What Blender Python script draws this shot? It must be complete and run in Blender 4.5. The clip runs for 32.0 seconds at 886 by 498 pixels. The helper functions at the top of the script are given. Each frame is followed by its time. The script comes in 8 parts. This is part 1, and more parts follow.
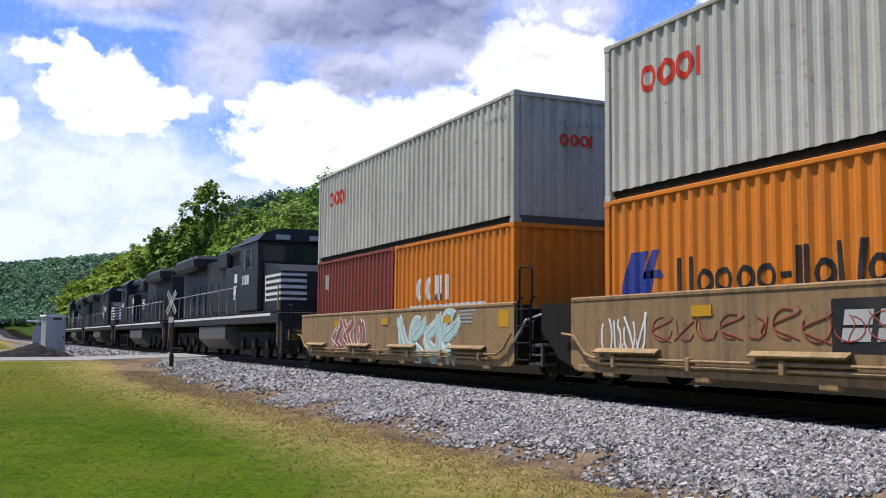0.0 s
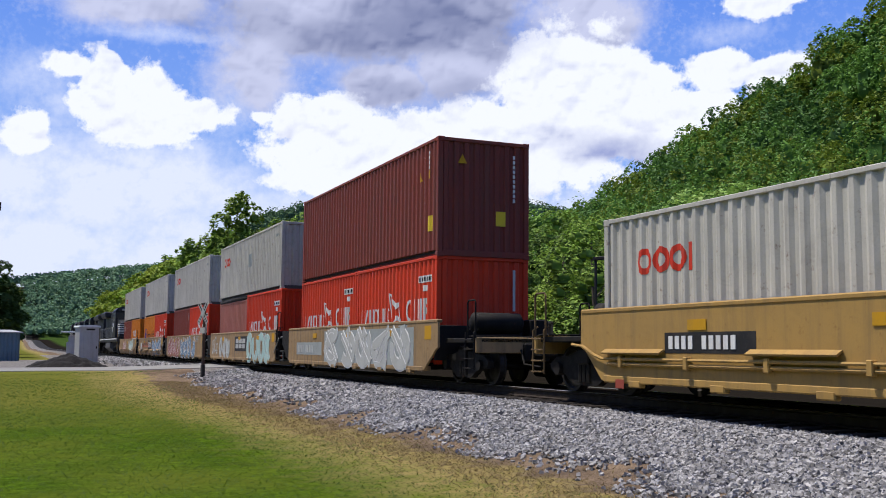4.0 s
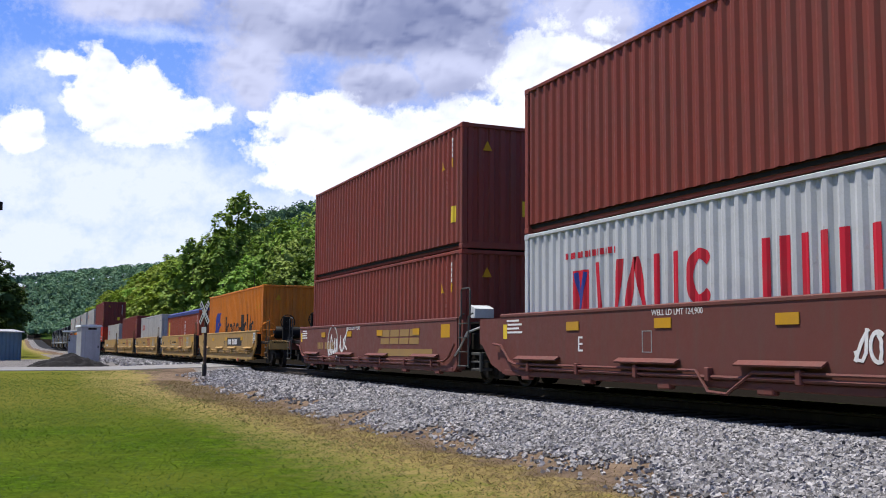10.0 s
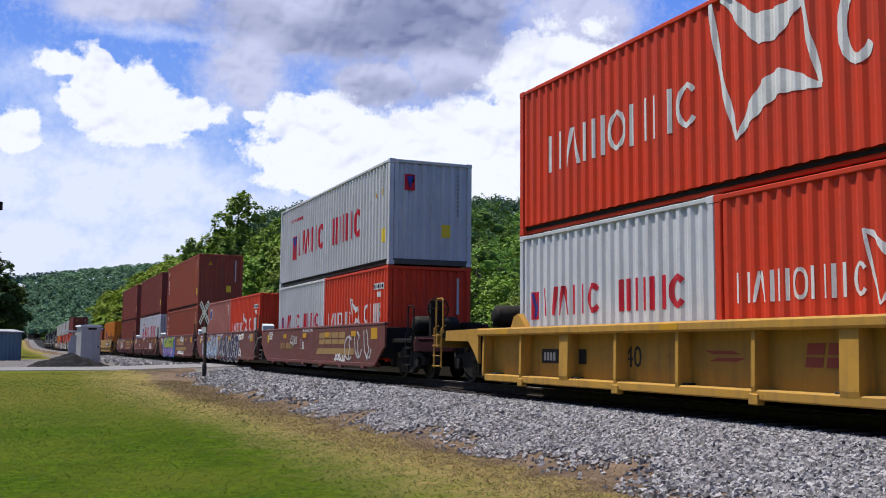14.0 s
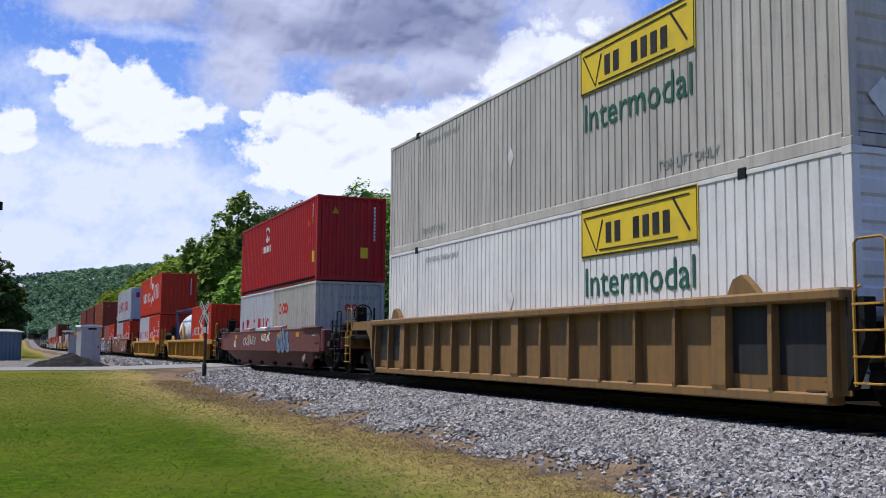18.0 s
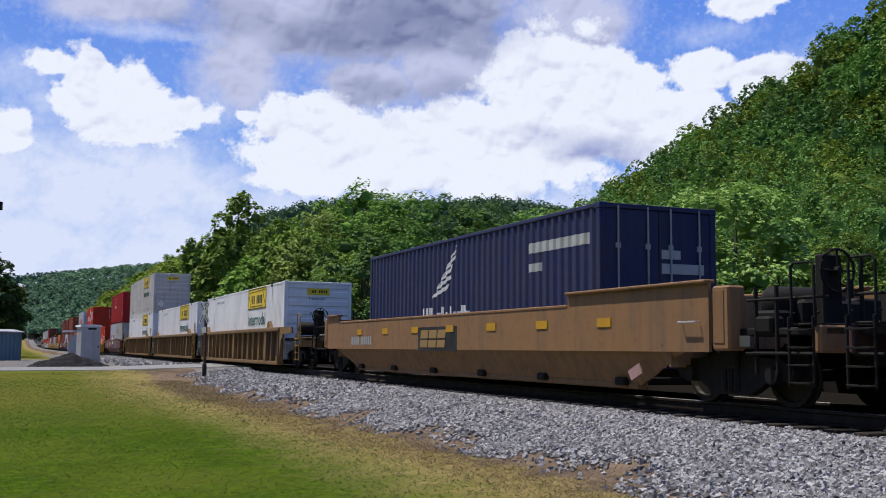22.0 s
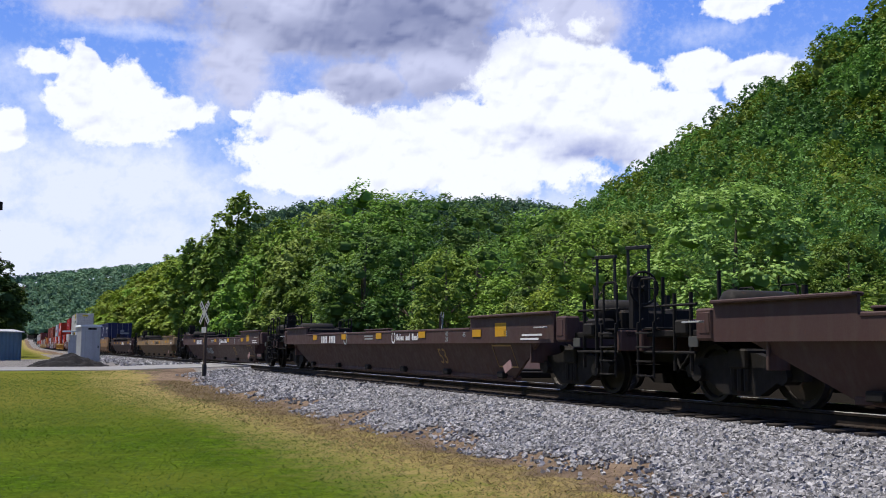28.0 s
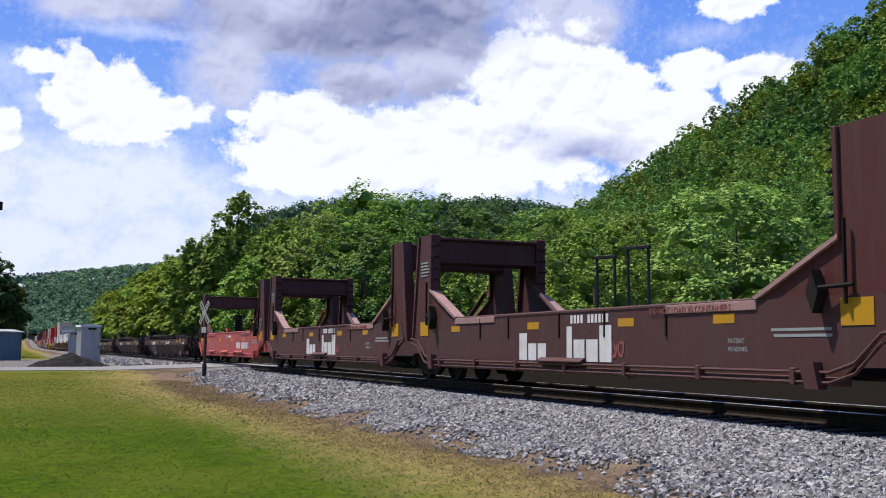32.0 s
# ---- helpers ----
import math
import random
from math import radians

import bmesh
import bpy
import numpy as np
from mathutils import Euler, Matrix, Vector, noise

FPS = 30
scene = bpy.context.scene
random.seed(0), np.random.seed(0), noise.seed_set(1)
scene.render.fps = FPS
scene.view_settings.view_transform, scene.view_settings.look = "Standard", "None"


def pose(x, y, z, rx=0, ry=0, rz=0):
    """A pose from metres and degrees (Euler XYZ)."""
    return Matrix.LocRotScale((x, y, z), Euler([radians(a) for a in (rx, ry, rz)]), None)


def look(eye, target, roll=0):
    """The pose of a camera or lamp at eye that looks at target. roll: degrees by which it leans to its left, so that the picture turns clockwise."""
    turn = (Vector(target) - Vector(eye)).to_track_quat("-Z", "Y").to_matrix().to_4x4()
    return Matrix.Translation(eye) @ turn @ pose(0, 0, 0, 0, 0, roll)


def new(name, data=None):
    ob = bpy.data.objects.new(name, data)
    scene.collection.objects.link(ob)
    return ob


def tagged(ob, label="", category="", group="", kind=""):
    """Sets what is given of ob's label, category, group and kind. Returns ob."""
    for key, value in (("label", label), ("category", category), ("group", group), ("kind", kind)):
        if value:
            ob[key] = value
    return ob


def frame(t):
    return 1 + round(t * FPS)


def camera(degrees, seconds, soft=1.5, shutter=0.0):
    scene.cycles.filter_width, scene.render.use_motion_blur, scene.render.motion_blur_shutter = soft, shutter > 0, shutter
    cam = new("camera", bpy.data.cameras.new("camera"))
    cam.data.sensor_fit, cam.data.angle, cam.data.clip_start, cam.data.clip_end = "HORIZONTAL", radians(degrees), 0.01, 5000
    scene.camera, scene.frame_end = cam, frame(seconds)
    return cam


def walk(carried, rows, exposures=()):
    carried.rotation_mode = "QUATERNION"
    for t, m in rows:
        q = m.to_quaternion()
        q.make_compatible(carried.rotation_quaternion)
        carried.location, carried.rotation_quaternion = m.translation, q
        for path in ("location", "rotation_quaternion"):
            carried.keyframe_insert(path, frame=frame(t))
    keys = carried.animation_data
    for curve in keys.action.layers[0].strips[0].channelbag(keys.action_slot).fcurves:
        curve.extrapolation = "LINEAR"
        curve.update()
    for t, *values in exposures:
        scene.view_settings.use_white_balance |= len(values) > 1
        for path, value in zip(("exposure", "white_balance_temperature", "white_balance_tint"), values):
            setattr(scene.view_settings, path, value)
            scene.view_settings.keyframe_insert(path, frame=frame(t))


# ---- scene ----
# ---------------------------------------------------------------- camera
cam = camera(47.42, 32.0, soft=1.0)


def aim(yaw, pitch, roll):
    """The camera on its tripod beside the track, turned yaw degrees from the track's line."""
    a, b = radians(yaw), radians(pitch)
    eye = Vector((0, 0, 0.734))
    return look(eye, eye + Vector((math.sin(a) * math.cos(b), math.cos(a) * math.cos(b), math.sin(b))), roll)


walk(cam, [(t, aim(22.855 + a, 5.687 + b, 0.469 + c)) for t, a, b, c in (
    (0.0, 1.772, -0.545, 0.009), (0.5, -0.067, -1.311, -0.497), (1.0, 0.382, -1.02, -0.668), (1.5, 0.185, -0.422, -0.796),
    (2.0, 0.248, -0.318, -0.447), (2.5, -0.018, -0.296, 0.14), (3.0, 0.048, 0.004, 0.015), (3.5, 0.078, 0.049, 0.052),
    (5.5, 0.092, 0.0, 0.017), (7.0, 0.092, 0.0, 0.017), (8.0, 0.0, 0.0, 0.015), (32.0, 0.0, 0.0, 0.015))],
     [(0, 0.38, 6600, 10), (1, 0.26, 6600, 10), (3.5, 0.16, 6600, 10), (6, 0.10, 6550, 10), (8, 0.06, 6500, 10), (9, 0.14, 6550, 10), (10, 0.30, 6550, 10), (11, 0.36, 6550, 10), (12, 0.32, 6550, 10), (13, 0.15, 6500, 10), (14, 0.14, 6550, 10), (17, 0.06, 6450, 10), (18, 0.12, 6400, 10), (19, -0.04, 6300, 10), (20, -0.16, 6300, 10), (21, -0.19, 6350, 10), (22, 0.01, 6500, 10), (24, 0.18, 6600, 10), (32, 0.21, 6600, 10)])

# ---------------------------------------------------------------- light
SUN_EL, SUN_X, SUN_Y = 66.0, -0.72, 0.69
world = bpy.data.worlds.new("sky")
scene.world = world
world.use_nodes = True
wn, wl = world.node_tree.nodes, world.node_tree.links
sky = wn.new("ShaderNodeTexSky")
sky.sky_type, sky.sun_disc = "NISHITA", False
sky.sun_elevation, sky.sun_rotation = radians(SUN_EL), math.atan2(SUN_X, SUN_Y)
wn["Background"].inputs["Strength"].default_value = 0.05
wl.new(sky.outputs["Color"], wn["Background"].inputs["Color"])
sun_data = bpy.data.lights.new("sun", "SUN")
sun_data.energy, sun_data.angle, sun_data.color = 5.0, radians(0.53), (1.0, 0.955, 0.88)
sun = new("sun", sun_data)
_c = math.cos(radians(SUN_EL))
_h = math.hypot(SUN_X, SUN_Y)
sun.matrix_world = look((SUN_X / _h * _c * 100, SUN_Y / _h * _c * 100, math.sin(radians(SUN_EL)) * 100), (0, 0, 0))


# ---------------------------------------------------------------- materials
def nodes_of(name):
    m = bpy.data.materials.new(name)
    m.use_nodes = True
    t = m.node_tree
    return m, t.nodes, t.links, t.nodes["Principled BSDF"]


def noise_node(n, l, scale, detail=4.0, rough=0.6, stretch=None, coord="Object", distort=0.0):
    tc = n.new("ShaderNodeTexCoord")
    tx = n.new("ShaderNodeTexNoise")
    tx.inputs["Scale"].default_value, tx.inputs["Detail"].default_value = scale, detail
    tx.inputs["Roughness"].default_value, tx.inputs["Distortion"].default_value = rough, distort
    src = tc.outputs[coord]
    if stretch:
        mp = n.new("ShaderNodeMapping")
        mp.inputs["Scale"].default_value = stretch
        l.new(src, mp.inputs["Vector"])
        src = mp.outputs["Vector"]
    l.new(src, tx.inputs["Vector"])
    return tx


def ramp(n, l, src, lo, hi, a=0.0, b=1.0):
    r = n.new("ShaderNodeMapRange")
    r.inputs["From Min"].default_value, r.inputs["From Max"].default_value = lo, hi
    r.inputs["To Min"].default_value, r.inputs["To Max"].default_value = a, b
    l.new(src, r.inputs["Value"])
    return r.outputs["Result"]


def mix(n, l, fac, a, b, mode="MIX"):
    x = n.new("ShaderNodeMix")
    x.data_type, x.blend_type = "RGBA", mode
    if isinstance(fac, float):
        x.inputs["Factor"].default_value = fac
    else:
        l.new(fac, x.inputs["Factor"])
    for sock, v in (("A", a), ("B", b)):
        s = [i for i in x.inputs if i.name == sock and i.type == "RGBA"][0]
        if isinstance(v, tuple):
            s.default_value = (*v, 1)
        else:
            l.new(v, s)
    return [o for o in x.outputs if o.type == "RGBA"][0]


def bump(n, l, src, strength, dist, bsdf):
    b = n.new("ShaderNodeBump")
    b.inputs["Strength"].default_value, b.inputs["Distance"].default_value = strength, dist
    l.new(src, b.inputs["Height"])
    l.new(b.outputs["Normal"], bsdf.inputs["Normal"])


MATS = {}


def paint(name, col, rust=0.35, grime=0.35, rough=0.55, rust_col=(0.13, 0.055, 0.03), metal=0.0):
    """Weathered paint on steel: fading in large patches, rain streaks, rust spots and fine dust."""
    if name in MATS:
        return MATS[name]
    m, n, l, b = nodes_of(name)
    dk = min(1.0, max(col) * 12)
    big = noise_node(n, l, 0.55, 3)
    fade = mix(n, l, ramp(n, l, big.outputs["Fac"], 0.3, 0.7, 0.0, 0.75), col, tuple(min(1, c * 0.72 + 0.02 * dk) for c in col))
    blot = noise_node(n, l, 2.6, 6, 0.72, None, "Object", 0.6)
    fade = mix(n, l, ramp(n, l, blot.outputs["Fac"], 0.5, 0.66, 0.0, 0.2 + 0.5 * rust), fade, tuple(c * 0.62 + r * 0.3 * dk for c, r in zip(col, (0.1, 0.075, 0.055))))
    streak = noise_node(n, l, 3.2, 4, 0.65, (1.6, 1.6, 0.12))
    dirt = mix(n, l, ramp(n, l, streak.outputs["Fac"], 0.47, 0.74, 0.0, grime), fade, (0.09, 0.075, 0.06))
    spots = noise_node(n, l, 7.0, 6, 0.7)
    rusty = mix(n, l, ramp(n, l, spots.outputs["Fac"], 0.6, 0.72, 0.0, rust), dirt, rust_col)
    dust = noise_node(n, l, 38.0, 3, 0.6)
    fine = mix(n, l, ramp(n, l, dust.outputs["Fac"], 0.4, 0.75, 0.0, 0.1 * dk), rusty, (0.12, 0.1, 0.085))
    info = n.new("ShaderNodeObjectInfo")
    shade = n.new("ShaderNodeHueSaturation")
    l.new(ramp(n, l, info.outputs["Random"], 0, 1, 0.92, 1.08), shade.inputs["Value"])
    l.new(fine, shade.inputs["Color"])
    l.new(shade.outputs["Color"], b.inputs["Base Color"])
    l.new(ramp(n, l, spots.outputs["Fac"], 0.3, 0.7, rough - 0.08, rough + 0.2), b.inputs["Roughness"])
    b.inputs["Metallic"].default_value = metal
    b.inputs["Specular IOR Level"].default_value = 0.16
    bump(n, l, dust.outputs["Fac"], 0.12, 0.01, b)
    MATS[name] = m
    return m


def decal(name, col, wear=0.35):
    """Stencilled or stuck-on paint, worn through in small flakes."""
    if name in MATS:
        return MATS[name]
    m, n, l, b = nodes_of(name)
    a = noise_node(n, l, 22.0, 5, 0.7)
    c = mix(n, l, ramp(n, l, a.outputs["Fac"], 0.5, 0.72, 0.0, wear), col, tuple(x * 0.45 + 0.04 for x in col))
    d = noise_node(n, l, 2.0, 3)
    c = mix(n, l, ramp(n, l, d.outputs["Fac"], 0.45, 0.75, 0.0, 0.25), c, (0.14, 0.12, 0.1))
    l.new(c, b.inputs["Base Color"])
    b.inputs["Roughness"].default_value = 0.65
    b.inputs["Specular IOR Level"].default_value = 0.16
    MATS[name] = m
    return m


M_MAROON = paint("maroon_steel", (0.23, 0.043, 0.031))
M_BROWN = paint("brown_steel", (0.33, 0.068, 0.031))
M_FADEDRED = paint("faded_red_steel", (0.37, 0.13, 0.105), 0.6, 0.3)
M_GREY = paint("pale_grey_steel", (0.52, 0.5, 0.455), 0.6, 0.32)
M_WHITE = paint("white_steel", (0.62, 0.66, 0.68), 0.25, 0.15)
M_PALEBLUE = paint("pale_blue_grey_steel", (0.56, 0.58, 0.62), 0.2, 0.15)
M_GREYRAIL = paint("dark_grey_green_steel", (0.07, 0.072, 0.068), 0.3)
M_ORANGE = paint("orange_steel", (0.68, 0.2, 0.012), 0.4, 0.25)
M_RED = paint("bright_red_steel", (0.64, 0.042, 0.01), 0.3, 0.2)
M_CRIMSON = paint("crimson_steel", (0.46, 0.014, 0.016), 0.3, 0.2)
M_NAVY = paint("navy_blue_steel", (0.022, 0.03, 0.095), 0.15, 0.25)
M_TRAILER = paint("white_aluminium_sheet", (0.78, 0.775, 0.78), 0.12, 0.14, 0.45)
M_TRAILERDIRTY = paint("dusty_white_sheet", (0.56, 0.53, 0.49), 0.2, 0.35, 0.5)
M_TAN = paint("dusty_tan_steel", (0.31, 0.2, 0.095), 0.9, 0.85)
M_YELLOW = paint("yellow_ochre_steel", (0.4, 0.243, 0.072), 0.4, 0.4)
M_GOLD = paint("dark_yellow_steel", (0.46, 0.25, 0.04), 0.45, 0.4)
M_OLDGOLD = paint("rusty_yellow_steel", (0.225, 0.128, 0.045), 0.85, 0.8)
# tan darkened to hold the shade of leaning lower walls; ladders share it
M_LOWTAN = paint("shaded_grimy_tan_steel", (0.15, 0.092, 0.038), 0.5, 0.5)
M_BARN = paint("oxide_brown_steel", (0.145, 0.045, 0.037), 0.4, 0.35)
M_DARKBROWN = paint("dark_brown_steel", (0.062, 0.03, 0.026), 0.4, 0.45)
M_UMBER = paint("umber_brown_steel", (0.066, 0.033, 0.03), 0.4, 0.4)
M_PLUM = paint("plum_brown_steel", (0.088, 0.036, 0.036), 0.4, 0.4)
M_OXBLOOD = paint("oxblood_steel", (0.09, 0.024, 0.024), 0.4, 0.45)
M_LUG = paint("orange_red_lug_paint", (0.62, 0.11, 0.05), 0.4, 0.15)
M_SALMON = paint("faded_pink_red_steel", (0.44, 0.09, 0.083), 0.45, 0.3)
M_PINK = paint("chalky_pink_steel", (0.4, 0.24, 0.23), 0.3, 0.3)
M_BLACK = paint("black_painted_steel", (0.026, 0.027, 0.031), 0.15, 0.25, 0.4)
M_DARK = paint("grimy_black_iron", (0.012, 0.0105, 0.0095), 0.25, 0.12, 0.7)
M_WHEEL = paint("wheel_steel", (0.025, 0.021, 0.019), 0.3, 0.1, 0.5, metal=0.3)
M_RAIL = paint("rusty_rail_side", (0.026, 0.018, 0.014), 0.7, 0.3, 0.6, metal=0.3)
# near-black ballast: the shade under the train put into its colour
M_SHADEBED = paint("shade_dark_ballast", (0.011, 0.01, 0.009), 0.0, 0.05, 0.95)
M_POST = paint("old_post_timber", (0.07, 0.048, 0.036), 0.0, 0.5, 0.9)
M_RUSTTAN = paint("rusty_tan_steel", (0.26, 0.138, 0.058), 0.7, 0.6)
M_RAILTOP = paint("polished_rail_head", (0.52, 0.5, 0.48), 0.0, 0.1, 0.28, metal=0.9)
M_TIE = paint("tarred_tie_wood", (0.025, 0.02, 0.017), 0.2, 0.5, 0.85)
M_GALV = paint("galvanised_sheet", (0.42, 0.42, 0.41), 0.1, 0.2, 0.45, metal=0.2)
M_TANKGREY = paint("dusty_dark_grey_steel", (0.12, 0.12, 0.125), 0.1, 0.4)
M_TARP = paint("blue_tarpaulin", (0.035, 0.05, 0.19), 0.0, 0.25, 0.6)
M_ASPHALT = paint("pale_old_asphalt", (0.27, 0.265, 0.255), 0.0, 0.3, 0.9)
M_DARKGLASS, _n, _l, _b = nodes_of("cab_window_glass")
_b.inputs["Base Color"].default_value, _b.inputs["Roughness"].default_value = (0.02, 0.025, 0.03, 1), 0.06

D_RED = decal("red_paint", (0.58, 0.04, 0.02))
D_CARMINE = decal("carmine_paint", (0.5, 0.015, 0.035), 0.2)
D_WHITE = decal("white_paint", (0.7, 0.7, 0.7))
D_GREY = decal("grey_paint", (0.3, 0.33, 0.33))
D_BLACK = decal("black_paint", (0.02, 0.02, 0.022))
D_BLUE = decal("blue_paint", (0.03, 0.05, 0.26))
D_YELLOW = decal("yellow_paint", (0.5, 0.265, 0.014), 0.3)
D_SIGNYELLOW = decal("lemon_yellow_vinyl", (0.72, 0.52, 0.04), 0.12)
D_GREEN = decal("dark_green_paint", (0.02, 0.11, 0.075), 0.15)
D_MAROON = decal("oxide_red_paint", (0.3, 0.06, 0.04))
D_GOLD = decal("dull_gold_paint", (0.3, 0.19, 0.07))
D_TEAL = decal("pale_teal_spray", (0.36, 0.52, 0.5))
D_SKY = decal("grey_blue_spray", (0.13, 0.22, 0.33))
D_SILVER = decal("silver_spray", (0.42, 0.43, 0.42))
D_PINKISH = decal("brick_red_spray", (0.28, 0.09, 0.08))
D_LIME = decal("lime_spray", (0.45, 0.6, 0.06))
D_PURPLE = decal("violet_spray", (0.12, 0.06, 0.3))
D_NAVY = decal("blue_black_spray", (0.025, 0.025, 0.06))
D_CYAN = decal("bright_blue_spray", (0.03, 0.16, 0.5))


def ground_material():
    m, n, l, b = nodes_of("lawn_and_soil")
    geo = n.new("ShaderNodeNewGeometry")
    sep = n.new("ShaderNodeSeparateXYZ")
    l.new(geo.outputs["Position"], sep.inputs["Vector"])
    fine = noise_node(n, l, 26.0, 8, 0.8)
    tuft = noise_node(n, l, 7.0, 5, 0.7)
    mid = noise_node(n, l, 1.3, 5, 0.65)
    wide = noise_node(n, l, 0.22, 4, 0.6)
    grass = mix(n, l, ramp(n, l, fine.outputs["Fac"], 0.4, 0.62), (0.02, 0.046, 0.004), (0.06, 0.098, 0.01))
    grass = mix(n, l, ramp(n, l, tuft.outputs["Fac"], 0.45, 0.62, 0.0, 0.75), grass, (0.085, 0.145, 0.01))
    grass = mix(n, l, ramp(n, l, mid.outputs["Fac"], 0.44, 0.6, 0.0, 0.6), grass, (0.034, 0.06, 0.006))
    grass = mix(n, l, ramp(n, l, wide.outputs["Fac"], 0.42, 0.6, 0.0, 0.6), grass, (0.095, 0.108, 0.016))
    # worn paler lawn towards the road
    grass = mix(n, l, ramp(n, l, sep.outputs["Y"], 19.0, 31.0, 0.0, 0.75), grass, (0.125, 0.122, 0.026))
    dry = mix(n, l, ramp(n, l, fine.outputs["Fac"], 0.3, 0.7), (0.17, 0.13, 0.048), (0.32, 0.245, 0.105))
    dry = mix(n, l, ramp(n, l, tuft.outputs["Fac"], 0.48, 0.64, 0.0, 0.6), dry, (0.11, 0.125, 0.02))
    soil = mix(n, l, ramp(n, l, fine.outputs["Fac"], 0.35, 0.7), (0.1, 0.068, 0.048), (0.26, 0.195, 0.14))
    soil = mix(n, l, ramp(n, l, mid.outputs["Fac"], 0.42, 0.62, 0.0, 0.7), soil, (0.075, 0.054, 0.042))
    edge = n.new("ShaderNodeMath")
    edge.operation = "MULTIPLY_ADD"
    l.new(mid.outputs["Fac"], edge.inputs[0])
    edge.inputs[1].default_value = 3.0
    wider = n.new("ShaderNodeMath")
    l.new(sep.outputs["X"], wider.inputs[0])
    l.new(ramp(n, l, sep.outputs["Y"], 20.0, 36.0, 0.0, 1.1), wider.inputs[1])
    l.new(wider.outputs["Value"], edge.inputs[2])
    c = mix(n, l, ramp(n, l, edge.outputs["Value"], 4.6, 6.7), grass, dry)
    c = mix(n, l, ramp(n, l, edge.outputs["Value"], 7.15, 7.6), c, soil)
    # beyond the track near-black paints the shade under the train, then overgrown ground again
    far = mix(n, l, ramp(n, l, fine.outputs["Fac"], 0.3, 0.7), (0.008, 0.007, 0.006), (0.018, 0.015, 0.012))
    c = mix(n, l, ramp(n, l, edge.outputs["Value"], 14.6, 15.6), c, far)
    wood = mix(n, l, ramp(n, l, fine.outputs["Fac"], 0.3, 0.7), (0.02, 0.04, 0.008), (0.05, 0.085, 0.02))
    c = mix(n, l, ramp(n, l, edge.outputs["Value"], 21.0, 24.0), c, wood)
    l.new(c, b.inputs["Base Color"])
    b.inputs["Roughness"].default_value, b.inputs["Specular IOR Level"].default_value = 1.0, 0.0
    bump(n, l, fine.outputs["Fac"], 0.4, 0.03, b)
    return m


def gravel_material():
    m, n, l, b = nodes_of("crushed_stone_bed")
    v = n.new("ShaderNodeTexVoronoi")
    tc = n.new("ShaderNodeTexCoord")
    v.inputs["Scale"].default_value = 17.0
    l.new(tc.outputs["Object"], v.inputs["Vector"])
    g = noise_node(n, l, 60.0, 3)
    sep = n.new("ShaderNodeSeparateColor")
    l.new(v.outputs["Color"], sep.inputs["Color"])
    c = mix(n, l, sep.outputs["Red"], (0.08, 0.074, 0.07), (0.27, 0.25, 0.235))
    # shade of the gaps between stones, painted in towards the cell edges
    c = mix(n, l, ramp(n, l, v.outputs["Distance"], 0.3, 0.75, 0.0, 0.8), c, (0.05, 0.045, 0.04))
    c = mix(n, l, ramp(n, l, g.outputs["Fac"], 0.4, 0.7, 0.0, 0.3), c, (0.2, 0.19, 0.18))
    w = noise_node(n, l, 0.5, 4)
    c = mix(n, l, ramp(n, l, w.outputs["Fac"], 0.52, 0.7, 0.0, 0.45), c, (0.2, 0.165, 0.13))
    l.new(c, b.inputs["Base Color"])
    b.inputs["Roughness"].default_value, b.inputs["Specular IOR Level"].default_value = 0.9, 0.15
    bump(n, l, v.outputs["Distance"], -1.0, 0.05, b)
    return m


def stone_material():
    m, n, l, b = nodes_of("crushed_grey_stone")
    geo = n.new("ShaderNodeNewGeometry")
    g = noise_node(n, l, 45.0, 4)
    c = mix(n, l, geo.outputs["Random Per Island"], (0.05, 0.048, 0.049), (0.44, 0.425, 0.43))
    c = mix(n, l, ramp(n, l, g.outputs["Fac"], 0.4, 0.7, 0.0, 0.4), c, (0.16, 0.15, 0.145))
    l.new(c, b.inputs["Base Color"])
    b.inputs["Roughness"].default_value = 0.85
    return m


def leaf_material(name, dark, light, amount=0.35, patch=0.3):
    m = bpy.data.materials.new(name)
    m.use_nodes = True
    n, l = m.node_tree.nodes, m.node_tree.links
    n.remove(n["Principled BSDF"])
    geo = n.new("ShaderNodeNewGeometry")
    tx = noise_node(n, l, patch, 3)
    c = mix(n, l, ramp(n, l, geo.outputs["Random Per Island"], 0.0, 1.0, 0.15, 0.9), dark, light)
    c = mix(n, l, ramp(n, l, tx.outputs["Fac"], 0.4, 0.62, 0.0, 0.6), c, tuple(x * 0.62 for x in light))
    info = n.new("ShaderNodeObjectInfo")
    hs = n.new("ShaderNodeHueSaturation")
    l.new(ramp(n, l, info.outputs["Random"], 0, 1, 0.482, 0.512), hs.inputs["Hue"])
    l.new(ramp(n, l, info.outputs["Random"], 0, 1, 0.72, 1.22), hs.inputs["Value"])
    l.new(c, hs.inputs["Color"])
    d, t = n.new("ShaderNodeBsdfDiffuse"), n.new("ShaderNodeBsdfTranslucent")
    g = n.new("ShaderNodeBsdfGlossy")
    g.inputs["Roughness"].default_value = 0.6
    ms, m2 = n.new("ShaderNodeMixShader"), n.new("ShaderNodeMixShader")
    ms.inputs[0].default_value, m2.inputs[0].default_value = amount, 0.018
    for s in (d, t):
        l.new(hs.outputs["Color"], s.inputs["Color"])
    l.new(d.outputs[0], ms.inputs[1]), l.new(t.outputs[0], ms.inputs[2])
    l.new(ms.outputs[0], m2.inputs[1]), l.new(g.outputs[0], m2.inputs[2])
    l.new(m2.outputs[0], n["Material Output"].inputs["Surface"])
    return m


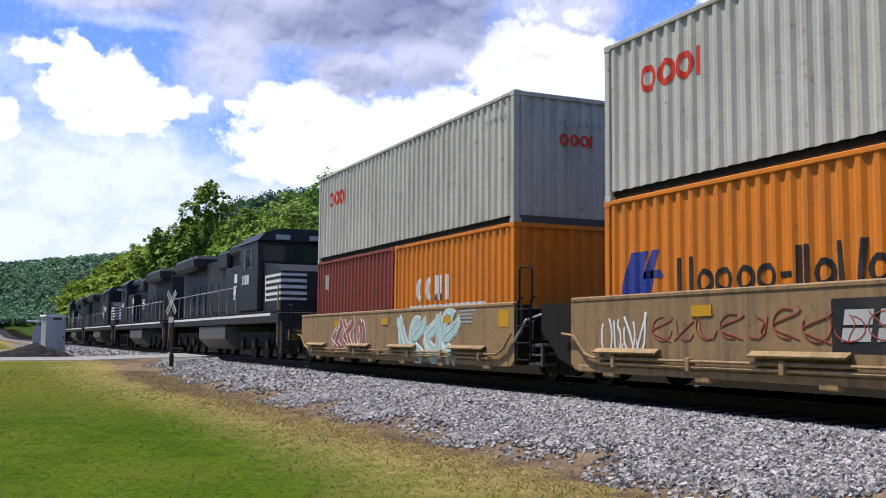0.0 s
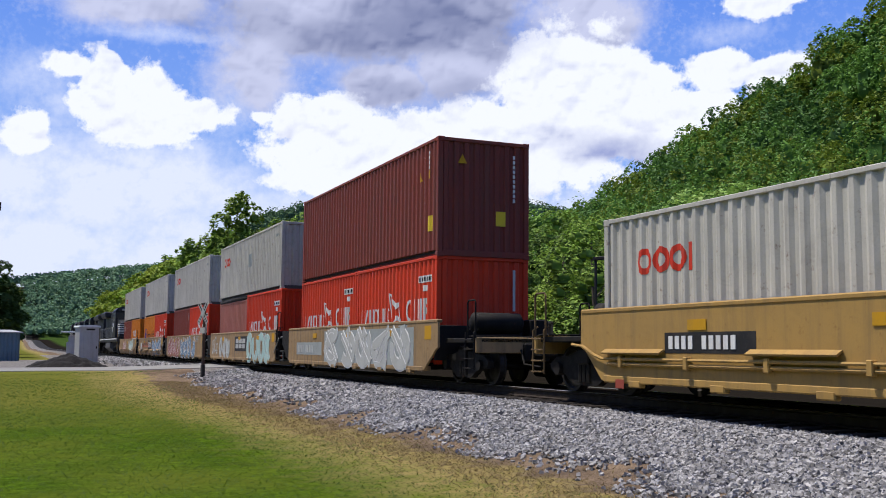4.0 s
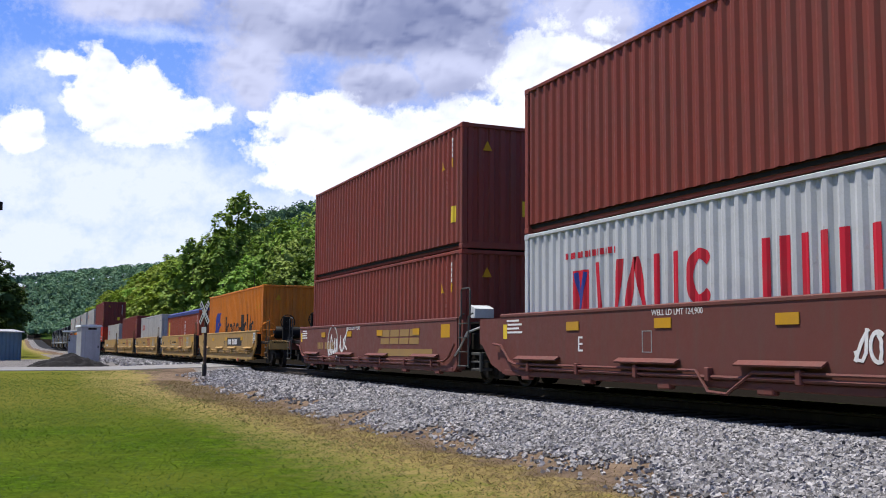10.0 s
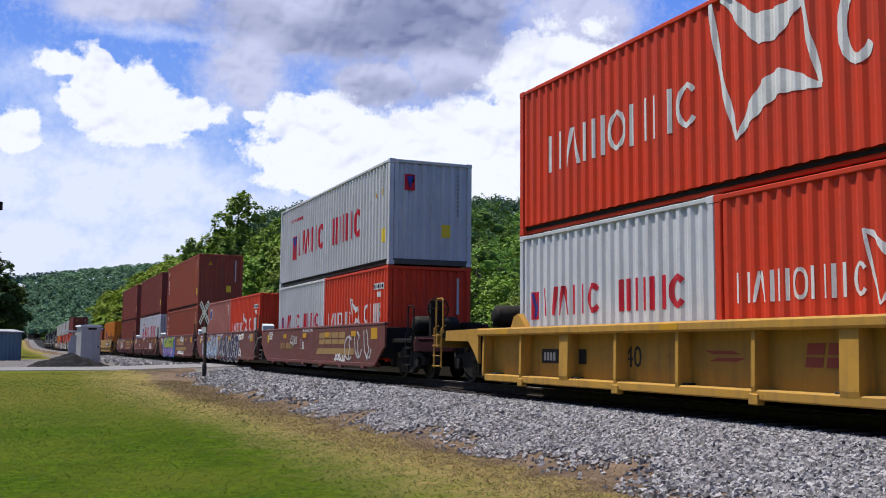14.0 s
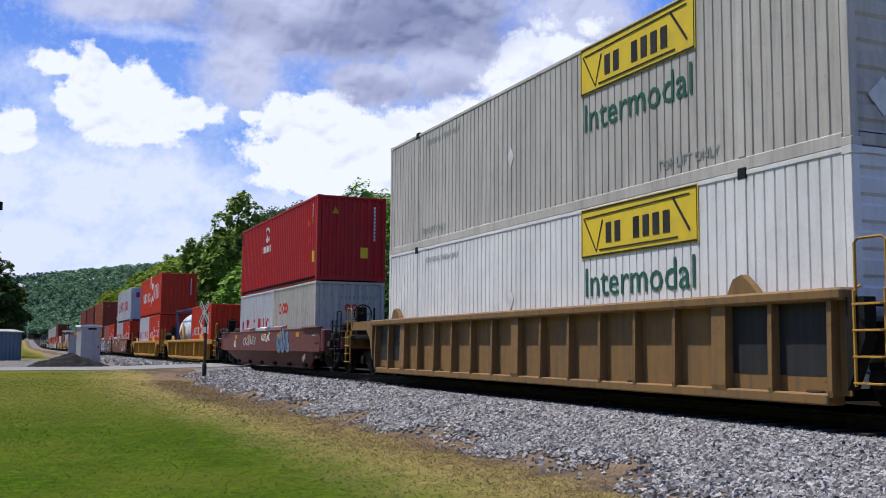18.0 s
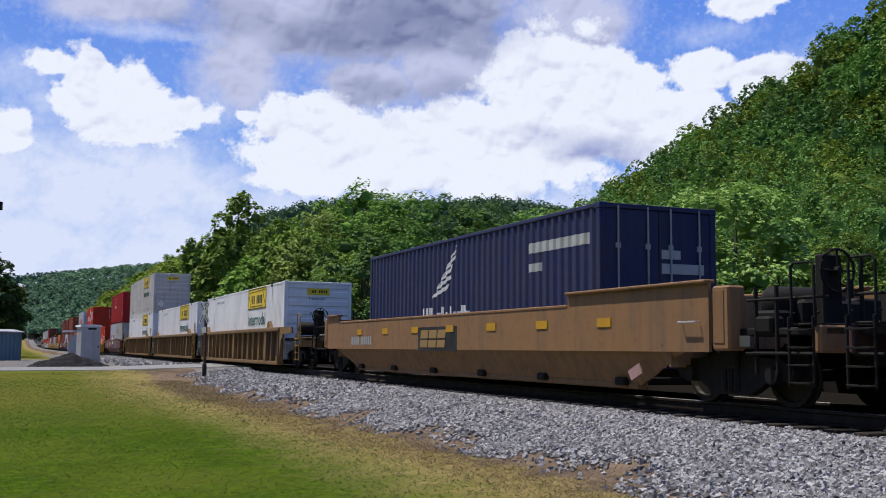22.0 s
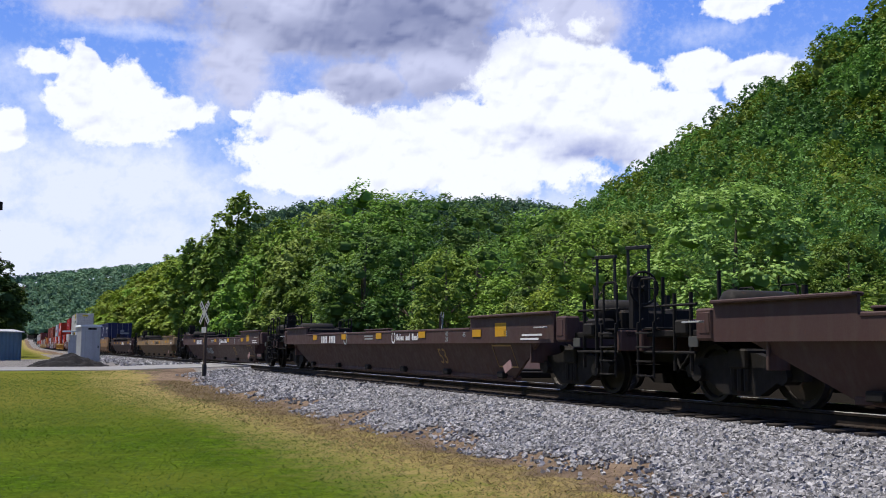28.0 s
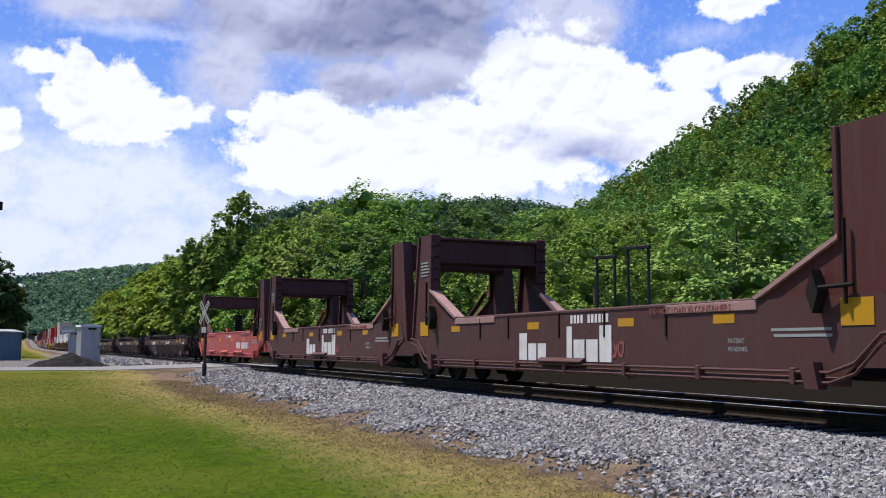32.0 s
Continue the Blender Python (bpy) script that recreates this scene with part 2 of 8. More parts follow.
M_GROUND, M_GRAVEL, M_STONE = ground_material(), gravel_material(), stone_material()
M_LEAF = leaf_material("green_leaves", (0.058, 0.124, 0.0206), (0.218, 0.367, 0.0592), 0.26)
M_LEAFLIGHT = leaf_material("light_green_leaves", (0.0897, 0.179, 0.0248), (0.317, 0.483, 0.0856), 0.26)
M_LEAFDARK = leaf_material("dark_green_leaves", (0.0375, 0.085, 0.0187), (0.131, 0.231, 0.045), 0.24)
M_LEAFYELLOW = leaf_material("yellow_green_leaves", (0.106, 0.181, 0.0175), (0.338, 0.456, 0.0562), 0.26)
M_LEAFPALE = leaf_material("pale_green_leaves", (0.103, 0.186, 0.0304), (0.373, 0.511, 0.11), 0.26)
M_FOREST = leaf_material("mixed_forest_leaves", (0.039, 0.091, 0.0182), (0.15, 0.267, 0.0494), 0.25, 0.13)
M_FORESTLIGHT = leaf_material("sunny_forest_leaves", (0.065, 0.127, 0.0156), (0.234, 0.358, 0.0442), 0.25, 0.13)
M_FORESTDARK = leaf_material("shady_forest_leaves", (0.027, 0.0675, 0.0175), (0.101, 0.196, 0.0459), 0.25, 0.13)
M_MAPLE = leaf_material("maple_leaves", (0.085, 0.16, 0.028), (0.34, 0.47, 0.12), 0.26, 0.5)
M_LEAFDEEP = leaf_material("deep_green_leaves", (0.02, 0.045, 0.009), (0.06, 0.11, 0.022), 0.2)
# distance haze put into both leaf colours: bluer and flatter than the near woods
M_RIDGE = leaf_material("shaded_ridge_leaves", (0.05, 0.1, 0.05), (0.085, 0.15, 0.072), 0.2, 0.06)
M_HAZEFOREST = leaf_material("hazed_forest_leaves", (0.105, 0.2, 0.115), (0.155, 0.275, 0.155), 0.2, 0.06)
M_BLADE = leaf_material("mown_grass_blades", (0.028, 0.056, 0.004), (0.075, 0.128, 0.011), 0.5, 0.6)
M_STRAW = leaf_material("dry_grass_blades", (0.16, 0.12, 0.05), (0.28, 0.22, 0.1), 0.4)
M_BARK = paint("grey_brown_bark", (0.13, 0.1, 0.075), 0.0, 0.5, 0.9)


# ---------------------------------------------------------------- shapes
class Shape:
    """Collects simple solids into one mesh."""

    def __init__(self):
        self.v, self.f = [], []

    def add(self, vs, fs):
        o = len(self.v)
        self.v += vs
        self.f += [tuple(i + o for i in f) for f in fs]
        return self

    def box(self, x0, x1, y0, y1, z0, z1, c=0.0):
        x0, x1, y0, y1, z0, z1 = min(x0, x1), max(x0, x1), min(y0, y1), max(y0, y1), min(z0, z1), max(z0, z1)
        c = min(c, (x1 - x0) * 0.45, (y1 - y0) * 0.45, (z1 - z0) * 0.45)
        if c <= 0:
            return self.add([(x, y, z) for x in (x0, x1) for y in (y0, y1) for z in (z0, z1)],
                            [(0, 1, 3, 2), (4, 6, 7, 5), (0, 4, 5, 1), (2, 3, 7, 6), (0, 2, 6, 4), (1, 5, 7, 3)])
        vs = []
        for x, sx in ((x0, 1), (x1, -1)):
            for y, sy in ((y0, 1), (y1, -1)):
                for z, sz in ((z0, 1), (z1, -1)):
                    vs += [(x, y + sy * c, z + sz * c), (x + sx * c, y, z + sz * c), (x + sx * c, y + sy * c, z)]
        k = lambda a, b, d, e: (a * 4 + b * 2 + d) * 3 + e
        fs = []
        for s in (0, 1):
            fs.append(tuple(k(s, *q, 0) for q in ((0, 0), (0, 1), (1, 1), (1, 0))))
            fs.append(tuple(k(q[0], s, q[1], 1) for q in ((0, 0), (0, 1), (1, 1), (1, 0))))
            fs.append(tuple(k(*q, s, 2) for q in ((0, 0), (0, 1), (1, 1), (1, 0))))
            for u in (0, 1):
                fs.append((k(s, u, 0, 0), k(s, u, 1, 0), k(s, u, 1, 1), k(s, u, 0, 1)))
                fs.append((k(s, 0, u, 0), k(s, 1, u, 0), k(s, 1, u, 2), k(s, 0, u, 2)))
                fs.append((k(0, s, u, 1), k(1, s, u, 1), k(1, s, u, 2), k(0, s, u, 2)))
        fs += [(k(a, b, d, 0), k(a, b, d, 1), k(a, b, d, 2)) for a in (0, 1) for b in (0, 1) for d in (0, 1)]
        return self.add(vs, fs)

    def prism(self, poly, axis, lo, hi):
        """A polygon (a, b) run along the axis: x -> (y, z), y -> (x, z), z -> (x, y)."""
        put = {"x": lambda a, b, h: (h, a, b), "y": lambda a, b, h: (a, h, b), "z": lambda a, b, h: (a, b, h)}[axis]
        n = len(poly)
        vs = [put(a, b, lo) for a, b in poly] + [put(a, b, hi) for a, b in poly]
        return self.add(vs, [tuple(range(n))[::-1], tuple(range(n, 2 * n))] + [(i, (i + 1) % n, n + (i + 1) % n, n + i) for i in range(n)])

    def tube(self, path, r, n=6):
        pts = [Vector(q) for q in path]
        rings = []
        for i, q in enumerate(pts):
            d = (pts[min(i + 1, len(pts) - 1)] - pts[max(i - 1, 0)]).normalized()
            u = d.cross(Vector((0, 0, 1)) if abs(d.z) < 0.9 else Vector((1, 0, 0))).normalized()
            w = d.cross(u)
            rr = r[i] if isinstance(r, (list, tuple)) else r
            rings.append([tuple(q + (u * math.cos(a) + w * math.sin(a)) * rr) for a in [2 * math.pi * k / n for k in range(n)]])
        vs = [v for ring in rings for v in ring]
        fs = [(i * n + k, i * n + (k + 1) % n, (i + 1) * n + (k + 1) % n, (i + 1) * n + k) for i in range(len(pts) - 1) for k in range(n)]
        fs += [tuple(range(n))[::-1], tuple(range((len(pts) - 1) * n, len(pts) * n))]
        return self.add(vs, fs)

    def wave(self, path, axis, lo, hi):
        """An open sheet: a path (a, b) run along the axis."""
        put = {"x": lambda a, b, h: (h, a, b), "y": lambda a, b, h: (a, h, b), "z": lambda a, b, h: (a, b, h)}[axis]
        n = len(path)
        return self.add([put(a, b, lo) for a, b in path] + [put(a, b, hi) for a, b in path], [(i, i + 1, n + i + 1, n + i) for i in range(n - 1)])

    def mesh(self, name):
        me = bpy.data.meshes.new(name)
        me.from_pydata(self.v, [], self.f)
        bm = bmesh.new()
        bm.from_mesh(me)
        bmesh.ops.recalc_face_normals(bm, faces=bm.faces)
        bm.to_mesh(me)
        bm.free()
        return me


CACHE = {}


def part(name, shape, material, parent, label="", key=None, at=(0, 0, 0), turn=0.0, smooth=False):
    """Links a shape as ONE mesh object under a thing or a part; alike pieces share their mesh by key."""
    if key is not None and (name, key, material.name) in CACHE:
        me = CACHE[(name, key, material.name)]
    else:
        s = shape() if callable(shape) else shape
        me = s.mesh(name) if isinstance(s, Shape) else s
        me.materials.append(material)
        if smooth:
            for q in me.polygons:
                q.use_smooth = True
        if key is not None:
            CACHE[(name, key, material.name)] = me
    ob = new(name, me)
    ob.location = at
    ob.rotation_euler = (0, 0, turn)
    if parent is not None:
        ob.parent = parent
    if label:
        tagged(ob, label)
    return ob


def mesh_np(name, verts, quads, material, tris=False, flat=False):
    me = bpy.data.meshes.new(name)
    k = 3 if tris else 4
    me.vertices.add(len(verts))
    me.vertices.foreach_set("co", np.asarray(verts, dtype=np.float32).ravel())
    me.loops.add(len(quads) * k)
    me.loops.foreach_set("vertex_index", np.asarray(quads, dtype=np.int32).ravel())
    me.polygons.add(len(quads))
    me.polygons.foreach_set("loop_start", np.arange(0, len(quads) * k, k, dtype=np.int32))
    me.polygons.foreach_set("loop_total", np.full(len(quads), k, dtype=np.int32))
    if flat:
        me.polygons.foreach_set("use_smooth", np.zeros(len(quads), bool))
    me.update(calc_edges=True)
    me.materials.append(material)
    return me


def smooth01(t):
    t = np.clip(t, 0, 1)
    return t * t * (3 - 2 * t)


TRACK = 10.352      # the track's centre line
SPEED = 16.55       # metres a second


# ---------------------------------------------------------------- land
def hill(x, y):
    """Height of the wooded hills over the valley floor, with a slope added behind the camera."""
    x, y = np.asarray(x, float), np.asarray(y, float)
    crest = np.interp(y, [-200, 60, 100, 130, 160, 190, 220, 260, 330, 420, 700], [80, 75, 73, 66, 56, 45.5, 33, 20, 8, 4, 3])
    t = np.clip((x - 24) / 122.0, 0, 1)
    near = crest * t ** 2.2 * (1.0 - 0.12 * smooth01((t - 0.85) / 0.15))
    second = np.interp(x, [40, 100, 134, 157, 193, 223, 265, 303, 328, 357, 450, 600, 900], [5, 45, 71, 86, 96, 98, 100, 103, 107, 104, 92, 70, 20]) * np.exp(-((y - 690) / 170.0) ** 2)
    third = 71 * np.exp(-((y - 1120) / 150.0) ** 2) * np.interp(x, [-700, -200, 0, 100, 200, 500], [0.72, 0.82, 0.88, 1.08, 1.25, 1.1])
    west_block = 60 * smooth01((-45 - x) / 110.0) * smooth01((260 - y) / 160.0)      # unseen slope behind the camera, added to cut sky light on the train
    return np.maximum(np.maximum(near, west_block), np.maximum(second, third))


def road_y(x):
    return 47.5 - 0.25 * (x - 9)


def ground_z(x, y):
    x, y = np.asarray(x, float), np.asarray(y, float)
    lawn = -0.80 + 0.42 * smooth01((y - 30) / 18.0)
    lawn = lawn + 0.03 * np.sin(x * 0.7 + 1) * np.sin(y * 0.4)
    toe = np.interp(y, [0, 22, 34, 46], [-0.78, -0.76, -0.7, -0.5])
    bed = np.interp(x, [5.6, 6.3, 8.3, 12.4, 14.6, 17], [0, 0, 1, 1, 0, 0])
    z = np.where(x < 5.6, lawn, np.where(x < 6.3, lawn + (toe - lawn) * (x - 5.6) / 0.7, toe))
    z = z + (-0.26 - z) * bed
    # added low bank, hides the sunlit ground so the gap under the cars stays dark
    z = np.where(x > 13.6, np.maximum(z, np.interp(x, [13.6, 16.0, 17.5], [-0.7, 0.06, 0.06])), z)
    # the road's bank
    d = np.abs(y - road_y(x))
    bank = np.interp(x, [-80, -6, 4, 8.8, 12, 30], [-0.5, -0.36, -0.24, -0.06, -0.06, -0.5]) - 0.03
    k = 1 - smooth01((d - 4.6) / 3.2)
    z = z + (bank - z) * k * np.where((x > 9.0) & (x < 11.7), 0, 1)
    return z + hill(x, y)


def build_ground():
    xs = np.concatenate([-np.geomspace(2500, 14, 26), np.arange(-13, 5, 0.9), np.arange(5, 18, 0.32), np.geomspace(18.2, 60, 26), np.geomspace(63, 2600, 40)])
    ys = np.concatenate([-np.geomspace(1500, 6, 18), np.arange(-5, 70, 0.75), np.geomspace(71, 3600, 60)])
    X, Y = np.meshgrid(xs, ys)
    Z = ground_z(X, Y)
    nx, ny = len(xs), len(ys)
    v = np.stack([X.ravel(), Y.ravel(), Z.ravel()], 1)
    i = np.arange(nx - 1)[None, :] + np.arange(ny - 1)[:, None] * nx
    q = np.stack([i, i + 1, i + nx + 1, i + nx], 2).reshape(-1, 4)
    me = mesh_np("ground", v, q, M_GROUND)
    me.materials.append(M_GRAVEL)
    me.materials.append(M_SHADEBED)
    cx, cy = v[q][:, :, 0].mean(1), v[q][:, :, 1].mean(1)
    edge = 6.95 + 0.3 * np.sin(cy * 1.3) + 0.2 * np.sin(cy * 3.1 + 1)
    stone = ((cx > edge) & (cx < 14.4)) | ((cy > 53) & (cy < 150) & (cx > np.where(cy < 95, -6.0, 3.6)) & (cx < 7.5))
    # from the near rail outward the bed carries the train's shade as colour
    shade_bed = stone & (cx > 9.35) & (cx < 14.4)
    me.polygons.foreach_set("material_index", stone.astype(np.int32) + shade_bed)
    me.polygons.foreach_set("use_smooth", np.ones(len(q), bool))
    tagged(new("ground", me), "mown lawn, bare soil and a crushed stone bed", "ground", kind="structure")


build_ground()


def build_road():
    s = Shape()
    xs = list(np.linspace(-60, 8.7, 30))
    for a, b in zip(xs[:-1], xs[1:]):
        za, zb = [float(np.interp(q, [-80, -6, 4, 8.8], [-0.5, -0.36, -0.24, -0.06])) for q in (a, b)]
        ya, yb = road_y(a), road_y(b)
        s.add([(a, ya - 3.7, za - 0.3), (b, yb - 3.7, zb - 0.3), (b, yb + 3.7, zb - 0.3), (a, ya + 3.7, za - 0.3),
               (a, ya - 3.6, za), (b, yb - 3.6, zb), (b, yb + 3.6, zb), (a, ya + 3.6, za)],
              [(4, 5, 6, 7), (0, 1, 5, 4), (2, 3, 7, 6)])
    tagged(part("road", s, M_ASPHALT, None), "pale worn asphalt road climbing to the rails", "road", kind="structure")
    s = Shape()
    for x0, x1 in ((8.75, TRACK - 0.83), (TRACK - 0.66, TRACK + 0.66), (TRACK + 0.83, 12.2)):
        s.box(x0, x1, road_y(x0) - 3.6, road_y(x0) + 3.6, -0.25, -0.045, 0.02)
    tagged(part("crossing_panel", s, M_ASPHALT, None), "worn panels between the rails of the level crossing", "crossing", kind="structure")


build_road()


def build_track():
    y0, y1 = -30, 640
    for k, side in enumerate((-1, 1)):
        x = TRACK + side * 0.755
        s = Shape().prism([(x - 0.07, -0.175), (x + 0.07, -0.175), (x + 0.07, -0.163), (x + 0.012, -0.145), (x + 0.012, -0.05), (x + 0.036, -0.038), (x + 0.036, -0.006),
                           (x - 0.036, -0.006), (x - 0.036, -0.038), (x - 0.012, -0.05), (x - 0.012, -0.145), (x - 0.07, -0.163)], "y", y0, y1)
        rail = tagged(part("rail", s, M_RAIL, None), "rusty steel rail with a polished running surface", "rail", "rails of the track", "structure")
        part("rail_head", Shape().prism([(x - 0.034, -0.006), (x + 0.034, -0.006), (x + 0.028, 0.0), (x - 0.028, 0.0)], "y", y0, y1), M_RAILTOP, rail)
    tie = lambda: Shape().box(-1.3, 1.3, -0.115, 0.115, -0.34, -0.185, 0.012)
    plate = lambda: Shape().box(-0.13, 0.13, -0.1, 0.1, -0.19, -0.172, 0.004)
    yy = 3.0
    while yy < 60:
        t = part("tie", tie, M_TIE, None, key="tie", at=(TRACK, yy, 0))
        tagged(t, "dark tarred wooden tie bedded in crushed stone", "tie", "ties under the rails")
        for side in (-1, 1):
            part("tie_plate", plate, M_RAIL, t, key="plate", at=(side * 0.755, 0, 0))
        yy += 0.5


build_track()
# ---------------------------------------------------------------- the train: markings
MOVING = []          # (thing, place along the train, height)


BREAKS = {}         # where a mapping follows ribs: the places of the folds
PLANES = {}
RIBBED = {}          # containers with corrugated sides, and their length


def on_side(y, z, x=-1.0):
    """Maps flat (a, b) to the side that faces the lawn: a runs towards the rear, b upwards."""
    put = lambda a, b, d: (x - d, y - a, z + b)
    PLANES[put] = (y, z, x)
    return put


def on_ribs(put, L):
    """The same mapping, laid into the folds of a corrugated side."""
    y, z, x = PLANES[put]
    path = ribbed(L - 0.28, 0.278, 0.036, 0.074, 0.07)
    ss, dd = [p for p, q in path], [q for p, q in path]
    extra = max(0.0, -1.215 - x) * 0.6 + 0.002

    def put2(a, b, d):
        t = a - y - 0.14
        deep = float(np.interp(t, ss, dd)) if 0 < t < L - 0.28 else -0.012
        return (-1.207 + deep - extra - d * 0.5, y - a, z + b)
    BREAKS[put2] = [t + y + 0.14 for t in ss]
    return put2


def on_lean(y, z, brk=0.87, bottom=0.17):
    """The same for the lower walls that lean in."""
    return lambda a, b, d: (-(HW - 0.06 - (brk - z - b) * 0.28 / (brk - bottom)) - 0.004 - d, y - a, z + b)


def on_end(x, z, y):
    """Maps flat (a, b) to an end that faces the rear."""
    return lambda a, b, d: (x + a, y - d, z + b)


class Flat:
    """Flat painted shapes, built a few millimetres thick."""

    def __init__(self):
        self.p, self.g = [], []

    def group(self, before):
        """Notes that the polygons since then make one piece."""
        self.g.append(range(before, len(self.p)))

    def rect(self, a0, b0, a1, b1, slant=0.0):
        self.p.append([(a0, b0), (a1, b0), (a1 + slant, b1), (a0 + slant, b1)])
        return self

    def poly(self, pts):
        self.p.append(pts)
        return self

    def ring(self, a, b, ra, rb, w, lo=0.0, hi=360.0, n=14):
        f = lambda t, s: (a + math.cos(t) * (ra - s), b + math.sin(t) * (rb - s))
        turn = [radians(lo + (hi - lo) * k / n) for k in range(n + 1)]
        self.p.append([[f(t, w) for t in turn], [f(t, 0) for t in turn]])
        return self

    def stroke(self, pts, w):
        lo, hi = [], []
        for k, (a, b) in enumerate(pts):
            (a0, b0), (a1, b1) = pts[max(0, k - 1)], pts[min(len(pts) - 1, k + 1)]
            if pts[0] == pts[-1] and k in (0, len(pts) - 1):
                (a0, b0), (a1, b1) = pts[-2], pts[1]
            L = math.hypot(a1 - a0, b1 - b0) or 1.0
            u, v = (b1 - b0) / L * w / 2, (a1 - a0) / L * w / 2
            lo.append((a - u, b + v)), hi.append((a + u, b - v))
        self.p.append([lo, hi])
        return self

    def marks(self, kinds, h, w=0.6, gap=0.16, a=0.0, b=0.0, bar=0.22):
        """A row of plain marks: o ring, i bar, n low block, d tall block, s slanted bar, _ space."""
        for k in kinds:
            ww, before = h * w, len(self.p)
            if k == "o":
                self.ring(a + ww / 2, b + h / 2, ww / 2, h / 2, h * bar)
            elif k == "c":
                self.ring(a + ww / 2, b + h / 2, ww / 2, h / 2, h * bar, 40, 320)
            elif k == "i":
                ww = h * bar
                self.rect(a, b, a + ww, b + h)
            elif k == "n":
                self.rect(a, b, a + ww, b + h * 0.62)
            elif k == "d":
                self.rect(a, b, a + ww, b + h)
            elif k == "b":      # a slanted block with a slit
                self.rect(a, b, a + ww, b + h * 0.42, h * 0.08).rect(a + h * 0.1, b + h * 0.52, a + ww + h * 0.1, b + h, h * 0.08)
            elif k == "p":      # a lintel on two posts
                self.rect(a, b + h * 0.8, a + ww, b + h).rect(a + ww * 0.3, b, a + ww * 0.42, b + h * 0.8).rect(a + ww * 0.58, b, a + ww * 0.7, b + h * 0.8)
            elif k == "s":
                self.rect(a, b, a + h * bar * 1.2, b + h, h * 0.25)
            elif k == "u":
                self.rect(a, b, a + h * bar, b + h).rect(a + ww - h * bar, b, a + ww, b + h).rect(a, b, a + ww, b + h * bar)
            elif k == "2":
                self.rect(a, b, a + h * bar, b + h).rect(a + ww - h * bar, b, a + ww, b + h)
            elif k == "3":
                ww *= 1.35
                for q in (0.0, 0.5, 1.0):
                    self.rect(a + (ww - h * bar) * q, b, a + (ww - h * bar) * q + h * bar, b + h)
            elif k == "e":
                self.ring(a + ww / 2, b + h * 0.33, ww / 2, h * 0.33, h * bar * 0.85)
            elif k == "m":
                self.rect(a, b, a + h * bar, b + h * 0.66).rect(a + ww - h * bar, b, a + ww, b + h * 0.66)
            elif k == "h":
                self.rect(a, b, a + h * bar, b + h).rect(a + ww - h * bar, b, a + ww, b + h * 0.6)
            elif k == "-":
                ww *= 0.6
                self.rect(a, b + h * 0.28, a + ww, b + h * 0.42)
            elif k == "v":
                self.rect(a, b, a + h * bar, b + h, -ww * 0.12).rect(a + ww - h * bar, b, a + ww, b + h, ww * 0.2)
            elif k == "a":
                self.rect(a, b, a + h * bar, b + h, ww * 0.35).rect(a + ww - h * bar, b, a + ww, b + h, -ww * 0.35)
            a += ww + gap * h
            self.group(before)
        return self

    def strips(self, folds):
        """The shapes cut at the folds."""
        out = []
        for p in self.p:
            quads = [[p[0][i], p[0][i + 1], p[1][i + 1], p[1][i]] for i in range(len(p[0]) - 1)] if len(p) == 2 else [p]
            for q in quads:
                lo, hi = min(a for a, b in q), max(a for a, b in q)
                edges = [lo - 1] + [f for f in folds if lo < f < hi] + [hi + 1]
                for e0, e1 in zip(edges[:-1], edges[1:]):
                    r = q
                    for lim, sg in ((e0, 1), (e1, -1)):
                        kept = []
                        for (a0, b0), (a1, b1) in zip(r, r[1:] + r[:1]):
                            in0, in1 = (a0 - lim) * sg >= 0, (a1 - lim) * sg >= 0
                            if in0:
                                kept.append((a0, b0))
                            if in0 != in1:
                                k = (lim - a0) / (a1 - a0)
                                kept.append((lim, b0 + k * (b1 - b0)))
                        r = kept
                        if len(r) < 3:
                            break
                    if len(r) >= 3:
                        out.append(r)
        return out

    def shape(self, put, th=0.004):
        s = Shape()
        if put in BREAKS:
            for p in self.strips(BREAKS[put]):
                s.add([put(a, b, th) for a, b in p], [tuple(range(len(p)))])
            return s
        for k, p in enumerate(self.p):
            n = len(p)
            t = th + 0.0005 * (k % 6)
            if n == 2:      # a ribbon between two edges
                m = len(p[0])
                vs = [put(a, b, d) for d in (0.0, t) for e in p for a, b in e]
                fs = [(2 * m + i, 2 * m + i + 1, 3 * m + i + 1, 3 * m + i) for i in range(m - 1)]
                fs += [(i, i + 1, 2 * m + i + 1, 2 * m + i) for i in range(m - 1)] + [(m + i, m + i + 1, 3 * m + i + 1, 3 * m + i) for i in range(m - 1)]
                s.add(vs, fs + [(0, m, 3 * m, 2 * m), (m - 1, 2 * m - 1, 4 * m - 1, 3 * m - 1)])
                continue
            s.add([put(a, b, 0.0) for a, b in p] + [put(a, b, t) for a, b in p],
                  [tuple(range(n, 2 * n))] + [(i, (i + 1) % n, n + (i + 1) % n, n + i) for i in range(n)])
        return s


SPLIT = ("number_column", "number_bars", "small_word_bars", "word_bars", "list_bars", "small_print", "number_strip", "data_plate", "number_plate", "stripe_emblem", "spray_scrawl", "spray_outline", "spray_fill")


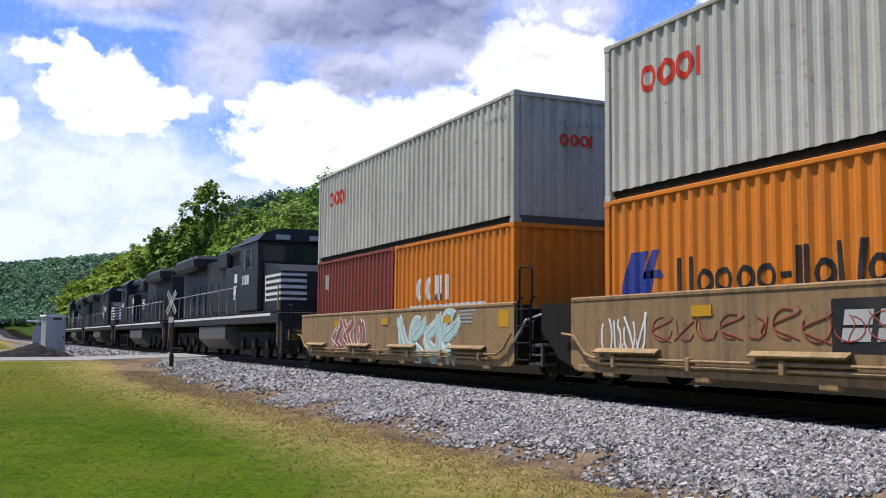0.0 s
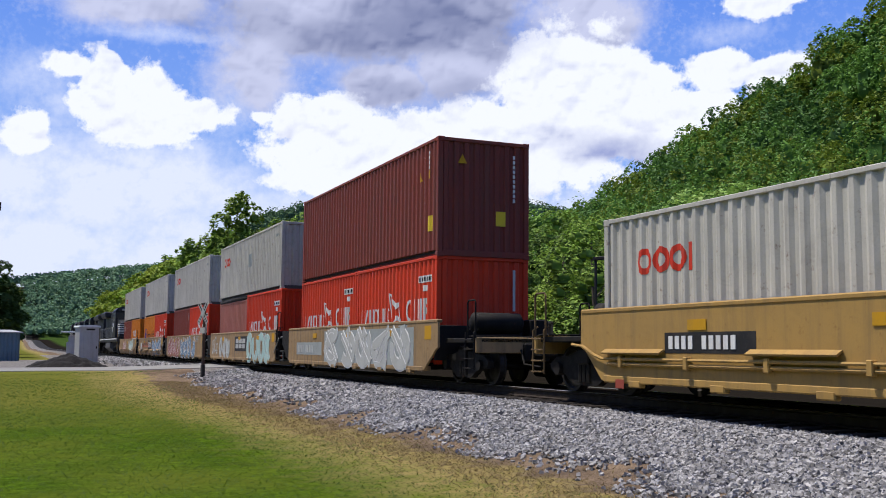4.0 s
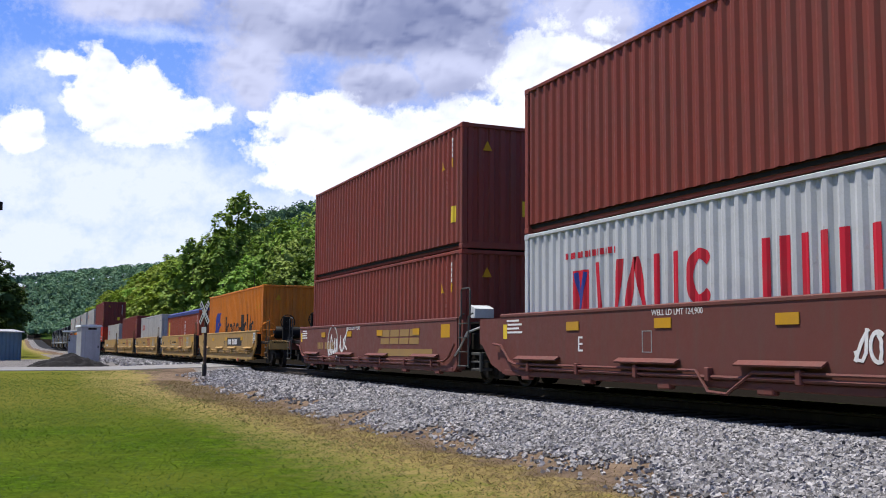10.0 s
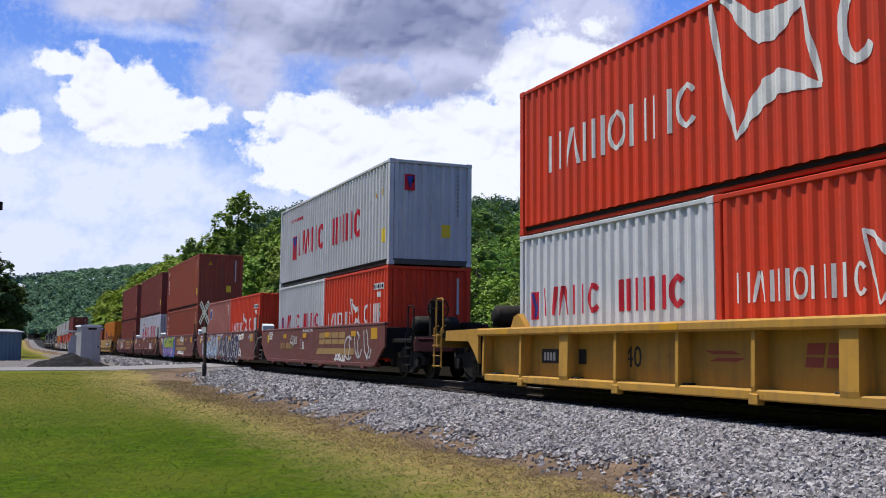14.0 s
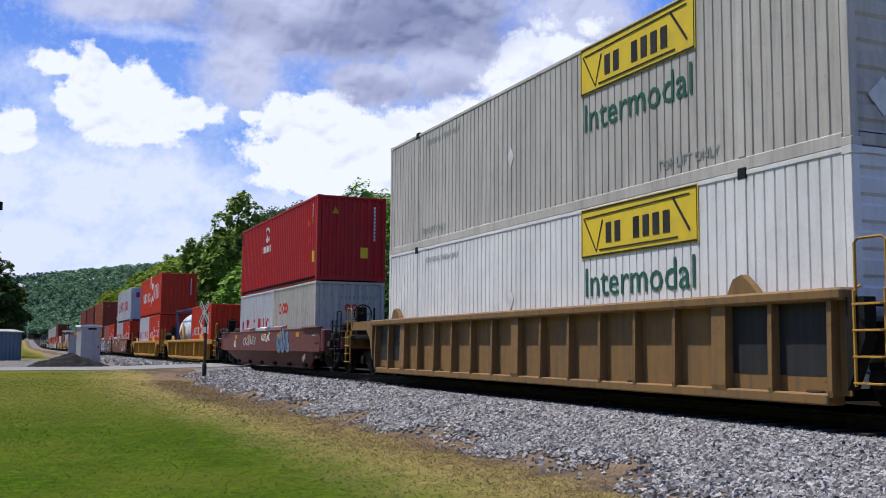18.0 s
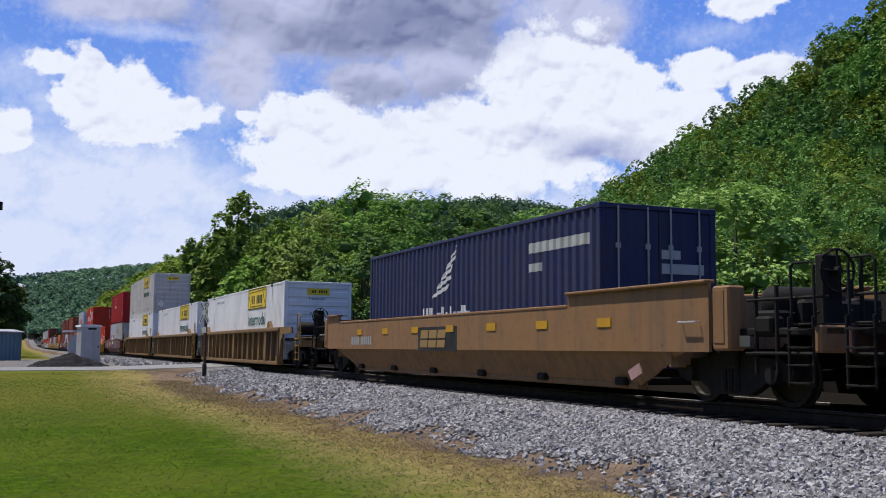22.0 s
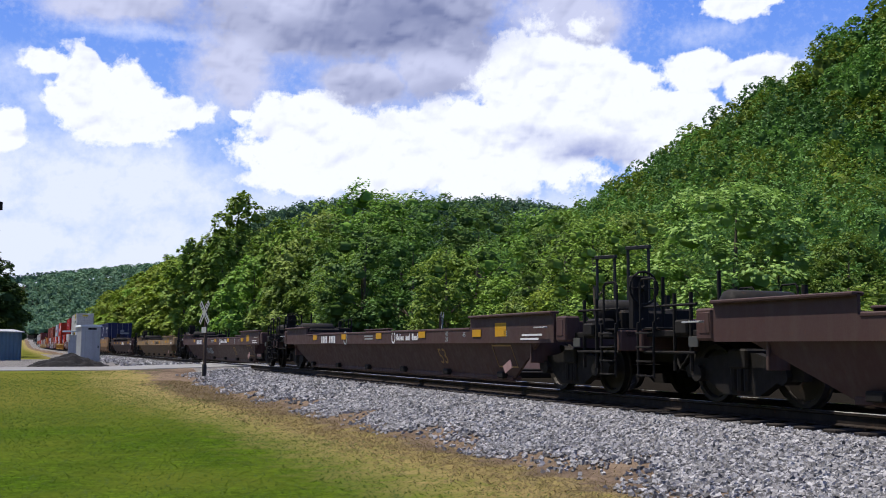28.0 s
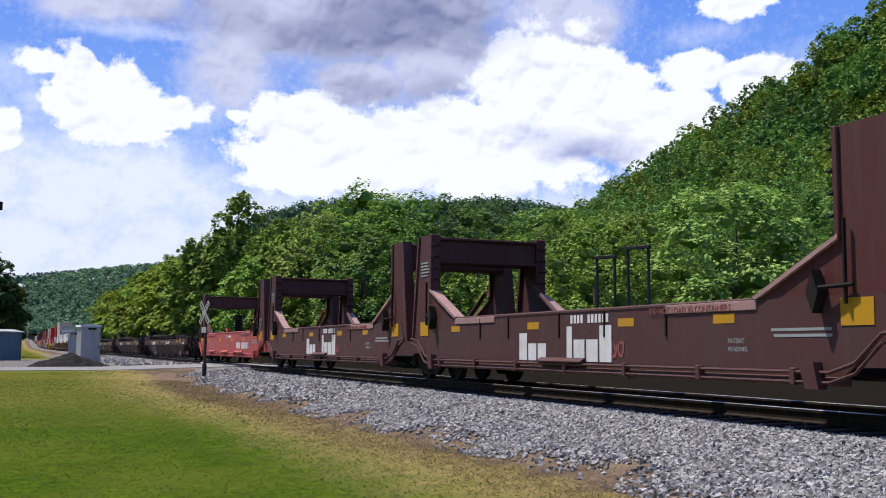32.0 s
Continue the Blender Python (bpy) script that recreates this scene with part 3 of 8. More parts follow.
def mark(flat, put, material, parent, name="marking", label="", th=0.004):
    if parent.name in RIBBED and put in PLANES:
        put = on_ribs(put, RIBBED[parent.name])
    pieces = [g for g in flat.g if len(g)]
    if not pieces and len(flat.p) > 1 and name in SPLIT:
        pieces = [[i] for i in range(len(flat.p))]
    if pieces:
        taken = {i for g in pieces for i in g}
        rest = [i for i in range(len(flat.p)) if i not in taken]
        for n, g in enumerate(pieces + ([rest] if rest else [])):
            f = Flat()
            f.p = [flat.p[i] for i in g]
            ob = part(name[:-1] if name.endswith("bars") else name, f.shape(put, th + 0.0006 * (n % 12)), material, parent, label)
        return ob
    return part(name, flat.shape(put, th), material, parent, label)


def words(text, height, put, material, parent, name="lettering"):
    """Readable words in the built-in font, as a thin mesh."""
    cu = bpy.data.curves.new("lettering", "FONT")
    cu.body, cu.size, cu.extrude, cu.resolution_u = text, height / 0.7, 0.002, 2
    tmp = bpy.data.objects.new("lettering", cu)
    me = bpy.data.meshes.new_from_object(tmp)
    bpy.data.objects.remove(tmp)
    bpy.data.curves.remove(cu)
    flat = [tuple(v.co) for v in me.vertices]
    faces = sorted((tuple(q.vertices) for q in me.polygons), key=lambda q: min(flat[i][0] for i in q))
    bpy.data.meshes.remove(me)
    groups, reach = [], -1e9
    for q in faces:                 # one group of faces for each letter
        if min(flat[i][0] for i in q) > reach + 1e-5:
            groups.append([])
        groups[-1].append(q)
        reach = max(reach, max(flat[i][0] for i in q))
    for g in groups:
        used = sorted({i for q in g for i in q})
        at = {i: k for k, i in enumerate(used)}
        sh = Shape()
        sh.add([put(flat[i][0], flat[i][1], 0.002 + flat[i][2]) for i in used], [tuple(at[i] for i in q) for q in g])
        ob = part("letter", sh, material, parent)
    return ob


def squiggle(r, cx, w, h, kind):
    """One stroke of a made-up sign: a stem, a bowl, a hook, a slash or a wave."""
    q = lambda n: [k / n for k in range(n + 1)]
    if kind == 0:
        return [(cx + w * (r.uniform(-0.1, 0.1) + 0.12 * math.sin(3 * t)), h * (0.04 + 0.92 * t)) for t in q(6)]
    if kind == 1:
        t0, span = r.uniform(0.6, 1.4), r.choice((-1, 1)) * r.uniform(3.6, 5.2)
        return [(cx + w * 0.4 * math.cos(t0 + span * t), h * (0.5 + 0.42 * math.sin(t0 + span * t))) for t in q(14)]
    if kind == 2:
        f = r.choice((-1, 1))
        return [(cx - f * w * 0.3, h * 0.94), (cx - f * w * 0.26, h * 0.6), (cx - f * w * 0.22, h * 0.3), (cx - f * w * 0.02, h * 0.1), (cx + f * w * 0.24, h * 0.12), (cx + f * w * 0.36, h * 0.36)]
    if kind == 3:
        f = r.choice((-1, 1))
        return [(cx - f * w * 0.38, h * 0.08), (cx, h * r.uniform(0.4, 0.6)), (cx + f * w * 0.38, h * 0.92)]
    return [(cx + w * 0.42 * math.sin(6.3 * t + 1), h * (0.95 - 0.9 * t)) for t in q(10)]


def scrawl(seed, w, h, loops, put, material, parent, pen=0.05, label="sprayed scrawl"):
    """Curly spray-can lettering that cannot be read."""
    r = random.Random(seed)
    f = Flat()
    step = w / loops
    for k in range(loops):
        before = len(f.p)
        cx, base, tall = step * (k + 0.5), h * r.uniform(0.0, 0.16), h * r.uniform(0.62, 0.9)
        for kind in r.sample((0, 1, 2, 3, 4, 1), 2):
            f.stroke([(a, b + base) for a, b in squiggle(r, cx, step * 1.15, tall, kind)], pen)
        f.group(before)
    return mark(f, put, material, parent, "spray_scrawl", label, 0.006 + 0.001 * (seed % 3))


def bubbles(seed, w, h, count, put, fill, line, parent, pen=0.06):
    """Fat sprayed letters: broad strokes, run together, with an outline round them."""
    r = random.Random(seed)
    inner, outer, shine = Flat(), Flat(), Flat()
    step = w / count
    wide = min(0.25 * h, 0.4 * step)
    for k in range(count):
        kinds = r.sample((0, 1, 2, 3, 4, 1), 2 if step < 0.9 else 3)
        lines = [squiggle(r, step * (k + 0.5) + r.uniform(-0.08, 0.08) * step, step * 0.95, h * r.uniform(0.84, 1.0), q) for q in kinds]
        for flat, width in ((outer, wide + 1.1 * pen), (inner, wide)):
            before = len(flat.p)
            for pts in lines:
                flat.stroke(pts, width)
            flat.group(before)
        before = len(shine.p)
        for pts in lines[:2]:
            shine.stroke([(a - wide * 0.24, b + wide * 0.1) for a, b in (pts[1:-1] if len(pts) > 4 else pts)], pen * 0.4)
        shine.group(before)
    mark(outer, put, line, parent, "spray_outline", "", 0.005)
    mark(inner, put, fill, parent, "spray_fill", "sprayed letters", 0.011)
    mark(shine, put, line, parent, "spray_outline", "", 0.017)


# ---------------------------------------------------------------- containers
def ribbed(length, pitch, depth, flat_out, flat_in):
    """Path (s, d) of a corrugated sheet; d = 0 at the outer face."""
    path, s = [(0.0, depth)], 0.0
    slope = (pitch - flat_out - flat_in) / 2
    count = max(1, round(length / pitch))
    k = length / (count * pitch)
    for _ in range(count):
        for ds, d in ((slope * k, 0.0), (flat_out * k, 0.0), (slope * k, depth), (flat_in * k, depth)):
            s += ds
            path.append((s, d))
    return path


def container(label, S, z, material, L=12.192, H=2.896, rail=None, doors=False, group="stacked containers", roof=None, W=2.438, sheet=False):
    """A shipping container; its front top edge lies at S along the train."""
    rail = rail or material
    hw = W / 2
    box = tagged(new("shipping_container"), label, "container", group)
    if not sheet:
        RIBBED[box.name] = L
    MOVING.append((box, S, z))
    k = (L, H, W, sheet)
    if sheet:
        prof = lambda n: ribbed(n, 0.2, 0.024, 0.165, 0.012)
    else:
        prof = lambda n: ribbed(n, 0.278, 0.036, 0.074, 0.07)
    b0, b1 = 0.17, H - 0.075
    for s in (-1, 1):
        part("side_panel", lambda: Shape().wave([(s * (hw - 0.012 - d), -0.14 - a) for a, d in prof(L - 0.28)], "z", b0, b1), material, box, key=(k, s))
        part("top_rail", lambda: Shape().box(s * hw, s * (hw - 0.07), -0.15, -(L - 0.15), H - 0.085, H - 0.012, 0.01), material, box, key=(k, s))
        part("bottom_rail", lambda: Shape().box(s * (hw if sheet else hw - 0.095), s * (hw - (0.1 if sheet else 0.17)), -0.15, -(L - 0.15), 0.0 + (0.03 if not sheet else 0), 0.185, 0.012), rail, box, key=(k, s))
        for e, ye in ((0, 0.0), (1, -L)):
            yi = ye + (-0.15 if e == 0 else 0.15)
            part("corner_post", lambda: Shape().box(s * (hw - 0.002), s * (hw - 0.13), ye + (-0.004 if e == 0 else 0.004), yi, 0.11, H - 0.11, 0.015), material, box, key=(k, s, e))
            for zz in (0.0, H - 0.118):
                part("corner_casting", lambda: Shape().box(s * (hw + 0.003), s * (hw - 0.165), ye + (0.003 if e == 0 else -0.003), ye + (-0.178 if e == 0 else 0.178), zz, zz + 0.118, 0.012), material, box, key=(k, s, e, zz))
    for e, ye, d in ((0, 0.0, -1), (1, -L, 1)):
        part("end_header", lambda: Shape().box(-hw + 0.13, hw - 0.13, ye + d * 0.002, ye + d * 0.09, H - 0.1, H - 0.012, 0.01), material, box, key=(k, e))
        part("end_sill", lambda: Shape().box(-hw + 0.13, hw - 0.13, ye + d * 0.002, ye + d * 0.1, 0.02, 0.17, 0.01), rail, box, key=(k, e))
        wide = W - 0.26
        if e == 1 and sheet:
            part("end_door", lambda: Shape().wave([(ye + 0.03 + (0.03 - dd), b0 + 0.02 + a) for a, dd in ribbed(b1 - b0 - 0.02, 0.34, 0.03, 0.09, 0.17)], "x", -hw + 0.13, hw - 0.13), material, box, key=k)
        elif e == 1 and doors:
            for h in (-1, 1):
                door = part("door", lambda: Shape().box(h * 0.006, h * wide / 2, ye + 0.03, ye + 0.075, b0 + 0.01, b1 - 0.03, 0.008), material, box, key=(k, h))
                for q in (0.22, 0.78):
                    xx = h * wide / 2 * q
                    part("lock_rod", lambda: Shape().tube([(xx, ye + 0.0, b0 - 0.05), (xx, ye + 0.0, b1 + 0.02)], 0.019, 6), M_GALV, door, key=(k, h, q))
                    part("rod_bracket", lambda: Shape().box(xx - 0.05, xx + 0.05, ye - 0.01, ye + 0.03, 1.0, 1.12, 0.008).box(xx - 0.05, xx + 0.05, ye - 0.01, ye + 0.03, 2.1, 2.2, 0.008), M_GALV, door, key=(k, h, q))
        else:
            part("end_panel", lambda: Shape().wave([(-hw + 0.13 + a, ye + d * (0.03 + dd)) for a, dd in ribbed(wide, 0.27, 0.045, 0.11, 0.1)], "z", b0, b1), material, box, key=(k, e))
    if sheet:
        for ya in (-1.98, -(L - 1.98)):
            part("lift_post", lambda: Shape().box(-hw - 0.004, -hw + 0.04, ya - 0.07, ya + 0.07, 0.19, H - 0.09, 0.006), material, box, key=(k, ya))
            part("lift_casting", lambda: Shape().box(-hw - 0.012, -hw + 0.16, ya - 0.09, ya + 0.09, H - 0.13, H + 0.03, 0.012), M_DARK, box, key=(k, ya))
    part("roof", lambda: Shape().wave([(-0.05 - a, H - 0.02 - d * 0.5) for a, d in ribbed(L - 0.1, 0.42, 0.03, 0.16, 0.14)], "x", -hw + 0.06, hw - 0.06), roof or material, box, key=k)
    part("floor", lambda: Shape().box(-hw + 0.07, hw - 0.07, -0.1, -(L - 0.1), 0.09, 0.15), M_DARK, box, key=k)
    return box


def small_plates(box, L, H, material=D_WHITE, y_end=None, n=7, side="col"):
    """Unreadable number rows near the rear end of the side, and on the end face."""
    f = Flat()
    if side == "col":
        for q in range(n + 3):
            f.rect(0.0, -q * 0.125, 0.07, -q * 0.125 + 0.095)
        mark(f, on_side(-L + 0.98, H - 0.42, -1.215), material, box, "number_column")
        f = Flat()
        for q in range(4):
            f.rect(0.0, -q * 0.12, 0.06, -q * 0.12 + 0.09)
        mark(f, on_side(-L + 0.62, H - 0.36, -1.215), material, box, "number_column")
        f = Flat()
        for q in range(10):
            f.rect(0.0, -q * 0.12, 0.06, -q * 0.12 + 0.09)
        mark(f, on_end(0.78, H - 0.42, -L + 0.028), material, box, "number_column")
    else:
        f = Flat().rect(0, 0, 0.95, 0.17)
        mark(f, on_side(-L + 1.28, H - 0.62, -1.215), D_WHITE, box, "number_plate")
        g = Flat()
        for q in range(9):
            g.rect(0.04 + q * 0.1, 0.035, 0.04 + q * 0.1 + 0.06, 0.135)
        mark(g, on_side(-L + 1.28, H - 0.62, -1.22), D_BLACK, box, "number_bars")
        mark(Flat().rect(0, 0, 0.3, 0.14), on_side(-L + 0.9, H - 0.83, -1.215), D_WHITE, box, "number_plate")
        mark(Flat().rect(0, 0, 0.13, 0.15).rect(0, -0.24, 0.13, -0.08), on_side(-L + 0.8, H - 1.15, -1.215), D_SILVER, box, "data_plate")


def warning(box, L, H, a=0.8, end=True, big=True, side=True):
    """Yellow warning triangles and height placards."""
    tri = lambda s: Flat().poly([(0, 0), (s, 0), (s / 2, s * 0.95)])
    if side:
        mark(tri(0.24), on_side(-L + a + 0.5, H - 0.95, -1.215), D_YELLOW, box, "warning_triangle")
        mark(Flat().rect(0, 0, 0.13, 0.2), on_side(-L + a - 0.12, H - 0.95, -1.215), D_YELLOW, box, "yellow_plate")
    if end:
        mark(tri(0.24), on_end(-0.7, H - 0.62, -L + 0.028), D_YELLOW, box, "warning_triangle")
    if big:
        mark(Flat().rect(0, 0, 0.3, 0.38), on_side(-L + a - 0.06, H - 2.25, -1.215), D_SIGNYELLOW, box, "height_placard")
        mark(Flat().rect(0, 0, 0.26, 0.36), on_end(0.32, H - 2.1, -L + 0.028), D_SIGNYELLOW, box, "height_placard")


def flower_mark(box, L, H):
    """The red ring row of the grey boxes, on side and end."""
    f = Flat().marks("oooi", 0.42, 1.0, 0.06, bar=0.24)
    mark(f, on_side(-0.95, H - 1.0, -1.215), D_RED, box, "ring_logo", "red rings")
    g = Flat().marks("oooi", 0.24, 0.92, 0.06, bar=0.24)
    mark(g, on_end(-0.2, H - 1.0, -L + 0.028), D_RED, box, "ring_logo")
    b = Flat()
    for q in range(9):
        b.rect(-0.35 + q * 0.15, 0, -0.35 + q * 0.15 + 0.07, 0.11)
    mark(b, on_end(0.0, H - 0.6, -L + 0.028), D_GREY, box, "number_bars")


def grey_box(S, z, H=2.896, label="pale grey corrugated shipping container, dented and rust-streaked", patch=False):
    c = container(label, S, z, M_GREY, H=H, rail=M_GREYRAIL)
    flower_mark(c, 12.192, H)
    b = Flat()
    for q in range(7):
        b.rect(q * 0.12, 0, q * 0.12 + 0.07, 0.1)
    mark(b, on_side(-11.0, H - 0.5, -1.215), D_GREY, c, "number_bars")
    if patch:
        mark(Flat().rect(0, 0, 0.75, 0.55), on_side(-6.2, 1.25, -1.216), D_GREY, c, "repair_patch", "darker grey repaired patch")
    return c


def swoosh(f, a, b, s):
    """The white cloth-like sign between the two words."""
    at = lambda pts: [(a + s * u, b + s * v) for u, v in pts]
    n = len(f.p)
    f.stroke(at([(0, 1), (0.06, 0.66), (0.13, 0.34), (0.26, -0.06)]), s * 0.05).stroke(at([(0.86, 0.68), (0.9, 0.45), (1.0, 0.12)]), s * 0.045)
    f.group(n)
    n = len(f.p)
    upper = [(0, 1), (0.15, 0.96), (0.3, 0.82), (0.45, 0.7), (0.62, 0.68), (0.86, 0.7)]
    f.p.append([at(upper), at([(u + 0.02, v - w) for (u, v), w in zip(upper, (0.06, 0.12, 0.18, 0.2, 0.2, 0.05))])])
    f.group(n)
    n = len(f.p)
    lower = [(0.26, -0.06), (0.36, 0.12), (0.5, 0.26), (0.66, 0.3), (0.84, 0.22), (1.0, 0.12)]
    f.p.append([at(lower), at([(u, v - w) for (u, v), w in zip(lower, (0.02, 0.12, 0.18, 0.16, 0.1, 0.02))])])
    f.group(n)


def red_box20(S, z, H=2.591, small=True):
    c = container("bright red corrugated twenty-foot shipping container", S, z, M_RED, L=6.058, H=H)
    f = Flat().marks("2a3o22c", 0.42, 0.6, 0.2, 0.45, 0.0, 0.13)
    swoosh(f, 2.75, -0.05, 0.85)
    f.marks("c22", 0.55, 0.6, 0.22, 4.05, 0.02, 0.14)
    mark(f, on_side(0, 1.02, -1.215), D_WHITE, c, "white_logo", "white word bars and cloth sign")
    small_plates(c, 6.058, H, side="plate")
    mark(Flat().rect(0, 0, 0.07, 1.0), on_end(0.8, H - 1.3, -6.03), D_SILVER, c, "number_strip")
    return c


def red_box40(S, z, H=2.896):
    c = container("bright red corrugated forty-foot container with white cloth sign", S, z, M_RED, H=H)
    f = Flat().marks("2a3o22c", 0.7, 0.72, 0.2, 1.15, 0.0, 0.12)
    swoosh(f, 6.0, -0.25, 2.2)
    f.marks("c22", 1.05, 0.6, 0.2, 8.5, 0.1, 0.13)
    mark(f, on_side(0, 1.1, -1.215), D_WHITE, c, "white_logo", "white word bars and cloth sign")
    small_plates(c, 12.192, H)
    warning(c, 12.192, H, big=False, end=False)
    return c


def sail_box(S, z, L=12.192, H=2.896, low=False):
    """White box with red and blue square sign and red word bars."""
    c = container("pale blue-white corrugated shipping container with red lettering bars", S, z, M_PALEBLUE, L=L, H=H, rail=M_GREYRAIL if L > 7 else M_GREY)
    k = 1.0 if L > 7 else 0.62
    zb = 1.0 if L > 7 else 1.0
    a0 = 1.8 if L > 7 else 0.45
    mark(Flat().rect(0, -0.1 * k, 0.55 * k, 0.75 * k), on_side(-a0, zb, -1.215), D_CARMINE, c, "square_logo", "red square sign")
    mark(Flat().poly([(0.08 * k, 0.7 * k), (0.2 * k, 0.72 * k), (0.3 * k, 0.3 * k), (0.42 * k, 0.72 * k), (0.5 * k, 0.7 * k), (0.33 * k, 0.0), (0.22 * k, -0.06 * k), (0.24 * k, 0.25 * k)]), on_side(-a0, zb, -1.22), D_BLUE, c, "blue_figure")
    f = Flat().marks("va2c_3i2c", 0.85 * k, 0.78, 0.2, 0.85 * k, 0.0, 0.19)
    mark(f, on_side(-a0, zb, -1.215), D_CARMINE, c, "word_bars", "red word bars")
    if L > 7:
        g = Flat()
        for q in range(13):
            g.rect(q * 0.13, 0, q * 0.13 + 0.08, 0.11)
        mark(g, on_side(-1.6, H - 0.62, -1.215), D_CARMINE, c, "small_word_bars")
        mark(Flat().rect(0, 0, 0.3, 0.44), on_end(-0.78, H - 0.85, -L + 0.028), D_CARMINE, c, "square_logo")
        mark(Flat().poly([(0.05, 0.38), (0.25, 0.38), (0.15, 0.04)]), on_end(-0.78, H - 0.85, -L - 0.003), D_BLUE, c, "blue_figure")
        small_plates(c, L, H, D_GREY)
        warning(c, L, H)
    return c


def maroon_box(S, z, material=M_MAROON, H=2.896, big=True, label="maroon corrugated shipping container with rust and scuffs", tri=True):
    c = container(label, S, z, material, H=H)
    small_plates(c, 12.192, H)
    if tri:
        warning(c, 12.192, H, big=big)
    return c


def trailer_box(S, z, material, label, side_a=10.0):
    """A fifty-three-foot domestic container with yellow sign and green word."""
    L, H = 16.154, 2.896
    c = container(label, S, z, material, L=L, H=H, W=2.591, sheet=True, group="long white containers")
    put = on_side(-side_a, 2.0, -1.292)
    mark(Flat().rect(0, 0, 3.3, 0.86), put, D_SIGNYELLOW, c, "yellow_sign", "lemon yellow sign panel")
    f = Flat().marks("dd_dddd", 0.34, 0.5, 0.3, 0.8, 0.22, 0.2)
    f.stroke([(0.03, 0.03), (3.27, 0.03), (3.27, 0.83), (0.03, 0.83), (0.03, 0.03)], 0.03)
    f.stroke([(0.1, 0.7), (0.5, 0.1), (0.7, 0.62)], 0.03).stroke([(2.7, 0.72), (3.1, 0.2)], 0.04)
    f.stroke([(0.15, 0.7), (3.1, 0.74)], 0.02).stroke([(0.6, 0.12), (2.8, 0.12)], 0.02)
    mark(f, on_side(-side_a, 2.0, -1.297), D_BLACK, c, "sign_bars")
    words("Intermodal", 0.5, on_side(-side_a - 0.08, 1.34, -1.292), D_GREEN, c)
    words("STACKING 3 HIGH ONLY", 0.12, on_side(-2.6, H - 0.4, -1.292), D_GREY, c)
    words("TOP LIFT ONLY", 0.15, on_side(-2.3, 0.32, -1.292), D_GREY, c)
    words("TOP LIFT ONLY", 0.15, on_side(-12.2, 0.32, -1.292), D_GREY, c)
    mark(Flat().poly([(0, 0.22), (0.14, 0), (0.28, 0.22), (0.14, 0.44)]), on_side(-7.0, 1.2, -1.292), D_WHITE, c, "diamond_placard")
    # the end
    mark(Flat().rect(0, 0, 0.86, 0.24), on_end(-0.42, H - 0.5, -L + 0.02), D_SIGNYELLOW, c, "yellow_sign")
    mark(Flat().marks("dd_dddd", 0.11, 0.5, 0.3, 0.18, 0.07, 0.3), on_end(-0.42, H - 0.5, -L + 0.014), D_BLACK, c, "sign_bars")
    words("Intermodal", 0.1, on_end(-0.36, H - 0.68, -L + 0.018), D_GREEN, c)
    mark(Flat().rect(0, 0, 0.06, 0.1).rect(0.1, 0, 0.16, 0.1).rect(0.2, 0, 0.26, 0.1).rect(0.3, 0, 0.36, 0.1).rect(0.42, 0, 0.48, 0.1).rect(0.52, 0, 0.58, 0.1), on_end(-0.3, H - 1.25, -L + 0.02), D_GREY, c, "number_bars")
    mark(Flat().poly([(0, 0.25), (0.25, 0), (0.5, 0.25), (0.25, 0.5)]), on_end(-1.0, 0.4, -L + 0.02), D_WHITE, c, "diamond_placard", "white placard holder")
    return c


def tank(S, z):
    """A white tank in a steel frame, the size of a twenty-foot box."""
    L, H, hw = 6.058, 2.591, 1.219
    t = tagged(new("tank_container"), "white cylindrical tank container in a steel frame", "tank container")
    MOVING.append((t, S, z))
    rings = [(-0.25, 0.35), (-0.32, 0.75), (-0.5, 1.0), (-0.8, 1.12), (-(L - 0.8), 1.12), (-(L - 0.5), 1.0), (-(L - 0.32), 0.75), (-(L - 0.25), 0.35)]
    part("vessel", Shape().tube([(0, y, 1.32) for y, r in rings], [r for y, r in rings], 28), M_WHITE, t, "white insulated tank", smooth=True)
    for y in (-1.6, -3.0, -4.4):
        part("tank_band", Shape().tube([(0, y, 1.32), (0, y - 0.08, 1.32)], 1.132, 28), M_GALV, t)
    for s in (-1, 1):
        for y in (-0.07, -(L - 0.07)):
            part("corner_post", Shape().box(s * hw, s * (hw - 0.14), y - 0.07, y + 0.07, 0, H, 0.01), M_NAVY, t)
        part("bottom_rail", Shape().box(s * hw, s * (hw - 0.1), -0.15, -(L - 0.15), 0, 0.16, 0.01), M_NAVY, t)
        part("top_rail", Shape().box(s * hw, s * (hw - 0.09), -0.15, -(L - 0.15), H - 0.1, H, 0.01), M_NAVY, t)
        part("brace", Shape().tube([(s * (hw - 0.05), -0.15, H - 0.1), (s * (hw - 0.05), -1.3, 0.12)], 0.045, 6), M_NAVY, t)
    for y in (-0.07, -(L - 0.07)):
        for zz in (0.05, H - 0.1):
            part("end_beam", Shape().box(-hw + 0.14, hw - 0.14, y - 0.05, y + 0.05, zz, zz + 0.1, 0.01), M_NAVY, t)
    part("walkway", Shape().box(-0.3, 0.3, -0.4, -(L - 0.4), 2.47, 2.52, 0.01), M_GALV, t)
    mark(Flat().rect(0, 0, 0.7, 0.8), on_side(-2.2, 0.95, -1.14), D_YELLOW, t, "yellow_plate", "worn yellow hazard panel")
    mark(Flat().marks("nc", 0.5, 0.7, 0.2), on_side(-1.15, 1.0, -1.13), D_MAROON, t, "logo_bars")
    return t


# ---------------------------------------------------------------- well cars
HW = 1.49


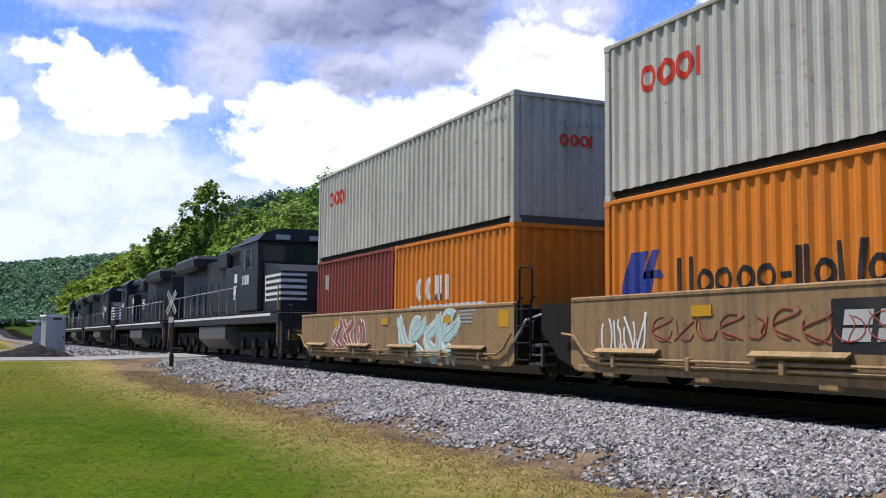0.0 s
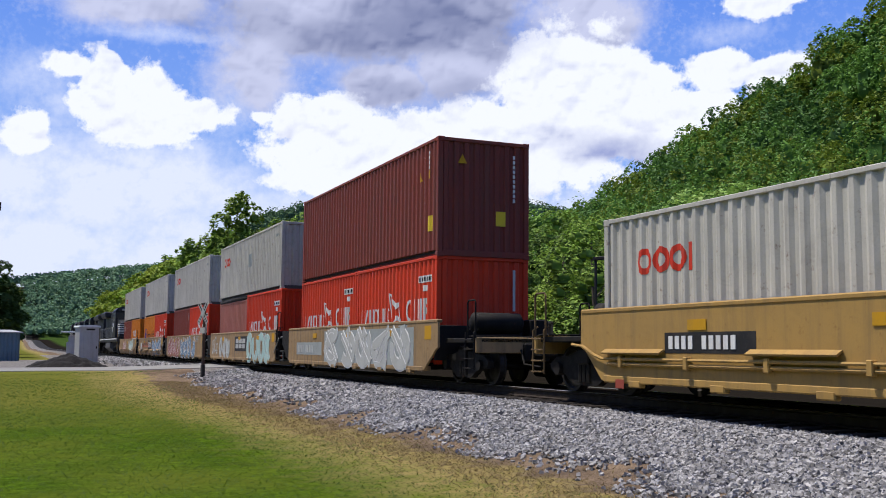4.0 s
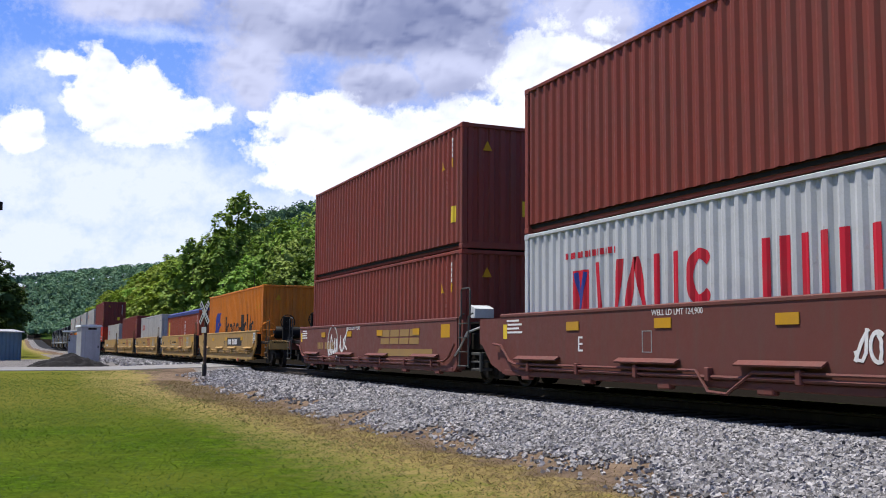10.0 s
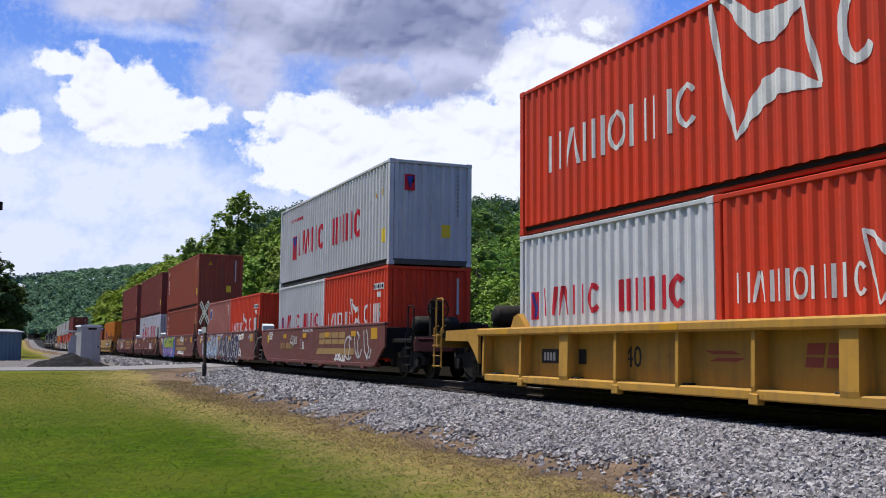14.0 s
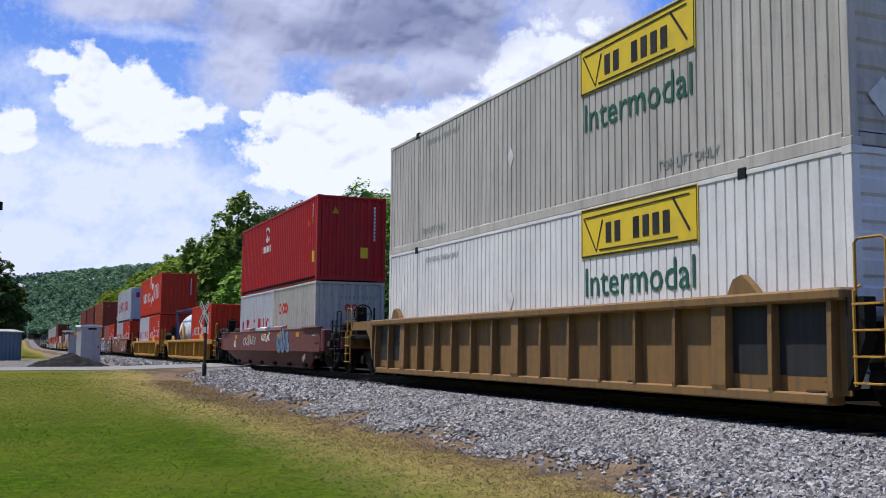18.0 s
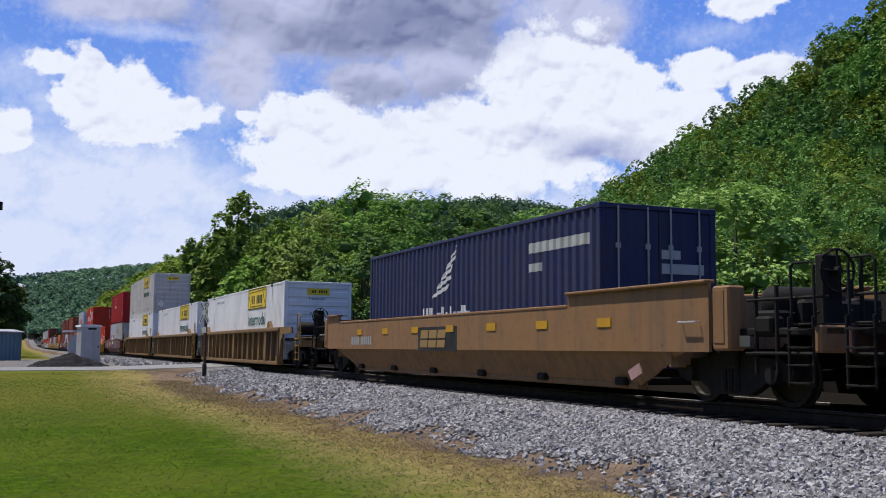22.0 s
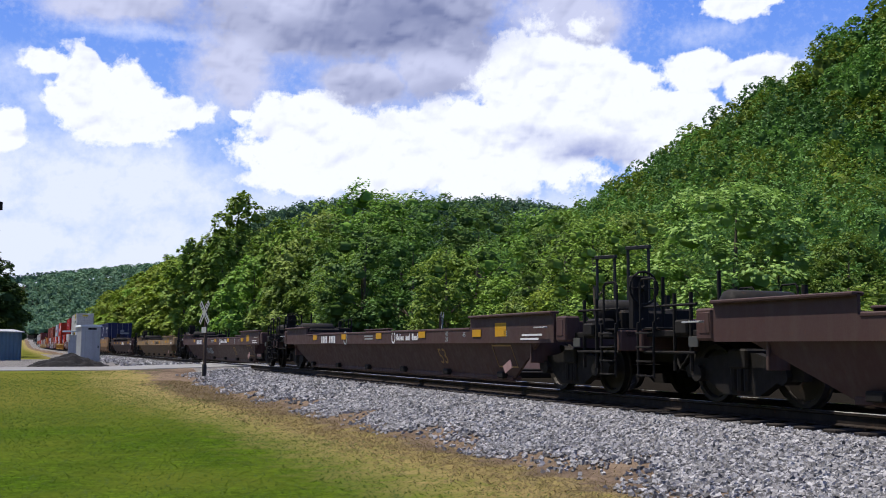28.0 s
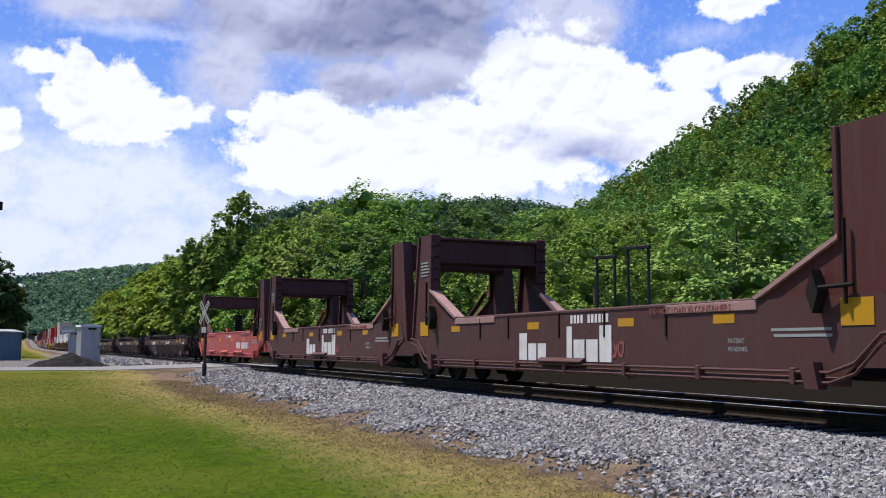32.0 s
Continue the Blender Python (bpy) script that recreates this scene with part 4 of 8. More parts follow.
def truck(parent, y):
    """A two-axle bogie under a car."""
    for dy in (-0.89, 0.89):
        part("axle", lambda: Shape().tube([(-0.95, 0, 0.42), (0.95, 0, 0.42)], 0.075, 8), M_DARK, parent, key="axle", at=(0, y + dy, 0))
        for s in (-1, 1):
            def wheel():
                sh = Shape()
                prof = [(0.42, -0.065), (0.42, 0.03), (0.45, 0.045), (0.45, 0.07), (0.36, 0.07), (0.33, 0.03), (0.16, 0.02), (0.14, 0.09), (0.0, 0.09)]
                n = 20
                vs = [(-s * h, r * math.cos(2 * math.pi * q / n), r * math.sin(2 * math.pi * q / n)) for r, h in [(0.0, -0.03)] + [(0.14, -0.03), (0.33, -0.02), (0.36, -0.065)] + prof for q in range(n)]
                m = len(vs) // n
                return sh.add(vs, [(i * n + q, i * n + (q + 1) % n, (i + 1) * n + (q + 1) % n, (i + 1) * n + q) for i in range(m - 1) for q in range(n)])
            part("wheel", wheel, M_WHEEL, parent, key=("wheel", s), at=(s * 0.75, y + dy, 0.42))
    for s in (-1, 1):
        def side_casting():
            x0, x1 = s * 0.94, s * 1.08
            out = [(1.25, 0.5), (1.05, 0.62), (0.55, 0.66), (0.3, 0.72), (-0.3, 0.72), (-0.55, 0.66), (-1.05, 0.62), (-1.25, 0.5), (-1.2, 0.36), (-0.75, 0.34), (-0.38, 0.14), (0.38, 0.14), (0.75, 0.34), (1.2, 0.36)]
            sh = Shape().prism(out, "x", x0, x1)
            for dy in (-0.89, 0.89):
                sh.tube([(s * 0.9, dy, 0.42), (s * 1.16, dy, 0.42)], 0.12, 10)
            return sh
        part("truck_frame", side_casting, M_DARK, parent, key=("frame", s), at=(0, y, 0))
        def springs():
            sh = Shape()
            for q in (-0.14, 0.0, 0.14):
                sh.tube([(s * 1.07, q, 0.2), (s * 1.07, q, 0.5)], 0.06, 8)
            return sh
        part("spring_nest", springs, M_DARK, parent, key=("springs", s), at=(0, y, 0))
    part("bolster", lambda: Shape().box(-1.15, 1.15, -0.2, 0.2, 0.5, 0.78, 0.03), M_DARK, parent, key="bolster", at=(0, y, 0))


def ladder(parent, material, y, z0, z1, x=-HW - 0.03, rungs=4, w=0.42):
    for dy in (-w / 2, w / 2):
        part("ladder_rail", lambda: Shape().tube([(x, dy, z0), (x, dy, z1), (x + 0.1, dy, z1 + 0.06)], 0.02, 6), material, parent, key=("lr", x, dy, z0, z1), at=(0, y, 0))
    for q in range(rungs):
        zz = z0 + 0.04 + (z1 - z0 - 0.2) * q / max(1, rungs - 1)
        part("rung", lambda: Shape().tube([(x, -w / 2, 0), (x - 0.05, -w / 2 + 0.02, 0), (x - 0.05, w / 2 - 0.02, 0), (x, w / 2, 0)], 0.014, 5), material, parent, key=("rung", x, w), at=(0, y, zz))


def stanchion(parent, material, y, z0, z1, x=-1.2, w=0.4):
    part("hand_rail", lambda: Shape().tube([(x, -w / 2, z0), (x, -w / 2, z1 - 0.05), (x, -w / 2 + 0.05, z1), (x, w / 2 - 0.05, z1), (x, w / 2, z1 - 0.05), (x, w / 2, z0)], 0.019, 6), material, parent, key=("st", x, z0, z1, w), at=(0, y, 0))


def brake_wheel(parent, y, z, x=-0.55, material=M_DARK, r=0.28):
    def w():
        s = Shape()
        s.tube([(r * math.cos(t), 0, r * math.sin(t)) for t in [2 * math.pi * k / 16 for k in range(17)]], 0.02, 6)
        for k in range(4):
            t = 2 * math.pi * k / 4
            s.tube([(0, 0, 0), (r * math.cos(t), 0, r * math.sin(t))], 0.014, 5)
        return s.tube([(0, -0.05, 0), (0, 0.25, 0)], 0.05, 8)
    part("brake_wheel", w, material, parent, key=("bw", r), at=(x, y, z))
    part("brake_stand", lambda: Shape().box(-0.16, 0.16, 0.08, 0.24, -0.75, 0.22, 0.02), M_DARK, parent, key="bs", at=(x, y, z))


def end_platform(car, y, d, mat, z=1.0, wheel=False, tankx=False, length=1.9, rails=M_DARK):
    """The deck over the end truck, with coupler, ladders and hand rails; d = 1 at the front, -1 at the rear."""
    part("end_deck", lambda: Shape().box(-1.3, 1.3, 0, d * length, z - 0.1, z, 0.015), M_DARK, car, key=("deck", d, length, z), at=(0, y, 0))
    part("end_sill", lambda: Shape().box(-1.38, 1.38, d * (length - 0.12), d * length, z - 0.32, z + 0.02, 0.02), mat, car, key=("sill", d, length, z), at=(0, y, 0))
    part("draft_box", lambda: Shape().box(-0.3, 0.3, d * 0.2, d * (length + 0.1), z - 0.5, z - 0.1, 0.03), M_DARK, car, key=("draft", d, length, z), at=(0, y, 0))
    part("coupler", lambda: Shape().box(-0.12, 0.12, d * length, d * (length + 0.55), 0.62, 0.84, 0.03).box(-0.2, 0.2, d * (length + 0.35), d * (length + 0.68), 0.58, 0.9, 0.06), M_DARK, car, key=("coupler", d, length), at=(0, y, 0))
    part("air_hose", lambda: Shape().tube([(-0.35, d * length, 0.75), (-0.4, d * (length + 0.25), 0.45), (-0.2, d * (length + 0.6), 0.4)], 0.025, 6), M_DARK, car, key=("hose", d, length), at=(0, y, 0))
    for s in (-1, 1):
        ladder(car, rails, y + d * (length - 0.28), 0.32, z + 0.12, x=s * (HW - 0.06), rungs=4)
        stanchion(car, rails, y + d * (length - 0.28), z, z + 0.8, x=s * (HW - 0.1))
    part("cross_walk", lambda: Shape().box(-1.35, 1.35, d * (length - 0.5), d * (length - 0.1), z + 0.02, z + 0.05, 0.008), M_DARK, car, key=("walk", d, length, z), at=(0, y, 0))
    if wheel:
        brake_wheel(car, y + d * (length - 0.55), z + 0.75)
    if tankx:
        part("air_reservoir", lambda: Shape().tube([(-0.9, d * 0.5, z + 0.35), (-0.82, d * 0.5, z + 0.35), (0.3, d * 0.5, z + 0.35), (0.38, d * 0.5, z + 0.35)], [0.12, 0.24, 0.24, 0.12], 12), M_DARK, car, key=("res", d, z), at=(0, y, 0), smooth=True)
        part("valve_box", lambda: Shape().box(0.5, 0.95, d * 0.3, d * 0.75, z, z + 0.45, 0.03), M_DARK, car, key=("valve", d, z), at=(0, y, 0))


def joint_end(car, y, d, mat, panel=None, rails=M_DARK):
    """The short end where two units share a truck."""
    part("joint_frame", lambda: Shape().box(-1.15, 1.15, 0, d * 0.75, 0.72, 1.1, 0.03).box(-0.45, 0.45, d * 0.7, d * 1.05, 0.7, 0.95, 0.03), M_DARK, car, key=("jf", d), at=(0, y, 0))
    part("joint_deck", lambda: Shape().box(-1.3, 1.3, d * 0.05, d * 0.8, 1.28, 1.33, 0.01), M_DARK, car, key=("jd", d), at=(0, y, 0))
    if d > 0:
        part("end_housing", lambda: Shape().prism([(0.0, 1.36), (1.0, 1.36), (1.0, 0.86), (0.86, 0.82), (0.45, 0.45), (0.0, 0.3)], "x", -HW + 0.02, -HW + 0.3), panel or mat, car, key=("eh", d), at=(0, y, 0))
        part("end_housing", lambda: Shape().prism([(0.0, 1.36), (1.0, 1.36), (1.0, 0.86), (0.86, 0.82), (0.45, 0.45), (0.0, 0.3)], "x", HW - 0.3, HW - 0.02), panel or mat, car, key=("eh2", d), at=(0, y, 0))
        part("jack_frame", lambda: Shape().box(-HW + 0.05, -HW + 0.35, 1.0, 1.5, 0.62, 0.68, 0.01).box(-HW + 0.05, -HW + 0.35, 1.05, 1.5, 0.46, 0.5, 0.01).box(-HW + 0.05, -HW + 0.35, 1.05, 1.5, 0.3, 0.35, 0.01).box(-HW + 0.05, -HW + 0.1, 1.02, 1.07, 0.28, 0.68), M_GREYRAIL, car, key="jack", at=(0, y, 0))
    else:
        ladder(car, rails, y + d * 0.38, 0.35, 1.45, x=-HW, rungs=4, w=0.46)
        stanchion(car, rails, y + d * 0.38, 1.4, 2.05, x=-HW + 0.03, w=0.46)
        stanchion(car, rails, y + d * 0.38, 1.3, 2.05, x=HW - 0.03, w=0.46)
        part("end_bracket", lambda: Shape().prism([(0.0, 1.38), (-0.28, 1.38), (-0.28, 0.9), (-0.1, 0.5), (0.0, 0.3)], "x", -HW + 0.02, -HW + 0.2), panel or mat, car, key=("eb", d), at=(0, y, 0))


def hoses(car, y, d=1):
    part("brake_hose", lambda: Shape().tube([(-HW, 0.3, 0.6), (-HW - 0.03, 0.0, 0.75), (-HW, -0.35, 1.1), (-HW + 0.1, -0.8, 1.2)], 0.025, 6), M_GALV, car, key="hose2", at=(0, y, 0))


def tub(S, L, mat, label, group, top=1.41, bottom=0.27, front="joint", rear="joint", pipe=True, panel=None, rails=M_DARK, truck_rear=True, truck_front=False, vee=False, wheel=False, front_cut=0.0, rear_cut=0.0, plates=True, lo=0.47):
    """A container well with flat sheet sides."""
    car = tagged(new("well_car"), label, "rail car", group)
    MOVING.append((car, S, 0.0))
    for s in (-1, 1):
        def wall():
            poly = [(0, top), (-L, top)]
            poly += [(-L, 0.8), (-L + 0.15, 0.74), (-L + 0.15 + rear_cut, bottom)] if rear_cut else [(-L, bottom + 0.1), (-L + 0.12, bottom)]
            poly += [(-0.15 - front_cut, bottom), (-0.15, 0.74), (0, 0.8)] if front_cut else [(-0.12, bottom), (0, bottom + 0.1)]
            return Shape().prism(poly, "x", s * HW, s * (HW - 0.05))
        part("side_wall", wall, mat, car, key=(s, L, top, bottom, front_cut, rear_cut))
        part("top_chord", lambda: Shape().box(s * (HW + 0.012), s * (HW - 0.12), 0, -L, top - 0.05, top + 0.03, 0.02), mat, car, key=(s, L, top))
        a, b = 0.2 + front_cut, L - 0.2 - rear_cut
        part("bottom_sill", lambda: Shape().box(s * (HW + 0.012), s * (HW - 0.22), -a, -b, bottom - 0.03, bottom + 0.09, 0.02), mat, car, key=(s, a, b, bottom))
        for q in range(6):
            yy = -(a + 0.9 + (b - a - 1.8) * q / 5)
            part("guide_block", lambda: Shape().box(s * (HW + 0.02), s * (HW - 0.1), -0.16, 0.16, bottom - 0.09, bottom + 0.03, 0.02), mat, car, key=(s, bottom), at=(0, yy, 0))
    for q in range(5):
        yy = -(0.6 + front_cut + (L - 1.2 - front_cut - rear_cut) * q / 4)
        part("cross_beam", lambda: Shape().box(-HW + 0.06, HW - 0.06, -0.14, 0.14, bottom, bottom + 0.13, 0.02), M_DARK, car, key=bottom, at=(0, yy, 0))
    for yy in (-0.35, -L + 0.35):
        part("end_bulkhead", lambda: Shape().box(-HW + 0.06, HW - 0.06, -0.03, 0.03, 0.5, top - 0.1, 0.01), M_DARK, car, key=top, at=(0, yy, 0))
    if pipe:
        x = -HW - 0.055
        pts = [(x, 0.2, 0.85), (x, -0.15, 0.82), (x, -0.5, lo + 0.06), (x, -0.75, lo)]
        if vee:
            pts += [(x, -L * 0.48, lo), (x, -L * 0.5, lo - 0.28), (x, -L * 0.53, lo - 0.3), (x, -L * 0.57, lo)]
        pts += [(x, -L + 0.6, lo), (x, -L + 0.3, lo + 0.12), (x, -L, lo + 0.4)]
        part("brake_pipe", Shape().tube(pts, 0.026, 6), mat, car)
        part("rub_rail", Shape().tube([(x + 0.02, -0.9, lo - 0.08), (x + 0.02, -L + 0.9, lo - 0.08)], 0.03, 6), mat, car)
        for q in range(7):
            part("pipe_clamp", lambda: Shape().box(-HW - 0.09, -HW, -0.05, 0.05, lo - 0.14, lo + 0.05, 0.012), mat, car, key=("clamp", lo), at=(0, -1.3 - (L - 2.6) * q / 6, 0))
        for yy in (-0.8, -4.3, -7.2, -10.6):
            if yy - 2 > -L and plates:
                part("foot_plate", lambda: Shape().prism([(-HW - 0.12, lo + 0.1), (-HW - 0.02, lo + 0.16), (-HW, lo + 0.14), (-HW - 0.11, lo + 0.075)], "y", 0, -1.6), mat, car, key=("plate", lo), at=(0, yy, 0))
    if front == "joint":
        joint_end(car, 0, 1, mat, panel, rails)
    else:
        end_platform(car, 0, 1, mat, rails=M_DARK if rails is M_GALV else rails, wheel=wheel, tankx=True)
        truck(car, 0.55)
    if rear == "joint":
        joint_end(car, -L, -1, mat, panel, rails)
        truck(car, -L - 1.02)
    else:
        end_platform(car, -L, -1, mat, rails=M_DARK if rails is M_GALV else rails, wheel=wheel, tankx=True)
        truck(car, -L - 0.55)
    return car


def ad_stripes(car, L, z=1.08, n=3, material=D_YELLOW, x=-HW):
    """Yellow reflective strips along the side."""
    for q in range(n):
        mark(Flat().rect(0, 0, 0.42, 0.15), on_side(-L * (0.1 + 0.8 * (q + 0.5) / n), z, x), material, car, "reflector", "", 0.014)


def number_row(car, a, z, n, h, material, w=0.55, x=-HW):
    f = Flat().marks("dddd_dddddddd"[:n], h, w * 0.95, 0.3)
    mark(f, on_side(-a, z, x), material, car, "number_bars")


def fine_print(car, a, z, rows, w, material=D_WHITE, x=-HW, seed=1):
    r = random.Random(seed)
    f = Flat()
    for q in range(rows):
        c = r.uniform(0.0, 0.15) * w
        f.rect(c, -q * 0.075, w * r.uniform(0.7, 1.0), -q * 0.075 + 0.036)
    mark(f, on_side(-a, z, x), material, car, "small_print")


def post_well(S, L, mat, label, group, top=1.48, bottom=0.16, posts=15, front="joint", rear="joint", panel=None, rails=M_GOLD):
    """A well whose sides are a top chord, upright posts and a sheet set back."""
    car = tagged(new("well_car"), label, "rail car", group)
    MOVING.append((car, S, 0.0))
    deep = 0.13 if posts == 17 else 0.23
    for s in (-1, 1):
        part("top_chord", lambda: Shape().box(s * (HW + 0.05), s * (HW - 0.24), 0, -L, top - 0.15, top, 0.03), mat, car, key=(s, L, top))
        part("side_sheet", lambda: Shape().box(s * (HW - deep), s * (HW - deep - 0.03), -0.05, -L + 0.05, bottom + 0.08, top - 0.12), mat, car, key=(s, L, top))
        part("bottom_chord", lambda: Shape().box(s * (HW + 0.0), s * (HW - 0.28), -0.3, -L + 0.3, bottom - 0.04, bottom + 0.1, 0.02), mat, car, key=(s, L, bottom))
        for q in range(posts):
            yy = -0.25 - (L - 0.5) * q / (posts - 1)
            heavy = q in ((2, 8, 14) if posts == 17 else (posts // 4, posts - 1 - posts // 4))
            k = 0.15 if heavy else 0.038
            part("side_post", lambda: Shape().prism([(s * (HW - deep), bottom + 0.06), (s * (HW + 0.0), bottom + 0.06), (s * (HW + 0.015), bottom + 0.14), (s * (HW - 0.005), top - 0.14), (s * (HW - deep), top - 0.14)], "y", -k, k), mat, car, key=(s, k, top, bottom), at=(0, yy, 0))
            if q % 2 == 1 and posts != 17:
                part("post_foot", lambda: Shape().box(s * (HW + 0.02), s * (HW - 0.1), -0.1, 0.1, bottom - 0.1, bottom + 0.05, 0.015), mat, car, key=(s, bottom), at=(0, yy, 0))
    if posts == 17:
        for yy in (-0.8, -1.78, -L + 1.78, -L + 0.8):
            part("black_panel", lambda: Shape().box(-HW + 0.126, -HW + 0.135, -0.44, 0.44, bottom + 0.3, top - 0.16), M_BLACK, car, "black painted panel", key=("bp", top), at=(0, yy, 0))
    for q in range(5):
        part("cross_beam", lambda: Shape().box(-HW + 0.06, HW - 0.06, -0.14, 0.14, bottom, bottom + 0.13, 0.02), M_DARK, car, key=bottom, at=(0, -0.6 - (L - 1.2) * q / 4, 0))
    for yy in (-0.35, -L + 0.35):
        part("end_bulkhead", lambda: Shape().box(-HW + 0.2, HW - 0.2, -0.03, 0.03, 0.5, top - 0.1, 0.01), mat, car, key=top, at=(0, yy, 0))
    for yy in (-1.8, -L + 1.8):
        part("lock_bracket", lambda: Shape().prism([(0.3, top), (0.18, top + 0.2), (0.0, top + 0.26), (-0.18, top + 0.12), (-0.3, top)], "x", -HW + 0.0, -HW + 0.12), mat, car, key=("lb", top), at=(0, yy, 0))
    for which, y, d in ((front, 0, 1), (rear, -L, -1)):
        if which == "joint":
            joint_end(car, y, d, mat, panel, rails)
            if d < 0:
                truck(car, y - 1.02)
        else:
            part("end_wing", lambda: Shape().prism([(0, top), (d * 1.7, top - 0.02), (d * 1.75, top - 0.24), (d * 0.5, top - 0.26), (d * 0.2, top - 0.5), (0, bottom + 0.3)], "x", -HW, -HW + 0.06), mat, car, key=("wing", d, top), at=(0, y, 0))
            part("end_wing", lambda: Shape().prism([(0, top), (d * 1.7, top - 0.02), (d * 1.75, top - 0.24), (d * 0.5, top - 0.26), (d * 0.2, top - 0.5), (0, bottom + 0.3)], "x", HW - 0.06, HW), mat, car, key=("wing2", d, top), at=(0, y, 0))
            end_platform(car, y, d, mat, z=1.1, wheel=d < 0, tankx=True, length=2.6, rails=rails)
            truck(car, y + d * 0.95)
    return car


def step_well(S, L, mat, low, label, group, top=1.17, high=1.42, brk=0.87, bottom=0.17, hi_len=2.9, front_hi=2.6):
    """A long well: the upper band upright, the lower half leaning in, with raised ends."""
    car = tagged(new("well_car"), label, "rail car", group)
    MOVING.append((car, S, 0.0))
    cut = 2.2
    for s in (-1, 1):
        part("upper_band", lambda: Shape().prism([(0, brk), (0, high), (-front_hi, high), (-front_hi, top), (-L + hi_len, top), (-L + hi_len, high), (-L, high), (-L, brk)], "x", s * HW, s * (HW - 0.05)), mat, car, key=(s, L, top, high, brk))
        def lower():
            a, b = s * (HW - 0.06), s * (HW - 0.34)
            t = s * 0.05
            ys = [(-0.7, brk), (-L + 0.7, brk), (-L + cut, bottom), (-cut, bottom)]
            vs = [(a if z > 0.5 else b, y, z) for y, z in ys] + [((a if z > 0.5 else b) - t, y, z) for y, z in ys]
            return Shape().add(vs, [(0, 1, 2, 3), (7, 6, 5, 4), (0, 4, 5, 1), (1, 5, 6, 2), (2, 6, 7, 3), (3, 7, 4, 0)])
        part("lower_wall", lower, low, car, key=(s, L, brk, bottom))
        part("top_chord", lambda: Shape().box(s * (HW + 0.012), s * (HW - 0.12), -front_hi - 0.03, -L + hi_len + 0.03, top - 0.03, top + 0.03, 0.015).box(s * (HW + 0.07), s * (HW - 0.12), 0, -front_hi, high - 0.03, high + 0.02, 0.015).box(s * (HW + 0.07), s * (HW - 0.12), -L + hi_len, -L, high - 0.03, high + 0.02, 0.015), mat, car, key=(s, L, top, high))
        part("bottom_sill", lambda: Shape().box(s * (HW - 0.3), s * (HW - 0.5), -cut, -L + cut, bottom - 0.05, bottom + 0.05, 0.015), low, car, key=(s, L, bottom))
        for y, d in ((0, 1), (-L, -1)):
            part("end_box", lambda: Shape().box(s * (HW - 0.01), s * (HW - 0.3), d * 0.05, d * 0.42, brk + 0.02, high - 0.08, 0.03), mat, car, key=(s, d, high), at=(0, y, 0))
            part("grab_plate", lambda: Shape().box(s * (HW + 0.0), s * (HW - 0.02), d * 0.1, d * 0.32, brk + 0.12, high - 0.14, 0.006), mat, car, key=(s, d, high), at=(0, y, 0))
    for q in range(6):
        part("cross_beam", lambda: Shape().box(-HW + 0.2, HW - 0.2, -0.14, 0.14, bottom, bottom + 0.13, 0.02), M_DARK, car, key=bottom, at=(0, -cut - 0.4 - (L - 2 * cut - 0.8) * q / 5, 0))
    for yy in (-1.0, -L + 1.0):
        part("end_bulkhead", lambda: Shape().box(-HW + 0.06, HW - 0.06, -0.03, 0.03, 0.5, high - 0.12, 0.01), low, car, key=high, at=(0, yy, 0))
    for y, d in ((0, 1), (-L, -1)):
        end_platform(car, y, d, low, z=1.05, wheel=d < 0, tankx=True, length=2.0, rails=M_DARK)
        truck(car, y - d * 0.05)
        part("hand_hold", lambda: Shape().tube([(-HW - 0.02, 0.2, 1.15), (-HW - 0.08, 0.2, 1.15), (-HW - 0.08, 0.6, 1.15), (-HW - 0.02, 0.6, 1.15)], 0.014, 5), M_GALV, car, key="hh", at=(0, y, 0))
        part("equipment", lambda: Shape().box(-0.6, 0.5, d * 0.1, d * 0.9, 1.05, 1.45, 0.05).box(-1.0, -0.7, d * 0.3, d * 0.8, 1.05, 1.3, 0.04).tube([(0.6, d * 0.5, 1.05), (0.6, d * 0.5, 1.75)], 0.05, 8), M_DARK, car, key=("eq", d), at=(0, y, 0))
        for n_, (xx, yy, z0, z1) in enumerate(((-1.3, 0.75, 0.45, 1.6), (-1.3, 1.15, 0.45, 1.6), (-0.2, 1.5, 1.0, 2.0), (0.9, 1.6, 1.0, 1.7), (1.25, 1.2, 0.8, 1.6))):
            part("stanchion", lambda: Shape().tube([(xx, d * yy, z0), (xx, d * yy, z1)], 0.03, 6), M_DARK, car, key=("sq", d, n_), at=(0, y, 0))
        part("cross_pipe", lambda: Shape().tube([(-1.32, d * 0.6, 1.42), (-1.32, d * 1.9, 1.42), (-1.2, d * 1.95, 1.42)], 0.022, 6).tube([(-1.34, d * 0.6, 0.72), (-1.34, d * 1.9, 0.72)], 0.025, 6), M_DARK, car, key=("cp", d), at=(0, y, 0))
        part("valve", lambda: Shape().box(-1.36, -1.12, d * 0.78, d * 1.1, 0.98, 1.2, 0.03), M_DARK, car, key=("va", d), at=(0, y, 0))
        part("light_plate", lambda: Shape().box(-1.38, -1.36, d * 0.5, d * 0.72, 0.8, 0.95, 0.004), M_GREYRAIL, car, key=("lp", d), at=(0, y, 0))
    part("bag_plate", Shape().prism([(-L + 2.0, 0.42), (-L + 1.7, 0.55), (-L + 1.62, 0.4), (-L + 1.9, 0.28)], "x", -HW - 0.02, -HW), M_PINK, car)
    return car


